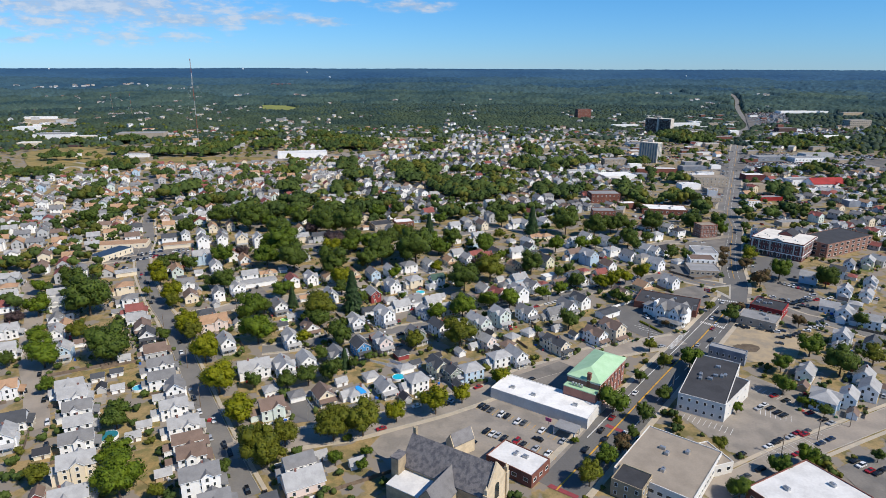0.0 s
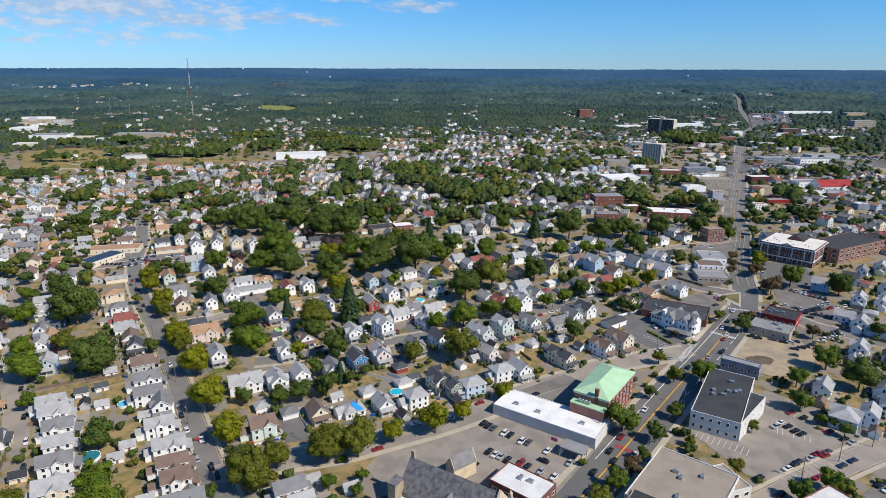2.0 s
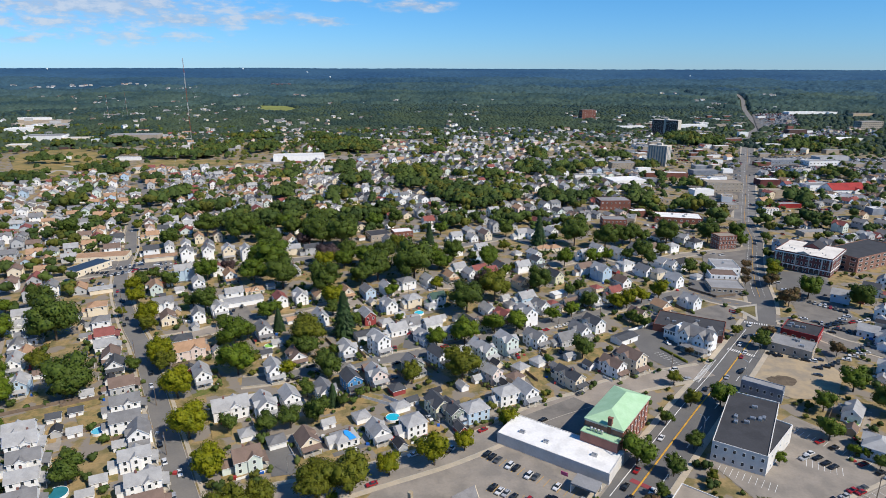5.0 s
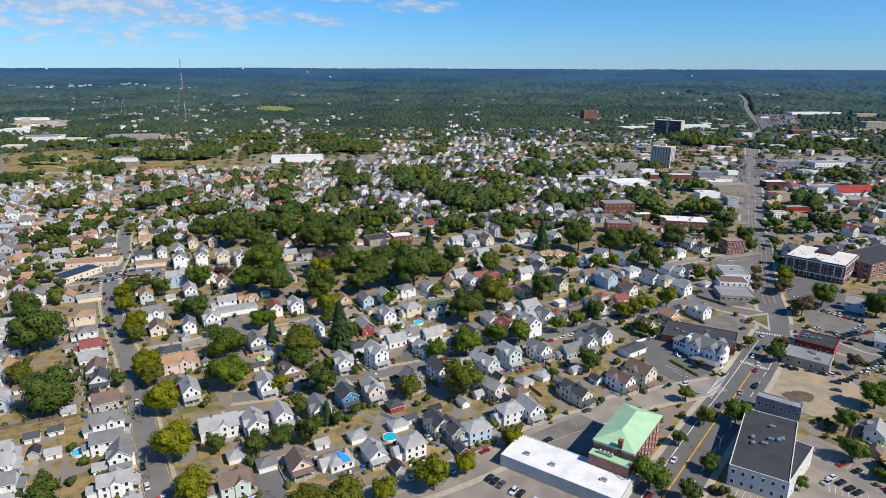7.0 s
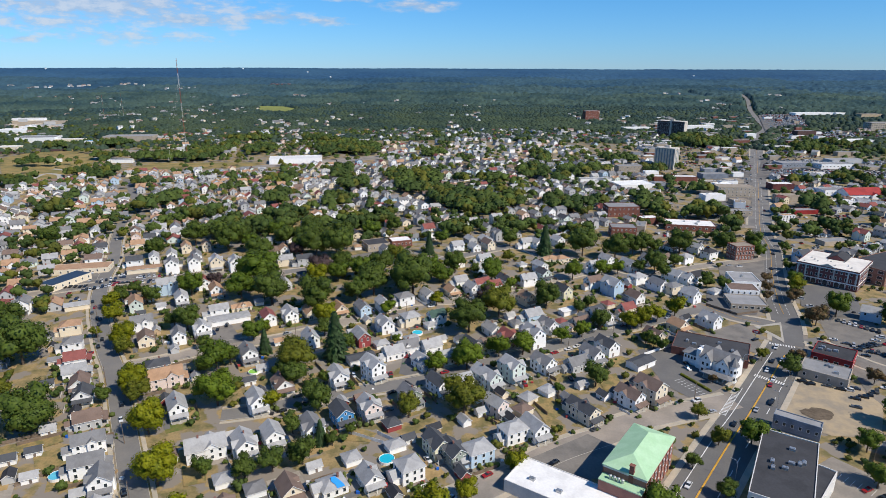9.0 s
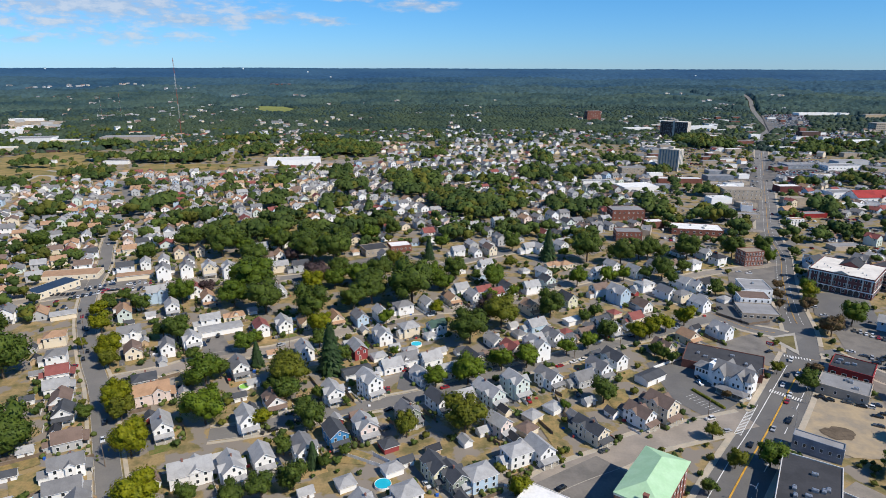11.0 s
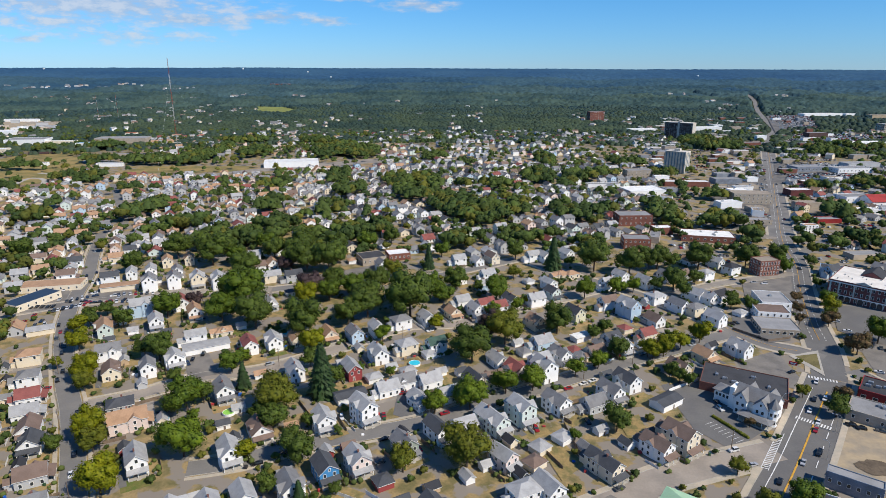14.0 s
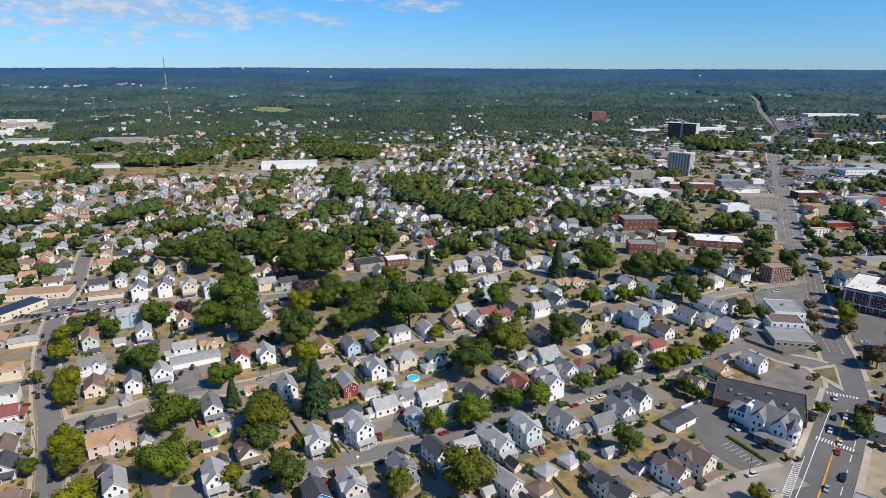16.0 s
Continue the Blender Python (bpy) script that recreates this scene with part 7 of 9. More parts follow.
tree(-211.9, 458.6, 4.8, 6.0, "d")
tree(-213.5, 441.9, 5.9, 7.1, "d")
tree(-214.9, 432.9, 5.7, 6.9, "Y")
tree(-129.2, 471.7, 14.0, 16.7, "g")
tree(-146.5, 530.2, 10.1, 12.1, "d")
tree(-113.3, 440.8, 11.0, 13.1, "d")
tree(-82.0, 430.2, 11.3, 13.5, "d")
tree(-91.3, 477.8, 7.8, 9.4, "Y")
tree(-90.5, 490.7, 9.2, 11.0, "P")
tree(-121.5, 544.3, 6.2, 7.5, "P")
tree(-77.3, 486.6, 7.3, 8.7, "g")
tree(-88.4, 544.8, 12.4, 14.9, "d")
tree(-106.0, 547.4, 11.7, 14.0, "d")
tree(-117.4, 570.0, 10.9, 13.1, "d")
tree(-57.9, 446.1, 8.5, 10.2, "d")
tree(-48.2, 458.3, 11.5, 13.8, "d")
tree(-84.0, 567.2, 5.2, 6.4, "g")
tree(-38.9, 533.1, 7.3, 8.7, "o")
tree(-21.6, 459.6, 14.2, 17.0, "d")
tree(-13.0, 556.5, 6.0, 7.2, "C")
tree(-3.5, 487.1, 6.6, 7.9, "g")
tree(-72.3, 409.1, 7.1, 8.5, "Y")
tree(-35.3, 424.1, 4.9, 6.1, "G")
tree(-5.0, 440.3, 4.5, 5.7, "Y")
tree(-30.7, 468.4, 4.9, 6.1, "g")
tree(-3.1, 585.7, 6.3, 7.6, "g")
tree(-106.0, 394.6, 4.5, 5.7, "G")
tree(-69.5, 392.3, 5.1, 6.3, "d")
tree(14.8, 398.3, 10.2, 12.3, "d")
tree(34.6, 421.1, 10.3, 12.4, "o")
tree(27.2, 431.2, 7.5, 9.0, "P")
tree(66.4, 435.9, 8.9, 10.7, "d")
tree(35.2, 493.1, 8.1, 9.7, "g")
tree(50.8, 531.6, 5.6, 6.8, "o")
tree(46.9, 471.2, 4.2, 5.4, "G")
tree(30.1, 458.4, 5.4, 6.6, "G")
tree(94.9, 493.3, 7.4, 8.8, "G")
tree(114.5, 551.3, 11.7, 14.1, "d")
tree(83.5, 554.6, 8.5, 10.1, "C")
tree(139.5, 543.5, 10.3, 12.4, "d")
tree(157.7, 555.9, 8.5, 10.2, "d")
tree(57.2, 580.2, 8.0, 9.6, "d")
tree(118.5, 501.2, 6.0, 7.2, "G")
tree(131.4, 505.4, 5.7, 6.9, "G")
tree(93.5, 402.5, 6.3, 7.6, "d")
tree(110.8, 406.9, 5.3, 6.5, "Y")
tree(0.9, 485.4, 5.8, 7.0, "g")
tree(98.6, 563.6, 4.3, 5.5, "g")
tree(94.1, 436.0, 4.8, 6.0, "d")
tree(85.7, 427.2, 4.4, 5.6, "d")
tree(55.3, 482.1, 3.6, 4.8, "Y")
tree(23.3, 505.3, 3.8, 5.0, "d")
tree(165.1, 557.0, 9.3, 11.2, "d")
tree(175.6, 557.0, 6.8, 8.2, "d")
tree(197.1, 557.1, 10.6, 12.7, "d")
tree(160.8, 509.3, 8.4, 10.1, "d")
tree(181.0, 522.4, 5.5, 6.7, "d")
tree(162.9, 496.7, 5.2, 6.4, "d")
tree(149.2, 508.8, 5.4, 6.6, "d")
tree(146.0, 424.9, 6.8, 8.1, "Y")
tree(131.8, 416.0, 5.4, 6.6, "Y")
tree(119.5, 407.1, 6.4, 7.7, "Y")
tree(112.7, 403.7, 4.6, 5.8, "Y")
tree(186.8, 476.4, 5.7, 6.9, "d")
tree(196.8, 472.0, 4.9, 6.1, "d")
tree(236.0, 562.2, 9.4, 11.3, "d")
tree(266.1, 574.2, 7.9, 9.5, "d")
tree(260.0, 551.0, 6.3, 7.5, "g")
tree(289.7, 567.0, 4.3, 5.5, "d")
tree(265.5, 516.9, 3.9, 5.1, "d")
tree(234.3, 487.0, 4.0, 5.2, "R")
tree(225.0, 468.8, 3.8, 5.0, "R")
tree(217.5, 451.3, 3.6, 4.8, "R")
tree(253.6, 484.7, 5.0, 6.2, "g")
tree(247.6, 471.2, 5.6, 6.8, "Y")
tree(233.2, 448.0, 5.2, 6.4, "R")
tree(226.7, 410.5, 6.5, 7.8, "R")

for x, y, r, z, kind in ((-600, 905, 9.5, 9.5, "d"), (-566, 906, 8, 8.5, "o"), (-557, 900, 6, 7, "o"), (-150, 545, 9, 11, "d"), (-165, 562, 8, 9.5, "g"), (-138, 575, 9, 11, "d"), (-120, 556, 8, 10, "d"), (-106, 574, 8.5, 10, "o"), (-178, 584, 8, 10, "d"), (-90, 590, 9, 11, "d"), (-152, 600, 8, 10, "g"), (-120, 604, 9, 11, "d"),
                         (-66, 604, 8, 10, "g"), (-48, 622, 8, 10, "d"), (-128, 528, 7.5, 9, "d"), (-30, 486, 8.5, 10, "d"), (-62, 492, 8.5, 10.5, "g"), (-48, 500, 9, 11, "d"), (-78, 506, 8, 9.5, "d"), (-95, 497, 8, 9.5, "d"), (-10, 500, 8, 9.5, "g"), (8, 508, 8.5, 10, "d")):
    if free(x, y, 1.0):
        tree(x, y, r, z, kind)

# ---- cars ----
car(18.0, 249.0, 53, "k")
car(19.9, 247.1, 53, "k")
car(22.1, 245.2, 53, "g")
car(26.4, 241.4, 53, "w", 1)
car(28.8, 240.1, 53, "k")
car(33.1, 235.5, 53, "w", 1)
car(35.7, 234.7, 53, "g")
car(18.9, 228.5, 53, "k")
car(21.2, 226.4, 53, "w")
car(23.5, 225.2, 53, "s")
car(25.9, 223.1, 53, "k")
car(31.1, 221.1, 53, "r", 1)
car(33.2, 218.7, 53, "k")
car(38.2, 216.0, 53, "s")
car(42.8, 229.0, 53, "w")
car(50.3, 221.2, 53, "s")
car(42.7, 212.6, 53, "w")
car(75.5, 238.9, 53, "r")
car(68.3, 229.2, 53, "k")
car(68.1, 222.5, 53, "k")
car(58.4, 215.4, 53, "k")
car(53.9, 204.3, 53, "k")
car(77.5, 226.7, 53, "w")
car(86.2, 252.4, 53, "w")
car(92.4, 260.7, 53, "w")
car(128.1, 301.9, 53, "k")
car(153.3, 320.0, 53, "k")
car(161.6, 336.6, 53, "r")
car(167.8, 352.1, 53, "w")
car(175.7, 362.3, 53, "k")
car(186.3, 379.0, 53, "w", 1)
car(121.9, 293.2, 53, "k")
car(40.1, 222.4, -37, "k", 1)
car(1.0, 250.9, -37, "k")
car(3.1, 253.4, -37, "w")
car(12.3, 221.0, -37, "k")
car(148.9, 250.3, 25, "w")
car(145.1, 247.3, 25, "s", 1)
car(150.6, 247.4, 25, "k")
car(151.9, 244.0, 25, "k")
car(153.5, 241.7, 25, "k")
car(134.6, 218.1, 25, "w")
car(138.6, 220.5, 25, "k")
car(141.1, 222.5, 25, "k")
car(147.2, 224.6, 25, "s")
car(151.9, 227.9, 25, "r")
car(154.4, 226.7, 25, "r")
car(156.8, 229.2, 25, "g")
car(157.9, 258.5, 25, "r")
car(161.3, 254.4, 25, "k")
car(166.3, 243.6, 25, "r")
car(169.4, 238.1, 25, "k")
car(171.0, 235.4, 25, "s")
car(157.3, 220.2, 25, "b")
car(163.5, 223.4, 25, "b")
car(123.7, 202.9, 25, "k", 1)
car(137.5, 210.1, 25, "b")
car(143.3, 212.8, 25, "r")
car(116.0, 198.7, 25, "g")
car(120.8, 212.6, 25, "k")
car(163.8, 208.4, 25, "k")
car(164.6, 205.5, 25, "w", 1)
car(166.0, 202.4, 25, "r")
car(167.7, 200.7, 25, "k")
car(172.0, 203.1, 25, "k")
car(179.5, 340.9, -30, "k")
car(182.4, 338.4, -30, "k")
car(189.7, 336.0, -30, "g")
car(194.1, 332.8, -30, "k")
car(197.4, 332.0, -30, "w", 1)
car(201.6, 333.7, -30, "b")
car(200.4, 325.7, -30, "k", 1)
car(195.6, 324.1, -30, "k")
car(191.2, 316.5, -30, "g")
car(216.5, 333.8, -30, "w")
car(222.9, 337.9, -30, "w")
car(228.5, 340.5, -30, "w")
car(232.8, 343.0, -30, "w")
car(230.3, 376.4, -30, "k")
car(235.6, 380.5, -30, "k")
car(239.8, 382.6, -30, "k")
car(244.0, 384.7, -30, "k")
car(230.2, 369.4, -30, "k")
car(235.4, 373.4, -30, "k")
car(248.8, 388.9, -30, "w")
car(254.4, 393.3, -30, "w", 1)
car(225.0, 389.8, -30, "w")
car(229.1, 384.6, -30, "g")
car(242.4, 455.3, -30, "w", 1)
car(240.9, 441.5, -30, "w")
car(-100.9, 236.1, 118, "w")
car(-89.8, 217.7, 118, "k", 1)
car(-85.7, 212.3, 118, "k", 1)
car(-71.7, 189.7, 118, "k", 1)
car(-64.4, 187.6, 118, "k")
car(-142.6, 302.7, 118, "w")
car(-243.9, 335.2, 118, "s")
car(-203.9, 277.3, 118, "k")
car(-186.2, 252.8, 118, "k")
car(-172.8, 233.9, 118, "w", 1)
car(-162.5, 216.5, 118, "k", 1)
car(-148.8, 315.5, 118, "k")
car(-212.6, 414.3, 118, "k")
car(-226.4, 433.1, 118, "r")
car(-215.3, 415.8, 118, "k")
car(-208.7, 405.5, 118, "k")
car(-195.7, 385.1, 118, "k")
car(-165.3, 346.0, 118, "k")
car(-267.8, 533.3, 118, "k")
car(-255.0, 518.4, 118, "w", 1)
car(-264.3, 540.7, 118, "k")
car(-249.1, 481.2, 118, "k")
car(-278.8, 572.4, 118, "w")
car(-295.9, 594.3, 118, "s")
car(-299.2, 618.6, 118, "k")
car(-193.1, 367.4, 25, "r")
car(-241.9, 497.1, 25, "w")
car(-238.3, 492.1, 25, "b", 1)
car(-226.1, 492.3, 25, "w", 1)
car(-240.7, 482.3, 25, "k")
car(-236.7, 480.5, 25, "r")
car(-232.9, 479.6, 25, "k")
car(-229.8, 480.6, 25, "k")
car(-224.0, 482.6, 25, "r")
car(-73.2, 310.4, 25, "k")
car(-45.9, 317.6, 25, "k", 1)
car(-24.7, 327.6, 25, "k")
car(-24.9, 312.0, 25, "g")
car(60.9, 371.0, 25, "r")
car(69.3, 375.7, 25, "w")
car(74.6, 378.8, 25, "w")
car(85.7, 384.3, 25, "w", 1)
car(0.7, 347.9, 25, "r")
car(-46.9, 421.7, 25, "k")
car(-27.8, 418.6, 25, "w")
car(-32.4, 424.7, 25, "g")
car(-8.5, 438.0, 25, "w")
car(109.2, 409.0, 25, "k")
car(119.7, 415.5, 25, "k")
car(127.3, 418.3, 25, "r")
car(140.5, 421.1, 25, "s")
car(179.7, 389.4, 25, "k")
car(179.7, 341.3, 25, "k")
car(182.3, 338.6, 25, "k")
car(-268.2, 470.7, 100, "k")
car(-265.3, 471.7, 100, "k")
car(-261.8, 471.8, 100, "k")
car(-258.2, 471.8, 100, "k")
car(-255.3, 472.8, 100, "k")
car(-271.3, 482.8, 100, "k")
car(-273.6, 493.5, 100, "w", 1)
car(-272.0, 499.7, 100, "r")
car(-262.6, 489.7, 100, "b")
car(-266.4, 502.9, 100, "w")
car(-258.7, 484.9, 100, "s")
car(-257.4, 447.2, 100, "r")
car(-247.6, 448.9, 100, "b")
car(-258.0, 457.8, 100, "r")
car(40.4, 335.9, 100, "r", 1)
car(64.1, 341.7, 100, "k")
car(-49.1, 381.8, 100, "r")
car(-18.8, 366.5, 100, "k")
car(-16.8, 359.9, 100, "k")
car(-26.7, 345.8, 100, "r")
car(-45.4, 343.9, 100, "w", 1)
car(-14.7, 376.0, 100, "k", 1)
car(127.5, 353.4, 100, "w", 1)
car(128.7, 358.8, 100, "k")
car(105.4, 358.0, 100, "k")
car(179.6, 452.5, 100, "k")
car(175.9, 450.8, 100, "k")
car(-134.5, 399.3, 100, "k")
car(-131.2, 405.4, 100, "k", 1)
car(-221.3, 490.4, 100, "s")
car(-215.0, 485.6, 100, "k")
car(166.3, 342.7, 53, "w")
car(181.0, 362.7, 53, "w", 1)
car(154.6, 321.2, 53, "k")
car(143.6, 313.8, 53, "s")
car(277.1, 559.3, 80, "k")
car(350.7, 721.1, 80, "r", 1)
car(412.7, 847.5, 80, "k")
car(489.2, 1010.1, 80, "w")
car(558.2, 1151.9, 80, "k")
car(373.7, 779.9, 80, "s")
car(445.0, 921.0, 80, "k")
car(236.5, 478.9, 80, "k")
car(255.2, 519.3, 80, "k")

for x, y, n, dx, dy in ((-252.0, 463.5, 9, 1.9, 1.6), (-252.0, 482.0, 5, 2.4, 1.9), (-222.0, 481.0, 6, 3.6, 0.6), (-224.0, 495.0, 7, 3.7, 0.5), (-258.0, 440.0, 4, 5.2, 1.2)):
    for i in range(n):
        car(x + dx * i, y + dy * i, 115 if n != 9 else 105, "kwwsrgkbw"[(i * 5 + n) % 9], i % 2)
for x, y, n, dx, dy, deg in ((233.6, 344.7, 8, -4.7, -2.81, 60.0), (262.5, 365.9, 7, -5.61, -3.53, 60.0), (263.0, 387.5, 7, -5.83, -1.84, 20.0), (253.2, 475.4, 5, -4.54, -10.87, 10.0), (245.0, 417.9, 8, 1.92, -2.48, 60.0), (229.6, 384.2, 8, 1.95, -2.29, 60.0), (213.2, 532.6, 4, 6.35, -2.88, 0.0)):
    for i in range(n):
        if not any((Vector((x + dx * i, y + dy * i)) - c).length < 2.4 for c in STANDING):
            car(x + dx * i, y + dy * i, deg, "kgwsbkrwg"[(i * 4 + n) % 9], (i + n) % 2, 0.12)
# cars along the kerbs
CAR_RNG = random.Random(77)
for name, line, half in WAYS:
    if name not in ("left", "farleft", "c1", "c2", "c3", "n1", "broad", "side_street", "r1"):
        continue
    across = sides(line)
    last = {-1: -9, 1: -9}
    for i in range(2, len(line) - 2):
        p, d = line[i], line[i + 1] - line[i]
        for k in (-1, 1):
            q = p + across[i] * k * (half - 1.15)
            if i - last[k] < 2 or CAR_RNG.random() > 0.075 or not 170 < p.y < 480 or abs(p.x) > 0.8 * p.y:
                continue
            if any(o != name and any((q - w).length < h + 3 for w in pts) for o, pts, h in WAYS) or any((q - c).length < 5.2 for c in STANDING):
                continue
            last[k] = i
            car(q.x, q.y, math.degrees(math.atan2(d.y, d.x)) + CAR_RNG.choice((0, 180)), CAR_RNG.choice("kkkwwssgggrb"), CAR_RNG.randrange(2), 0.12)

# ---- small things ----
utility_pole(-196.5, 382.7, 118)
utility_pole(-165.4, 333.2, 118)
utility_pole(-213.1, 412.1, 118)
utility_pole(-132.3, 285.4, 118)
utility_pole(-111.3, 248.1, 118)
utility_pole(-130.6, 359.6, 28)
utility_pole(-86.4, 392.6, 28)
utility_pole(-31.9, 342.8, 25)
utility_pole(19.3, 363.1, 25)
utility_pole(70.6, 381.2, 25)
utility_pole(100.1, 398.2, 25)
utility_pole(157.6, 223.0, 30)
utility_pole(136.6, 212.0, 30)
utility_pole(177.9, 233.2, 30)
utility_pole(116.1, 407.5, 25)
utility_pole(117.9, 320.8, 50)
utility_pole(-23.5, 421.6, 25)
utility_pole(76.1, 478.2, 25)
street_lamp(169.7, 335.7, 150)
street_lamp(154.5, 316.3, 150)
street_lamp(170.9, 335.2, 150)
street_lamp(111.9, 264.9, 150)
street_lamp(86.8, 235.3, 150)
street_lamp(-59.5, 236.7, 0)
street_lamp(155.5, 353.8, 0)
street_lamp(219.8, 447.0, 150)
pool(-146.9, 263.5, 3.1, "round blue above-ground swimming pool", (0.12, 0.5, 0.68))
pool(-22.2, 275.0, 3.2, "round turquoise above-ground swimming pool", (0.02, 0.45, 0.6))
pool(-97.0, 346.9, 2.8, "round above-ground pool with bright green water", (0.25, 0.55, 0.08))
pool(-140.8, 223.4, 4.1, "round pool under a teal cover", (0.03, 0.2, 0.26))
pool(-92.7, 431.6, 2.2, "small round turquoise pool", (0.1, 0.55, 0.6))
pool(-15.5, 395.7, 3.1, "round turquoise above-ground backyard pool", (0.05, 0.55, 0.7))
pool(180.5, 272.3, 2.6, "round pool with green water", (0.2, 0.4, 0.08))
pool(-124.4, 340.7, 3.1, "round pool under a dark blue cover", (0.02, 0.12, 0.3))
fence(-198.5, 275.3, -165.9, 292.8)
fence(-175.7, 283.3, -159.9, 292.8)
fence(-67.7, 357.3, -59.7, 344.5)
fence(32.7, 345.7, 39.2, 332.1, white=True)
fence(49.1, 350.2, 56.7, 340.0)
fence(53.2, 340.0, 55.9, 315.0)
fence(26.4, 317.9, 29.6, 308.4)
fence(109.5, 369.1, 128.7, 381.0, white=True)
fence(-28.1, 293.7, -15.6, 284.3, white=True)
fence(-40.1, 293.6, -24.5, 286.1, white=True)
fence(-19.0, 451.1, -11.8, 439.6, white=True)
fence(-142.5, 353.2, -134.4, 359.6)
fence(-45.8, 186.8, -18.1, 201.5)
fence(41.8, 319.8, 47.2, 308.6)
fence(-163.5, 377.8, -171.7, 406.3)
fence(-159.4, 257.9, -138.3, 277.5)
fence(173.2, 443.2, 186.0, 426.1)
fence(186.0, 426.1, 201.1, 430.5)
hedge(121.5, 347.4, 129.7, 330.4)
water_tower(-2378, 3827, 14)
water_tower(-1353, 4289, 14)
water_tower(-901, 4179, 12)
water_tower(-674, 3749, 16)
water_tower(1468, 3835, 10)
water_tower(-1387, 2953, 16)
shop_sign(179.4, 389.2, -35)
tarpaulin(-40.7, 257.5, 30)

# ---- open land and groves further off ----
GROVES = []


def grove(x, y, rx, ry):
    GROVES.append((x, y, rx, ry))


grove(-575, 848, 42, 13)
grove(-640, 1010, 30, 10)
grove(-560, 1085, 40, 12)
grove(-558, 888, 7, 6)
grove(-570, 1000, 11, 6)
grove(-650, 1052, 21, 6)
grove(-553, 1043, 9, 8)
grove(-488, 841, 9, 6)
grove(-322, 734, 20, 37)
grove(-257, 677, 24, 22)
grove(-504, 931, 38, 24)
grove(-414, 696, 16, 15)
grove(-435, 758, 8, 13)
grove(-474, 1086, 49, 28)
grove(-419, 1119, 28, 55)
grove(-399, 854, 10, 14)
grove(-339, 1191, 30, 47)
grove(-418, 1188, 20, 92)
grove(-208, 1233, 36, 88)
grove(-151, 1197, 30, 59)
grove(-147, 940, 11, 52)
grove(-120, 843, 20, 34)
grove(-124, 739, 13, 28)
grove(-196, 764, 15, 30)
grove(-221, 877, 18, 26)
grove(-168, 648, 23, 34)
grove(-111, 622, 24, 24)
grove(-81, 650, 18, 20)
grove(-155, 679, 16, 22)
grove(-35, 863, 28, 70)
grove(-68, 921, 15, 33)
grove(-63, 670, 13, 21)
grove(-20, 1131, 23, 21)
grove(6, 768, 25, 41)
grove(35, 729, 26, 46)
grove(66, 756, 24, 40)
grove(64, 884, 18, 21)
grove(28, 883, 14, 9)
grove(15, 624, 19, 20)
grove(64, 625, 15, 11)
grove(130, 947, 23, 52)
grove(163, 1105, 14, 53)
grove(157, 887, 14, 21)
grove(185, 949, 23, 25)
grove(128, 731, 15, 27)
grove(148, 719, 14, 26)
grove(178, 745, 9, 8)
grove(128, 609, 14, 16)
grove(229, 973, 16, 20)
grove(287, 1079, 27, 27)
grove(227, 733, 15, 46)
grove(309, 975, 16, 20)
grove(524, 1343, 51, 85)
grove(275, 699, 25, 20)
grove(322, 821, 17, 12)
grove(298, 890, 9, 15)
grove(279, 638, 10, 11)
grove(472, 876, 11, 20)
grove(412, 725, 14, 22)
grove(687, 1223, 31, 50)
grove(802, 1308, 33, 59)
grove(370, 631, 10, 11)
grove(337, 613, 7, 6)
grove(308, 621, 10, 6)
grove(560, 897, 22, 30)
grove(-198, 620, 19, 24)
grove(-215, 603, 14, 10)
grove(-646, 1260, 31, 29)
grove(-734, 1216, 20, 26)
grove(-666, 1349, 22, 35)
grove(-266, 1363, 34, 36)
grove(-413, 1358, 45, 36)
OPEN_LAND = [[(-665.4, 826.0), (-526.4, 881.8), (-550.7, 1037.5), (-480.0, 965.0), (-290.0, 990.0), (-90.0, 1060.0), (-110.1, 1184.2), (-330.6, 1131.1), (-461.0, 1127.3), (-706.1, 1509.0), (-1254.5, 1488.5)], [(1300.0, 1960.0), (860.0, 1990.0), (640.0, 1360.0), (1000.0, 1370.0)], [(440.0, 925.0), (720.0, 925.0), (820.0, 1110.0), (540.0, 1120.0)]]
CLEARED = [[(1707.7, 2209.4), (1241.5, 2315.3), (1475.1, 3154.3), (1059.6, 2305.9), (733.7, 1562.7), (614.7, 1662.4), (487.0, 1391.6), (801.5, 1075.0)], [(-1569.6, 1842.9), (-1105.7, 1863.7), (-906.1, 1563.0), (-690.6, 1452.7), (-598.8, 1291.9), (-846.2, 1029.3)]]
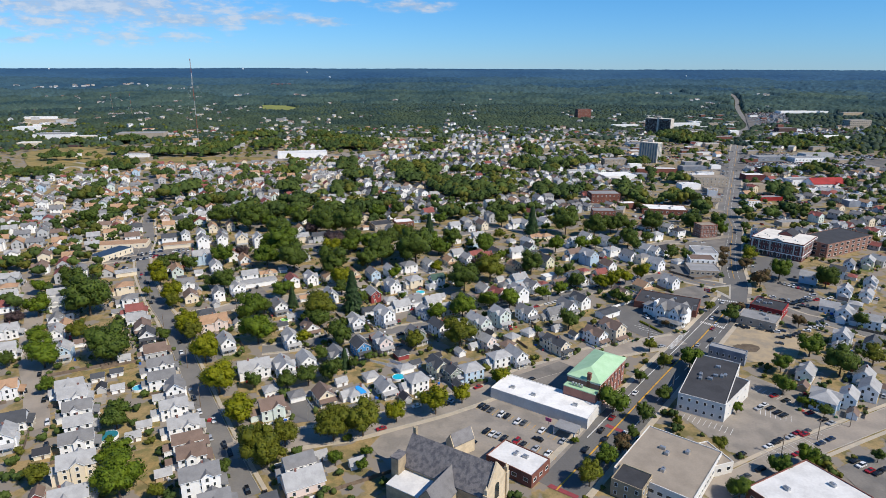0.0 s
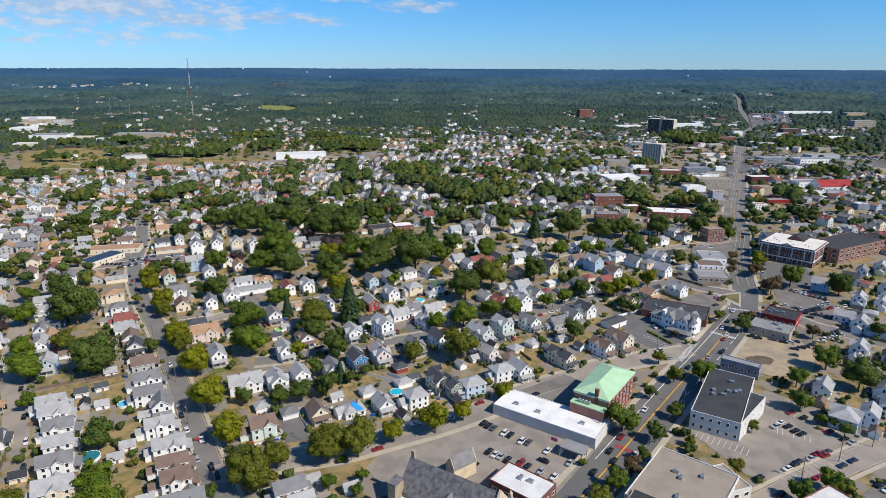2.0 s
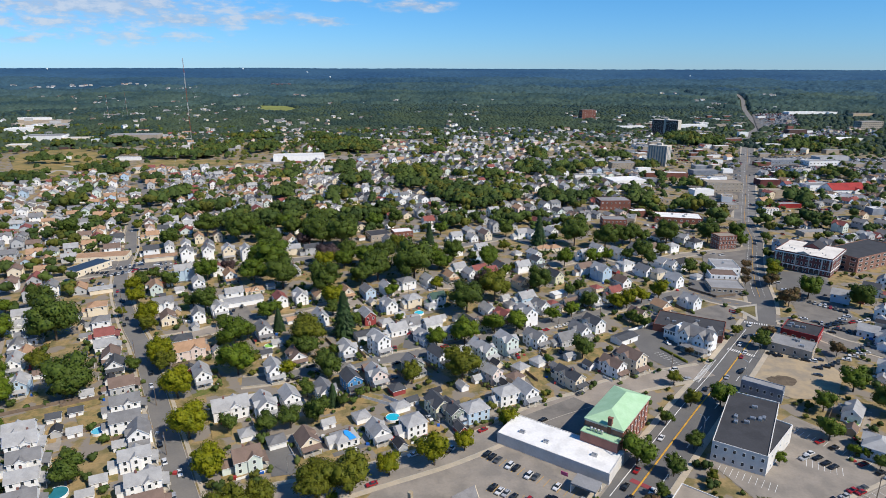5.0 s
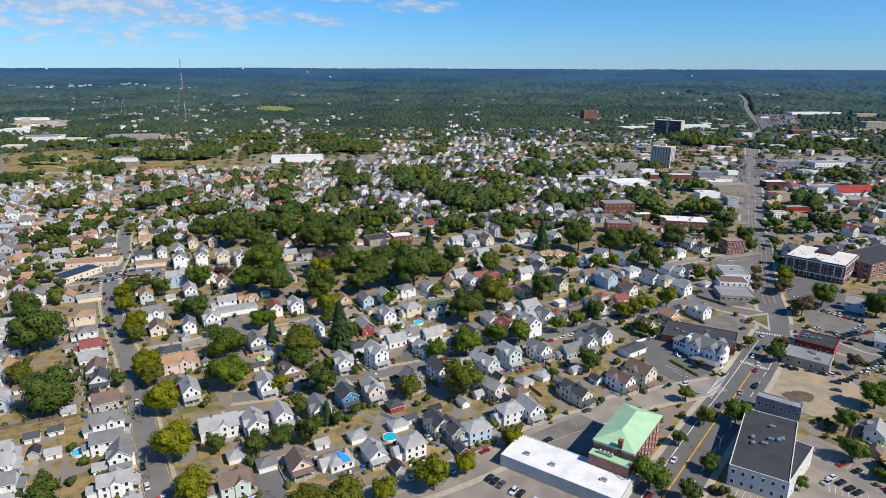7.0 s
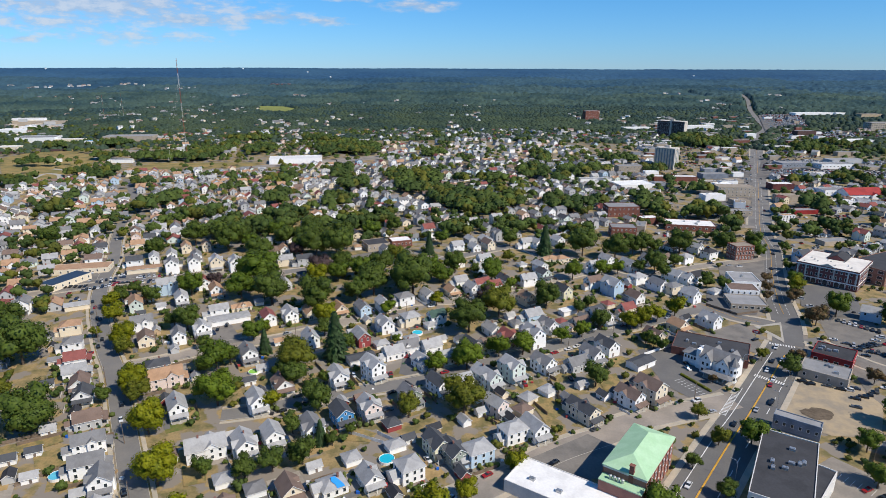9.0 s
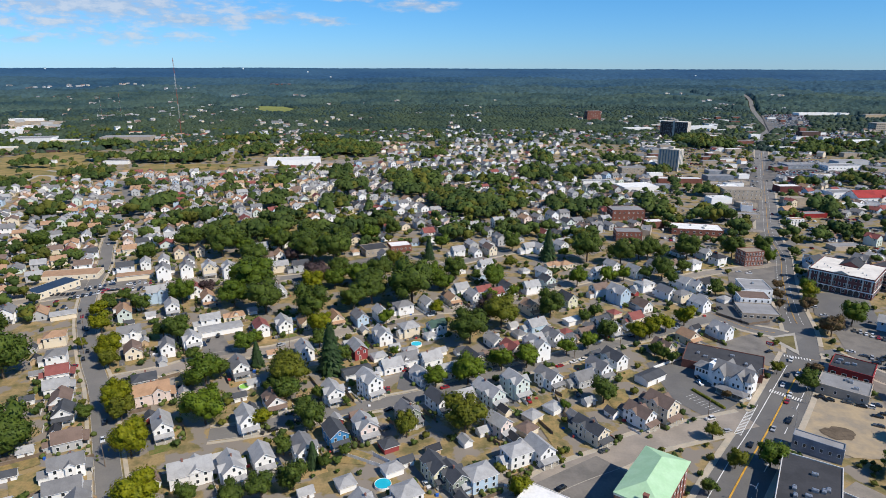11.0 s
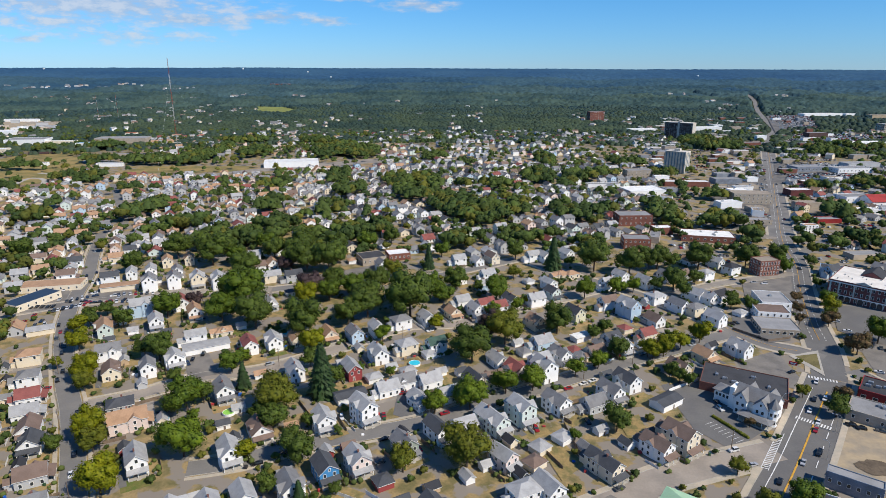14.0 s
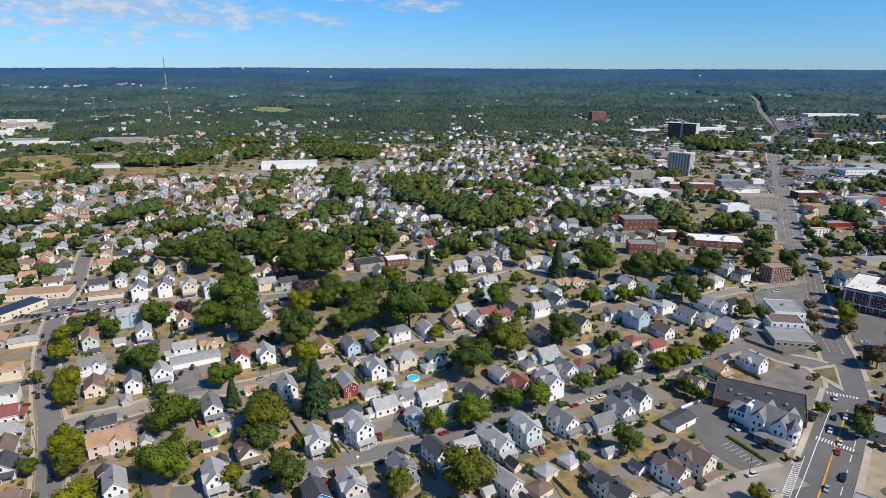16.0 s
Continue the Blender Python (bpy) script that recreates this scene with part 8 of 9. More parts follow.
CLUSTERS = [(-1770, 2952, 4, 44), (-1768, 3058, 5, 39), (-1691, 3015, 4, 28), (-1976, 2936, 3, 13), (-1818, 2867, 4, 28), (-1592, 2952, 3, 23), (-1826, 2804, 2, 16), (-1617, 3148, 3, 30), (-1553, 3211, 3, 34), (-1285, 3011, 4, 32), (-1215, 3064, 3, 24), (-995, 2574, 2, 13), (-882, 2701, 3, 12), (-867, 2765, 3, 12), (-629, 2771, 4, 23), (-1244, 2273, 5, 9), (-977, 1865, 5, 16), (-940, 1902, 4, 13), (-984, 2111, 3, 11), (-865, 1996, 5, 12), (-1120, 1890, 2, 10), (-411, 2357, 3, 12), (-184, 2516, 3, 13), (-678, 2076, 2, 5), (-461, 1732, 6, 18), (-389, 1680, 5, 17), (-1060, 1634, 4, 13), (-1011, 1655, 3, 17), (90, 2014, 3, 14), (1019, 2849, 4, 32), (999, 2501, 6, 23), (983, 2317, 6, 25), (887, 2158, 4, 18), (1349, 2664, 5, 20), (286, 1560, 4, 13), (307, 1471, 5, 12), (494, 1635, 4, 14), (-996, 2348, 3, 10), (-821, 2259, 2, 8), (-1556, 2462, 2, 9), (-1407, 2425, 2, 9), (-225, 1849, 3, 13), (-92, 2028, 2, 10), (193, 2582, 2, 18)]
MEADOWS = [[(-672, 2281), (-572, 2271), (-476, 2151), (-501, 2035), (-592, 2045)], [(-1186, 1753), (-1113, 1780), (-996, 1681), (-934, 1577), (-1013, 1508)]]
AVENUE = [(647, 1351), (713, 1485), (806, 1633), (902, 1875), (1012, 2149), (1160, 2482), (1218, 2630), (1269, 2784)]
# ---- the town further off: streets of houses, too many to count ----
FAR_ANG = 25.0
ca, sa = math.cos(radians(FAR_ANG)), math.sin(radians(FAR_ANG))
rng = random.Random(5)


def avenue_x(y):
    return 214 + (y - 588) * 0.37


def in_town(x, y):
    """Where dwellings stand; the trade strip along the avenue and the open land are left out."""
    if any(inside(x, y, c) for c in OPEN_LAND):
        return False
    if y < 588:
        return x < -246 - (y - 396) * 0.15 or x > 330
    return x < avenue_x(y) - 55 or (x > avenue_x(y) + 45 and rng.random() < (0.6 if y < 930 else 0.85 if 1130 < y < 1330 else 0.4))


far_walls = [wall_mat(k) for k in "wcpgGB"]
far_roofs = [roof_mat(k) for k in "lgdbtr"]
town = Shape()


def far_house(x, y, deg, w, l, e, wall, roof, windows=True):
    c, s, z = math.cos(radians(deg)), math.sin(radians(deg)), height(x, y) - 0.1
    rise = w / 2 * rng.choice((0.5, 0.62, 0.74))
    own = Shape()
    v, f = gable_wall(l, w, e, rise)
    own.add(v, f, wall)
    v, f = gable_roof(l, w, e, rise)
    own.add(v, f, roof)
    if rng.random() < 0.45:
        v, f = gable_wall(w + 2.0, w * 0.55, e, w * 0.21)
        own.add([(-p[1] + l * 0.12, p[0], p[2]) for p in v], f, wall)
        v, f = gable_roof(w + 2.0, w * 0.55, e, w * 0.21, 0.35)
        own.add([(-p[1] + l * 0.12, p[0], p[2] + 0.03) for p in v], f, roof)
    if windows:
        for end in (-1, 1):
            for u in (-0.22, 0.22):
                for zz in (1.8, 4.4) if e > 4.5 else (1.8,):
                    own.box(end * l / 2 - 0.05, u * w - 0.5, zz - 0.75, end * l / 2 + 0.05, u * w + 0.5, zz + 0.75, 12)
            for u in (-0.3, 0.05, 0.32):
                own.box(u * l - 0.5, end * w / 2 - 0.05, e - 2.1, u * l + 0.5, end * w / 2 + 0.05, e - 0.7, 12)
        own.box(-0.4, -0.4, e + rise * 0.5, 0.4, 0.4, e + rise + 0.9, 13)
        if rng.random() < 0.6:
            own.box(l / 2, -w / 2 + 0.3, 2.5, l / 2 + 2.2, w / 2 - 0.3, 2.8, roof)
            own.box(l / 2 + 2.0, -w / 2 + 0.4, 0, l / 2 + 2.2, -w / 2 + 0.6, 2.5, 0)
            own.box(l / 2 + 2.0, w / 2 - 0.6, 0, l / 2 + 2.2, w / 2 - 0.4, 2.5, 0)
    n = len(town.v)
    town.v += [(x + p[0] * c - p[1] * s, y + p[0] * s + p[1] * c, z + p[2]) for p in own.v]
    town.f += [tuple(n + i for i in q) for q in own.f]
    town.w += own.w


FIELDS = [[(-490.0, 960.0), (-90.0, 1040.0), (-95.0, 1100.0), (-290.0, 1062.0), (-470.0, 1052.0)], [(-760.0, 990.0), (-540.0, 870.0), (-545.0, 1010.0), (-640.0, 1180.0), (-760.0, 1190.0)]]
# groves stand before the houses fill the land between
spots = []
for cx, cy, rx, ry in GROVES:
    n = max(3, int(rx * ry * 3.14 / 60))
    for _ in range(n):
        a, d = rng.uniform(0, 6.283), math.sqrt(rng.random())
        x, y = cx + rx * d * math.cos(a), cy + ry * d * math.sin(a)
        s = rng.uniform(4.6, 8.6)
        if not free(x, y, -2.0, True) or (rng.random() < 0.4 and any(inside(x, y, c) for c in FIELDS)):
            continue
        PLACED.append((x, y, s * 0.55))
        spots.append((x, y, height(x, y) + s * 1.05 + 1.0, s))

for row in range(-16, 44):
    for col in range(-75, 75):
        u, v = col * 15.0 + rng.uniform(-2.5, 2.5), 330 + row * 28.0 + rng.uniform(-2.5, 2.5)
        x, y = u * ca - v * sa, u * sa + v * ca
        if not 360 < y < 1560 or abs(x) > 0.86 * y + 30 or not in_town(x, y) or rng.random() < (0.05 if y < 1100 else 0.45 if noise.noise(Vector((x * 0.004, y * 0.004, 21))) < 0.05 else 0.9 if x > 0 else 0.6) or not free(x, y, 3.6):
            continue
        w, l, e = rng.choice(((8.2, 11.5, 5.2), (9.2, 11, 3.4), (9.0, 12, 5.4), (8, 10.5, 5.0), (8.4, 11.5, 7.2), (10, 11, 3.2), (8.6, 10, 4.0)))
        far_house(x, y, FAR_ANG + rng.choice((0, 90, 90, -90)) + rng.uniform(-4, 4), w, l, e, rng.choice((0, 0, 0, 0, 3, 3, 3, 3, 1, 2, 4, 5)), 6 + (rng.choice((0, 0, 0, 1, 1, 3, 4, 4, 4, 5)) if x < -150 else rng.choice((0, 0, 0, 0, 1, 1, 1, 1, 2, 2, 3, 4, 5))), y < 1050)
        PLACED.append((x, y, 5.0))
FAR_HOUSES = []
for x, y, n, wide in CLUSTERS:
    for _ in range(n):
        px, py, k = x + rng.uniform(-1.6, 1.6) * wide, y + rng.uniform(-1.6, 1.6) * wide, 0.8
        if any(inside(px, py, c) for c in MEADOWS):
            continue
        FAR_HOUSES.append((px, py))
        far_house(px, py, rng.choice((5, 12, 95)), 9 * k * rng.uniform(0.8, 1.3), 13 * k * rng.uniform(0.8, 1.6), 6.0 * k, rng.choice((0, 3, 3, 1, 2)), 6 + rng.choice((0, 1, 1, 3)), False)
for _ in range(700):
    y = rng.uniform(1380, 2500) if rng.random() < 0.7 else rng.uniform(1380, 4200)
    x = rng.uniform(-0.8, 0.8) * y
    if noise.noise(Vector((x * 0.0035, y * 0.0035, 7))) < (0.0 if x < 100 else 0.25) + max(0, y - 2000) / 2200:
        continue
    if any(inside(x, y, c) for c in MEADOWS):
        continue
    k = rng.uniform(0.75, 1.1)
    FAR_HOUSES.append((x, y))
    far_house(x, y, rng.uniform(0, 180), 8 * k, 12 * k, 6 * k, rng.choice((0, 0, 2, 1)), 6 + rng.choice((0, 0, 1, 3)), False)
tagged(new("far_houses", town.mesh("far_houses", *far_walls, *far_roofs, GLASS, BRICK)), "pale clapboard houses of the further town and woods", "houses", kind="stuff")

# ---- the trade strip: plain stores and rows of cars ----
STRIP_WALLS = [(wall_mat("w"), "white"), (PALE_BRICK, "pale brick"), (BRICK, "red brick"), (mat("blue_grey_panel", (0.25, 0.28, 0.33)), "blue-grey")]
STRIP_ROOFS = [(GREY_ROOF, "grey"), (WHITE_ROOF, "white"), (GRAVEL, "tan"), (GREY_ROOF, "grey")]
far_stores = Shape()
for _ in range(560):
    y = rng.uniform(640, 1900)
    x = avenue_x(y) + rng.choice((-1, 1)) * rng.uniform(32, 70 if rng.random() < 0.5 else 310)
    if x < avenue_x(y) - 95 or abs(x) > 0.8 * y or not free(x, y, 9, True):
        continue
    if y > 1000:
        deg, l, w, h, k, q = radians(8 + rng.uniform(-4, 4)), rng.uniform(13, 28), rng.uniform(9, 16), rng.uniform(4.5, 8.5), rng.choice((0, 0, 1, 1, 2, 3)), 4 + rng.choice((0, 0, 1, 2))
        z = height(x, y)
        ring = [(x + u * math.cos(deg) - v * math.sin(deg), y + u * math.sin(deg) + v * math.cos(deg)) for u, v in ((-l / 2, -w / 2), (l / 2, -w / 2), (l / 2, w / 2), (-l / 2, w / 2))]
        far_stores.prism(ring, z - 1, z + h, k)
        far_stores.prism([(x + (p - x) * 0.97, y + (t - y) * 0.97) for p, t in ring], z + h, z + h + 0.25, q)
        PLACED.append((x, y, l / 2))
        continue
    (wall, a), (roofing, b) = rng.choice(STRIP_WALLS + STRIP_WALLS[:2]), rng.choice(STRIP_ROOFS)
    block(x, y, rng.choice((8, 8, 70)) + rng.uniform(-4, 4), rng.uniform(13, 26), rng.uniform(9, 15), rng.uniform(4.5, 8.0), wall, roofing, f"low {a} store with flat {b} roof", "store", floors=0, parapet=0.5, name="store", units=1 if y < 900 else 0)
tagged(new("far_stores", far_stores.mesh("far_stores", *[q[0] for q in STRIP_WALLS], GREY_ROOF, WHITE_ROOF, GRAVEL)), "plain flat-roofed stores along the far avenue", "stores", kind="stuff")
lots, taken = Shape(), set()
CAR_TONES = "kwsrbg"
SALES = [[(464, 935), (640, 927), (700, 1010), (560, 1018), (507, 1014)], [(540, 1062), (780, 1062), (770, 1098), (550, 1104)], [(804, 1626), (935, 1673), (1099, 1999), (974, 2005)], [(700, 1385), (960, 1412), (1030, 1521), (810, 1560)]]


def lot_car(x, y, k):
    z = height(x, y) + (0.75 if y > 1150 else 0.15)
    lots.box(x - 0.9, y - 2.2, z + 0.3, x + 0.9, y + 2.2, z + 0.9, k).prism([(x - 0.8, y - 1.4), (x + 0.8, y - 1.4), (x + 0.8, y + 1.0), (x - 0.8, y + 1.0)], z + 0.9, z + 1.45, k if rng.random() < 0.4 else 6)


for ring in SALES:
    far_lot = ring[0][1] > 1300
    for row in range(int(min(q[1] for q in ring) / 6), int(max(q[1] for q in ring) / 6)):
        for col in range(int(min(q[0] for q in ring) / 2.9), int(max(q[0] for q in ring) / 2.9)):
            x, y = col * 2.9, row * 6.0
            if row % 3 == 2 or rng.random() < (0.25 if far_lot else 0.14) or not inside(x, y, ring) or any(math.hypot(x - p[0], y - p[1]) < p[2] * 0.85 + 2 for p in PLACED.near(x, y)):
                continue
            lot_car(x + (row * 37 % 5) * 0.5, y, rng.choice((0, 1, 1, 1, 1, 2, 2, 2, 2, 3, 4, 5)))
for i in range(9000):
    y = rng.uniform(560, 1350)
    x = avenue_x(y) + rng.uniform(-100, 300)
    row = math.floor(y / 7.5)
    if (row % 5) < 2 or noise.noise(Vector((x * 0.012, y * 0.012, 2))) < -0.1 or abs(x) > 0.82 * y or not free(x, y, 1.0, True):
        continue
    x, y = round(x / 2.8) * 2.8, row * 7.5
    if (x, y) in taken:
        continue
    taken.add((x, y))
    lot_car(x, y, rng.choice((0, 0, 1, 1, 1, 2, 2, 2, 3, 4, 5)))
tagged(new("far_cars", lots.mesh("far_cars", *[mat("car_paint_" + CAR_PAINT[c][0].replace(" ", "_"), CAR_PAINT[c][1], 0.22, 0.05, 2.0, 4.0, 0.01, spec=0.6, metal=0.15) for c in CAR_TONES], GLASS)), "rows of parked cars in the far trade lots", "cars", kind="stuff")

# ---- woods, hedgerow and yard trees: too many to count ----


def lump(seed, sub):
    bm = bmesh.new()
    bmesh.ops.create_icosphere(bm, subdivisions=sub, radius=1.0)
    for q in bm.verts:
        q.co *= 1 + 0.35 * noise.noise(q.co * 1.7 + Vector((seed * 3.3, 0, 0))) + 0.25 * noise.noise(q.co * 4.0 + Vector((0, seed, 0)))
    v = np.array([q.co[:] for q in bm.verts])
    f = np.array([[q.index for q in face.verts] for face in bm.faces])
    bm.free()
    return v, f


def leafy_lump(seed, loose=0):
    """A small tree for the middle distance: three rough masses and loose clumps."""
    r = random.Random(seed)
    vs, fs, n = [], [], 0
    for i in range(4):
        v, f = lump(seed * 7 + i, 1)
        a = i * 2.1
        off = np.array([0, 0, 0]) if i == 0 else np.array([0.5 * math.cos(a), 0.5 * math.sin(a), r.uniform(-0.25, 0.45)])
        vs.append(v * (0.72 if i == 0 else 0.5) + off)
        fs.append(f + n)
        n += len(v)
    v, f = np.concatenate(vs), np.concatenate(fs)
    own, tri = [], []
    for i in range(loose):
        p = Vector(v[r.randrange(len(v))]) * r.uniform(0.85, 1.1)
        a = Vector((r.gauss(0, 1), r.gauss(0, 1), r.gauss(0, 1))).normalized() * r.uniform(0.12, 0.24)
        b = a.cross(p).normalized() * r.uniform(0.12, 0.22)
        k = len(v) + len(own)
        own += [tuple(p + a), tuple(p + b), tuple(p - a), tuple(p - b)]
        tri += [(k, k + 1, k + 2), (k, k + 2, k + 3)]
    return (np.concatenate([v, np.array(own)]), np.concatenate([f, np.array(tri)])) if loose else (v, f)


def scatter(name, spots, forms, material, label, category="woods", squat=1.0):
    """spots: x, y, z of the middle, radius."""
    r = random.Random(len(spots))
    vs, fs, n = [], [], 0
    for x, y, z, s in spots:
        v, f = (forms if y > 700 or forms is not FORMS else FINE)[r.randrange(len(forms))]
        a = r.uniform(0, 6.283)
        c, d = math.cos(a) * s, math.sin(a) * s
        vs.append(np.stack([v[:, 0] * c - v[:, 1] * d + x, v[:, 0] * d + v[:, 1] * c + y, v[:, 2] * s * squat * r.uniform(0.75, 1.05) + z], 1))
        fs.append(f + n)
        n += len(v)
    v, f = np.concatenate(vs), np.concatenate(fs)
    m = bpy.data.meshes.new(name)
    m.vertices.add(len(v))
    m.vertices.foreach_set("co", v.ravel().astype(np.float32))
    m.loops.add(f.size)
    m.loops.foreach_set("vertex_index", f.ravel().astype(np.int32))
    m.polygons.add(len(f))
    m.polygons.foreach_set("loop_start", np.arange(0, f.size, 3, dtype=np.int32))
    m.materials.append(material)
    m.update(calc_edges=True)
    m.validate()
    m.polygons.foreach_set("use_smooth", np.ones(len(m.polygons), dtype=bool))
    return tagged(new(name, m), label, category, kind="stuff")


def woods_mat(name, a, b, much=0.4, grain=0.9, patch=60.0, vary=0.26):
    """Foliage whose clumps differ one from another."""
    return by_clump(mat(name, a, 0.7, vary, grain, patch, 0.0, second=b, spec=0.1, bump=0.6), much)


WOOD_A = woods_mat("woodland_leaves", (0.070, 0.100, 0.022), (0.042, 0.068, 0.018))
WOOD_E = woods_mat("dark_yard_leaves", (0.056, 0.081, 0.020), (0.036, 0.059, 0.017))
WOOD_F = woods_mat("olive_yard_leaves", (0.104, 0.106, 0.018), (0.066, 0.076, 0.016))
# from here on, leaf colours turn bluer with distance: aerial haze painted into them
WOOD_B = woods_mat("haze_tinted_deep_leaves", (0.051, 0.074, 0.042), (0.026, 0.047, 0.038), 0.34, 3.0, 170.0)
WOOD_B2 = woods_mat("haze_tinted_further_leaves", (0.045, 0.072, 0.055), (0.024, 0.049, 0.052), 0.34, 4.0, 200.0)
WOOD_C = woods_mat("haze_tinted_distant_leaves", (0.056, 0.092, 0.076), (0.028, 0.058, 0.062), 0.0, 11.0, 230.0, 0.55)
WOOD_C2 = woods_mat("haze_tinted_more_distant_leaves", (0.052, 0.094, 0.098), (0.027, 0.062, 0.082), 0.0, 13.0, 300.0, 0.5)
WOOD_D = woods_mat("haze_tinted_far_leaves", (0.044, 0.092, 0.122), (0.026, 0.066, 0.106), 0.0, 16.0, 380.0, 0.42)
WOOD_D2 = woods_mat("haze_tinted_horizon_leaves", (0.040, 0.096, 0.160), (0.027, 0.074, 0.142), 0.0, 22.0, 600.0, 0.3)


def dome(seed, n):
    """A plain far crown: two uneven rings of leaves and a rounded top."""
    r = random.Random(seed)
    low = [(math.cos(6.2832 * i / n) * r.uniform(0.85, 1.15), math.sin(6.2832 * i / n) * r.uniform(0.85, 1.15), r.uniform(-0.45, -0.2)) for i in range(n)]
    high = [(math.cos(6.2832 * (i + 0.5) / n) * r.uniform(0.55, 0.85), math.sin(6.2832 * (i + 0.5) / n) * r.uniform(0.55, 0.85), r.uniform(0.35, 0.75)) for i in range(n)]
    f = []
    for i in range(n):
        k = (i + 1) % n
        f += [(i, k, n + i), (k, n + k, n + i), (n + i, n + k, 2 * n)]
    return np.array(low + high + [(r.uniform(-0.2, 0.2), r.uniform(-0.2, 0.2), r.uniform(0.85, 1.05))]), np.array(f)


def grown(seed):
    """A far tree of four such crowns grown together."""
    r, vs, fs = random.Random(seed), [], []
    for i in range(4):
        v, f = dome(seed * 9 + i, 8)
        a = i * 2.1 + r.uniform(-0.3, 0.3)
        off = np.array([0, 0, 0.15]) if i == 0 else np.array([0.5 * math.cos(a), 0.5 * math.sin(a), r.uniform(-0.3, 0.25)])
        fs.append(f + sum(len(q) for q in vs))
        vs.append(v * np.array([[r.uniform(0.82, 1.14)] for _ in v]) * (0.74 if i == 0 else 0.52) + off)
    v, own, tri = np.concatenate(vs), [], []
    for i in range(34):
        p = Vector(v[r.randrange(len(v))]) * r.uniform(0.9, 1.12) + Vector((r.uniform(-0.2, 0.2), r.uniform(-0.2, 0.2), r.uniform(-0.1, 0.2)))
        a = Vector((r.gauss(0, 1), r.gauss(0, 1), r.gauss(0, 1))).normalized() * r.uniform(0.12, 0.26)
        b = a.cross(p).normalized() * r.uniform(0.12, 0.24)
        k = len(v) + len(own)
        own += [tuple(p + a), tuple(p + b), tuple(p - a), tuple(p - b)]
        tri += [(k, k + 1, k + 2), (k, k + 2, k + 3)]
    return np.concatenate([v, np.array(own)]), np.concatenate(fs + [np.array(tri)])


FORMS = [grown(i) for i in range(14)]
FINE = [leafy_lump(i, 70) for i in range(14)]
SIMPLE = [dome(i, 7) for i in range(8)]
CLODS = [dome(20 + i, 5) for i in range(8)]
# sheds in the back yards
for x, y, deg, w, l in BACKYARDS:
    for _ in range(6):
        u, v = rng.choice((-1, 1)) * (l / 2 + rng.uniform(5, 9)), rng.uniform(-1, 1) * (w / 2 + 3)
        c, s = math.cos(radians(deg)), math.sin(radians(deg))
        px, py = x + u * c - v * s, y + u * s + v * c
        if free(px, py, 1.6) and rng.random() < 0.3:
            house(px, py, deg + rng.choice((0, 90)), "s", rng.choice("lgdbk"), rng.choice("wwgctR"))
            break
for _ in range(11000):
    y = rng.uniform(360, 1580)
    x = rng.uniform(-0.88, 0.88) * y
    if (rng.random() < 0.66 and any(inside(x, y, c) for c in FIELDS)) or (y < 588 and not in_town(x, y)) or not free(x, y, 0.2, True) or (abs(x - avenue_x(y) - 70) < 165 and rng.random() < 0.2) or (rng.random() < 0.5 and any(inside(x, y, c) for c in PATCHES)):
        continue
    thick = noise.noise(Vector((x * 0.016, y * 0.016, 4)))
    if rng.random() > 0.5 + thick:
        continue
    s = rng.uniform(2.4, 5.6) + 1.6 * max(0.0, thick)
    PLACED.append((x, y, s * 0.5))
    spots.append((x, y, height(x, y) + s * 1.05 + 0.8, s))
# small trees and tall shrubs in the near yards
for _ in range(2600):
    y = rng.uniform(150, 588)
    x = rng.uniform(-0.86, 0.86) * y
    s = rng.uniform(1.0, 2.6)
    if in_town(x, y) or not free(x, y, s * 0.5 - 0.6):
        continue
    PLACED.append((x, y, s * 0.8))
    spots.append((x, y, s * 0.8, s))
for k, (leaves, words) in enumerate(((WOOD_A, "green leafy yard trees and groves among the houses"), (WOOD_E, "dark green yard trees and groves among the houses"), (WOOD_F, "yellowing olive yard trees among the houses"))):
    scatter("yard_trees", [q for i, q in enumerate(spots) if (i * 7 % 10 < 4, 4 <= i * 7 % 10 < 8, i * 7 % 10 >= 8)[k]], FORMS, leaves, words, "trees")



def by_avenue(x, y):
    """The far avenue keeps a clear strip through the woods."""
    for (ax, ay), (bx, by) in zip(AVENUE, AVENUE[1:]):
        if ay <= y <= by:
            return abs(x - ax - (bx - ax) * (y - ay) / (by - ay)) < 15
    return False


homes = {}
for x, y in FAR_HOUSES:
    homes.setdefault((int(x // 40), int(y // 40)), []).append((x, y))


def by_home(x, y):
    gx, gy = int(x // 40), int(y // 40)
    return any(abs(x - px) < 11 and -32 < y - py < 9 for i in (-1, 0, 1) for j in (-1, 0, 1) for px, py in homes.get((gx + i, gy + j), ()))


def bare(x, y):
    return by_avenue(x, y) or any(inside(x, y, c) for c in MEADOWS) or inside(x, y, POND)


CLEARINGS = set()
for cx, cy, n, wide in CLUSTERS:
    for gx in range(int((cx - 1.7 * wide - 10) // 20), int((cx + 1.7 * wide + 10) // 20) + 1):
        for gy in range(int((cy - 1.7 * wide - 110) // 20), int((cy + 1.7 * wide + 10) // 20) + 1):
            CLEARINGS.add((gx, gy))
POND = [(170, 2880), (310, 2885), (330, 2990), (190, 2975)]
v = [(x, y, height(x, y) + 2.5) for x, y in POND]
tagged(new("pond", mesh("pond", v, [(0, 1, 2, 3)], mat("still_water", (0.20, 0.32, 0.45), 0.08, 0.1, 8.0, 40.0))), "far pale blue pond among the woods", "water", kind="structure")
belts = [[], []]
d = 1380.0
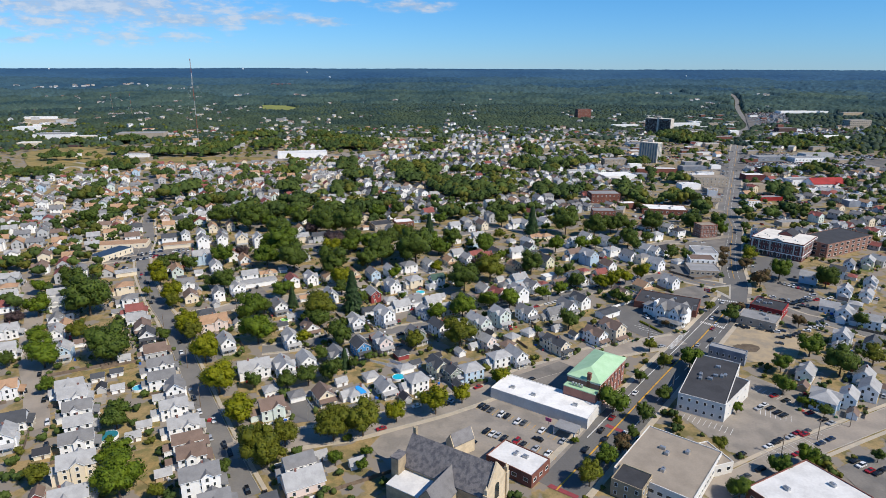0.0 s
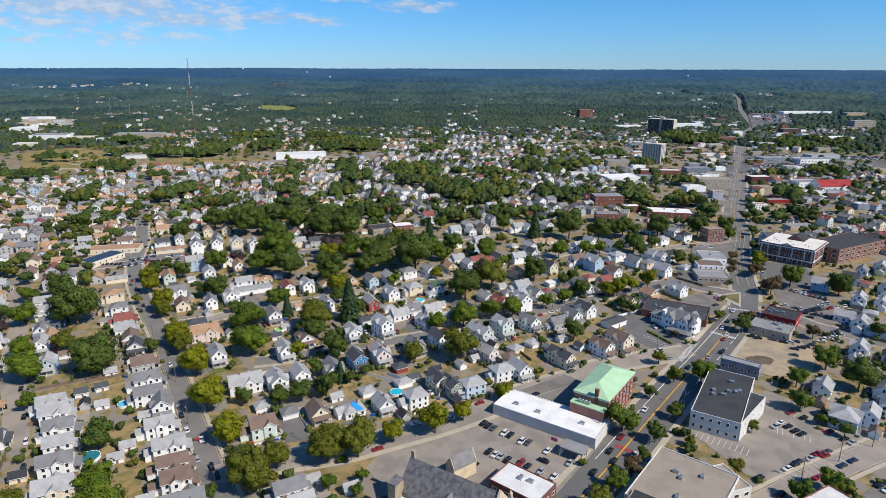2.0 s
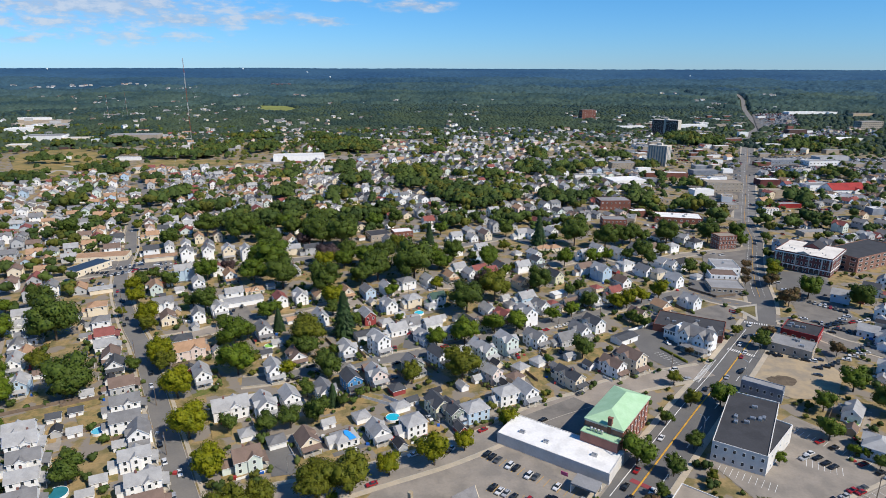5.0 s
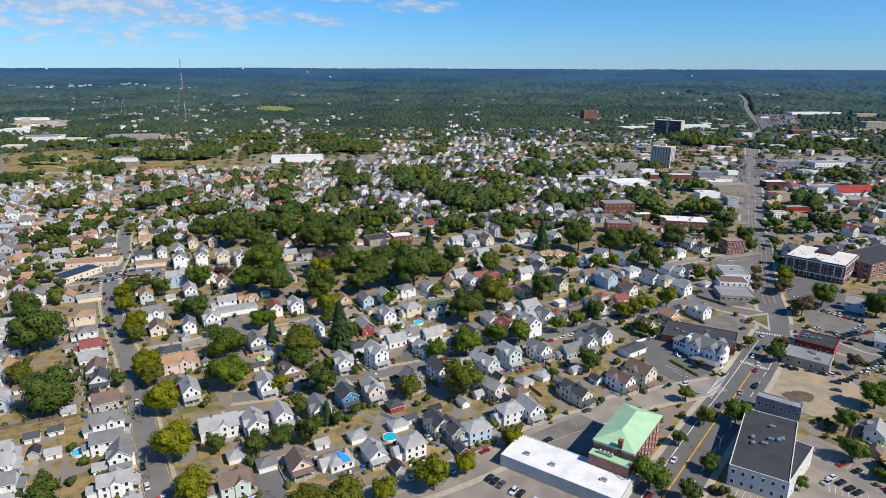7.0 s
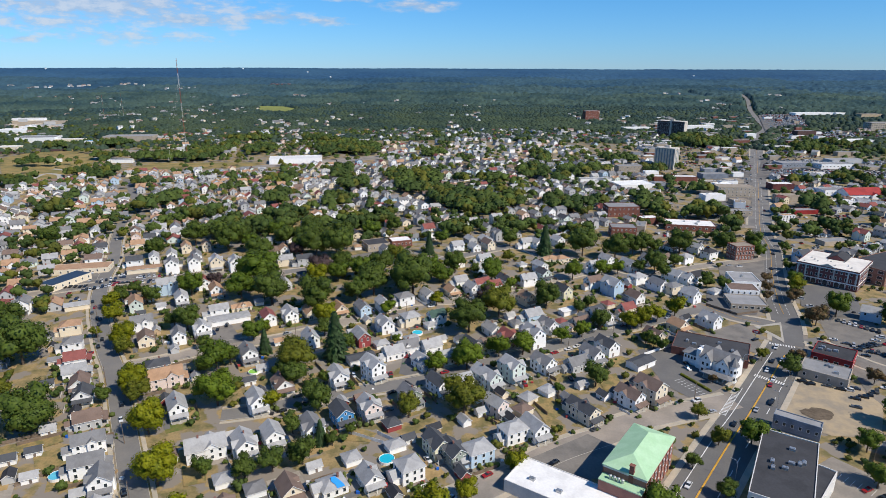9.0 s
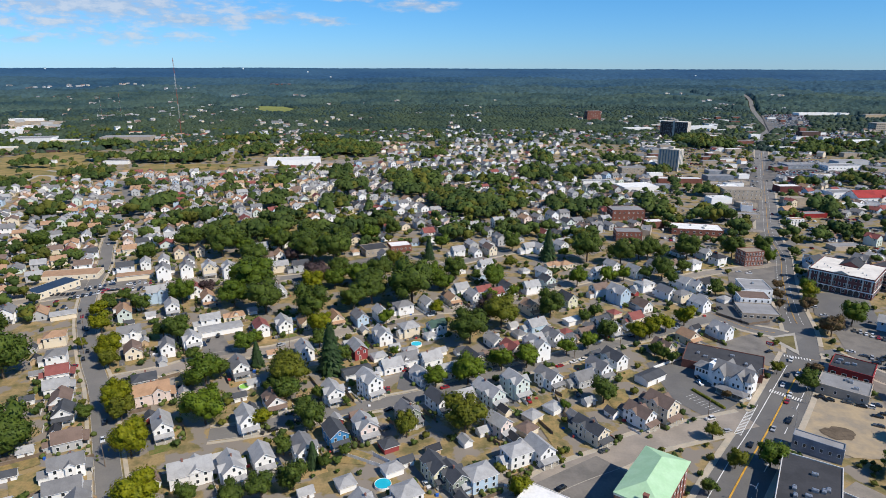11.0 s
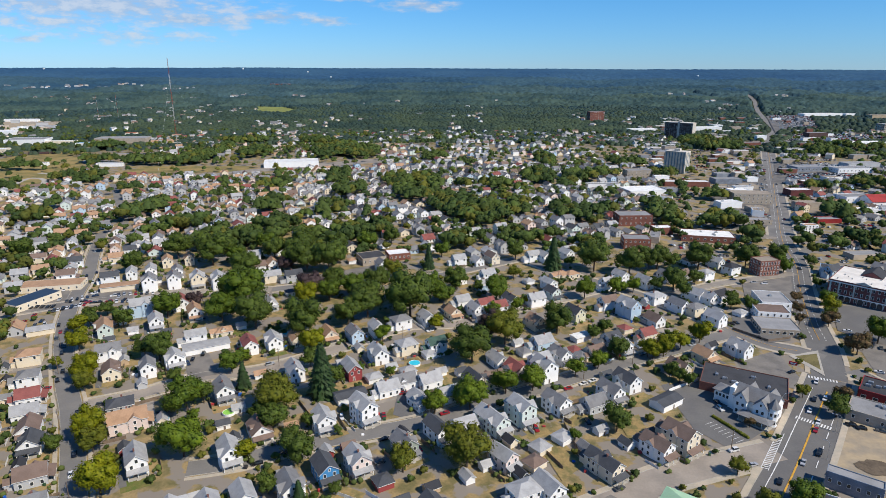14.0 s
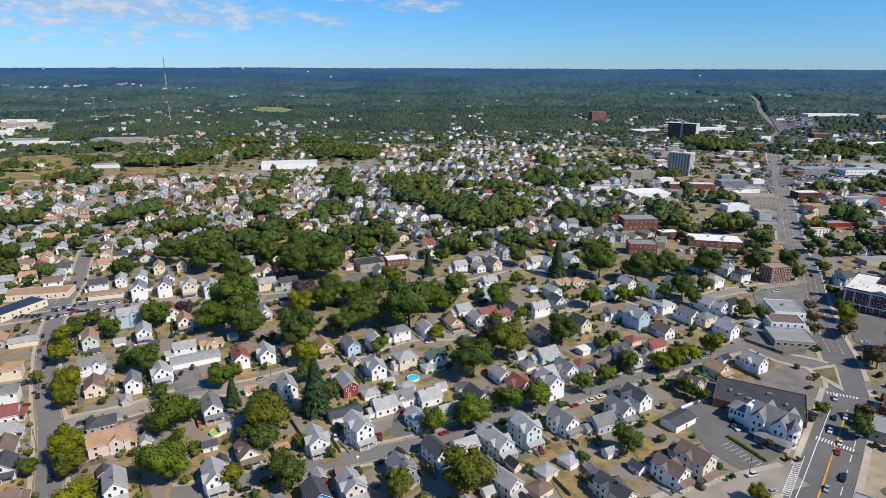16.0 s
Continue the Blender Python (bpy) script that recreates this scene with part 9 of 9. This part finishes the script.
while d < 2500:
    step = (0.0060 if d < 1700 else 0.0050) * d
    arc = int(1.62 * d / step)
    for k in range(arc):
        a = -0.81 + 1.62 * (k + rng.random()) / arc
        r = d + rng.uniform(-0.5, 0.5) * step
        x, y = r * math.sin(a), r * math.cos(a)
        if (rng.random() < 0.55 and any(inside(x, y, c) for c in CLEARED)) or bare(x, y) or by_home(x, y) or any(inside(x, y, c) for c in SALES[2:]):
            continue
        if (r < 1600 and rng.random() < 0.3) or any(math.hypot(x - p[0], y - p[1]) < p[2] for p in PLACED.near(x, y)):
            continue
        s = min(9.5, step * rng.uniform(0.5, 0.9) * (1 + 0.6 * noise.noise(Vector((x * 0.011, y * 0.007, 5))) + 0.3 * noise.noise(Vector((x * 0.03, y * 0.03, 9)))))
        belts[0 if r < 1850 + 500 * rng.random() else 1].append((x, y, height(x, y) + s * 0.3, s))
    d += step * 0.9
for spots, leaves, words in zip(belts, (WOOD_B, WOOD_B2), ("green woodland beyond the town", "green woodland further off with a painted haze tint")):
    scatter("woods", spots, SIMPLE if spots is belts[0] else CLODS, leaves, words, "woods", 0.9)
# the unbroken canopy that reaches the horizon, its haze painted as bluer leaves
cols, rows, v, f, which = 760, [], [], [], []
r = 2330.0
while r < 4690:
    rows.append(r)
    r += 0.0042 * r
for r in rows:
    for k in range(cols):
        a, q = -0.81 + 1.62 * (k + rng.uniform(-0.35, 0.35)) / (cols - 1), r + rng.uniform(-4, 4)
        x, y = q * math.sin(a), q * math.cos(a)
        up = 10 + 7 * noise.noise(Vector((x * 0.035, y * 0.028, 1))) + 8 * noise.noise(Vector((x * 0.009, y * 0.006, 8))) + rng.uniform(-4.5, 4.5)
        ease = max(0.0, min(1.0, (r - 3300) / 1200))
        up = up * (1 - 0.8 * ease) + 7.0 * ease
        up = -4.0 if r == rows[0] or bare(x, y) else 1.0 if by_home(x, y) else max(0.8, up * 0.34 - 0.6) if (int(x // 20), int(y // 20)) in CLEARINGS else max(2.0, up) 
        v.append((x, y, height(x, y) + up))
for i in range(len(rows) - 1):
    for k in range(cols - 1):
        x, y, z = v[i * cols + k]
        f.append((i * cols + k, i * cols + k + 1, (i + 1) * cols + k + 1, (i + 1) * cols + k))
        # further faces take the bluer, haze-painted leaf colours
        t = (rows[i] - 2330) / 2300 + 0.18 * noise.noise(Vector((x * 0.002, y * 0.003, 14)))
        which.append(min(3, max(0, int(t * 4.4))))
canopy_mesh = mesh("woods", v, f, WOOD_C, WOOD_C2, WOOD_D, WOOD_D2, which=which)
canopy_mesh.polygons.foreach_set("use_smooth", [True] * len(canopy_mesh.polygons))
tagged(new("woods", canopy_mesh), "far dense woodland with haze blue painted in towards the horizon", "woods", kind="stuff")

# ---- yards: drives, shrubs and fences ----
tagged(new("lawns", PLOTS.mesh("lawns", LAWN, mat("parched_lawn", (0.36, 0.25, 0.115), 0.95, 0.25, 0.9, 4.0, second=(0.27, 0.19, 0.085)), mat("green_lawn", (0.105, 0.135, 0.03), 0.95, 0.3, 0.8, 3.0, second=(0.17, 0.15, 0.05)), mat("yard_concrete", (0.33, 0.295, 0.25), 0.92, 0.15, 0.9, 4.0, second=(0.26, 0.23, 0.2)))), "straw-coloured and green lawns and paved yards between houses", "lawn", kind="structure")
tagged(new("yard_clutter", CLUTTER.mesh("yard_clutter", *[mat("bin_" + n, c, 0.6) for n, c in (("blue", (0.02, 0.12, 0.5)), ("dark_green", (0.03, 0.08, 0.04)), ("white", (0.75, 0.75, 0.75)), ("grey", (0.2, 0.2, 0.21)), ("red", (0.4, 0.05, 0.05)), ("tan", (0.4, 0.28, 0.16)), ("black", (0.03, 0.03, 0.035)))])), "bins, boxes and garden things standing about the yards", "clutter", kind="stuff")
tagged(new("driveways", DRIVES.mesh("driveways", ASPHALT, WORN)), "worn asphalt and concrete house drives", "driveway", kind="structure")
tagged(new("yard_fences", FENCES.mesh("yard_fences", TRIM, TIMBER)), "low white and tall weathered board fences between yards", "fences", kind="stuff")
scatter("shrubs", SHRUBS, [lump(30 + i, 1) for i in range(4)], woods_mat("shrub_leaves", (0.09, 0.115, 0.03), (0.06, 0.08, 0.025)), "green clipped and loose shrubs round the houses", "shrubs")
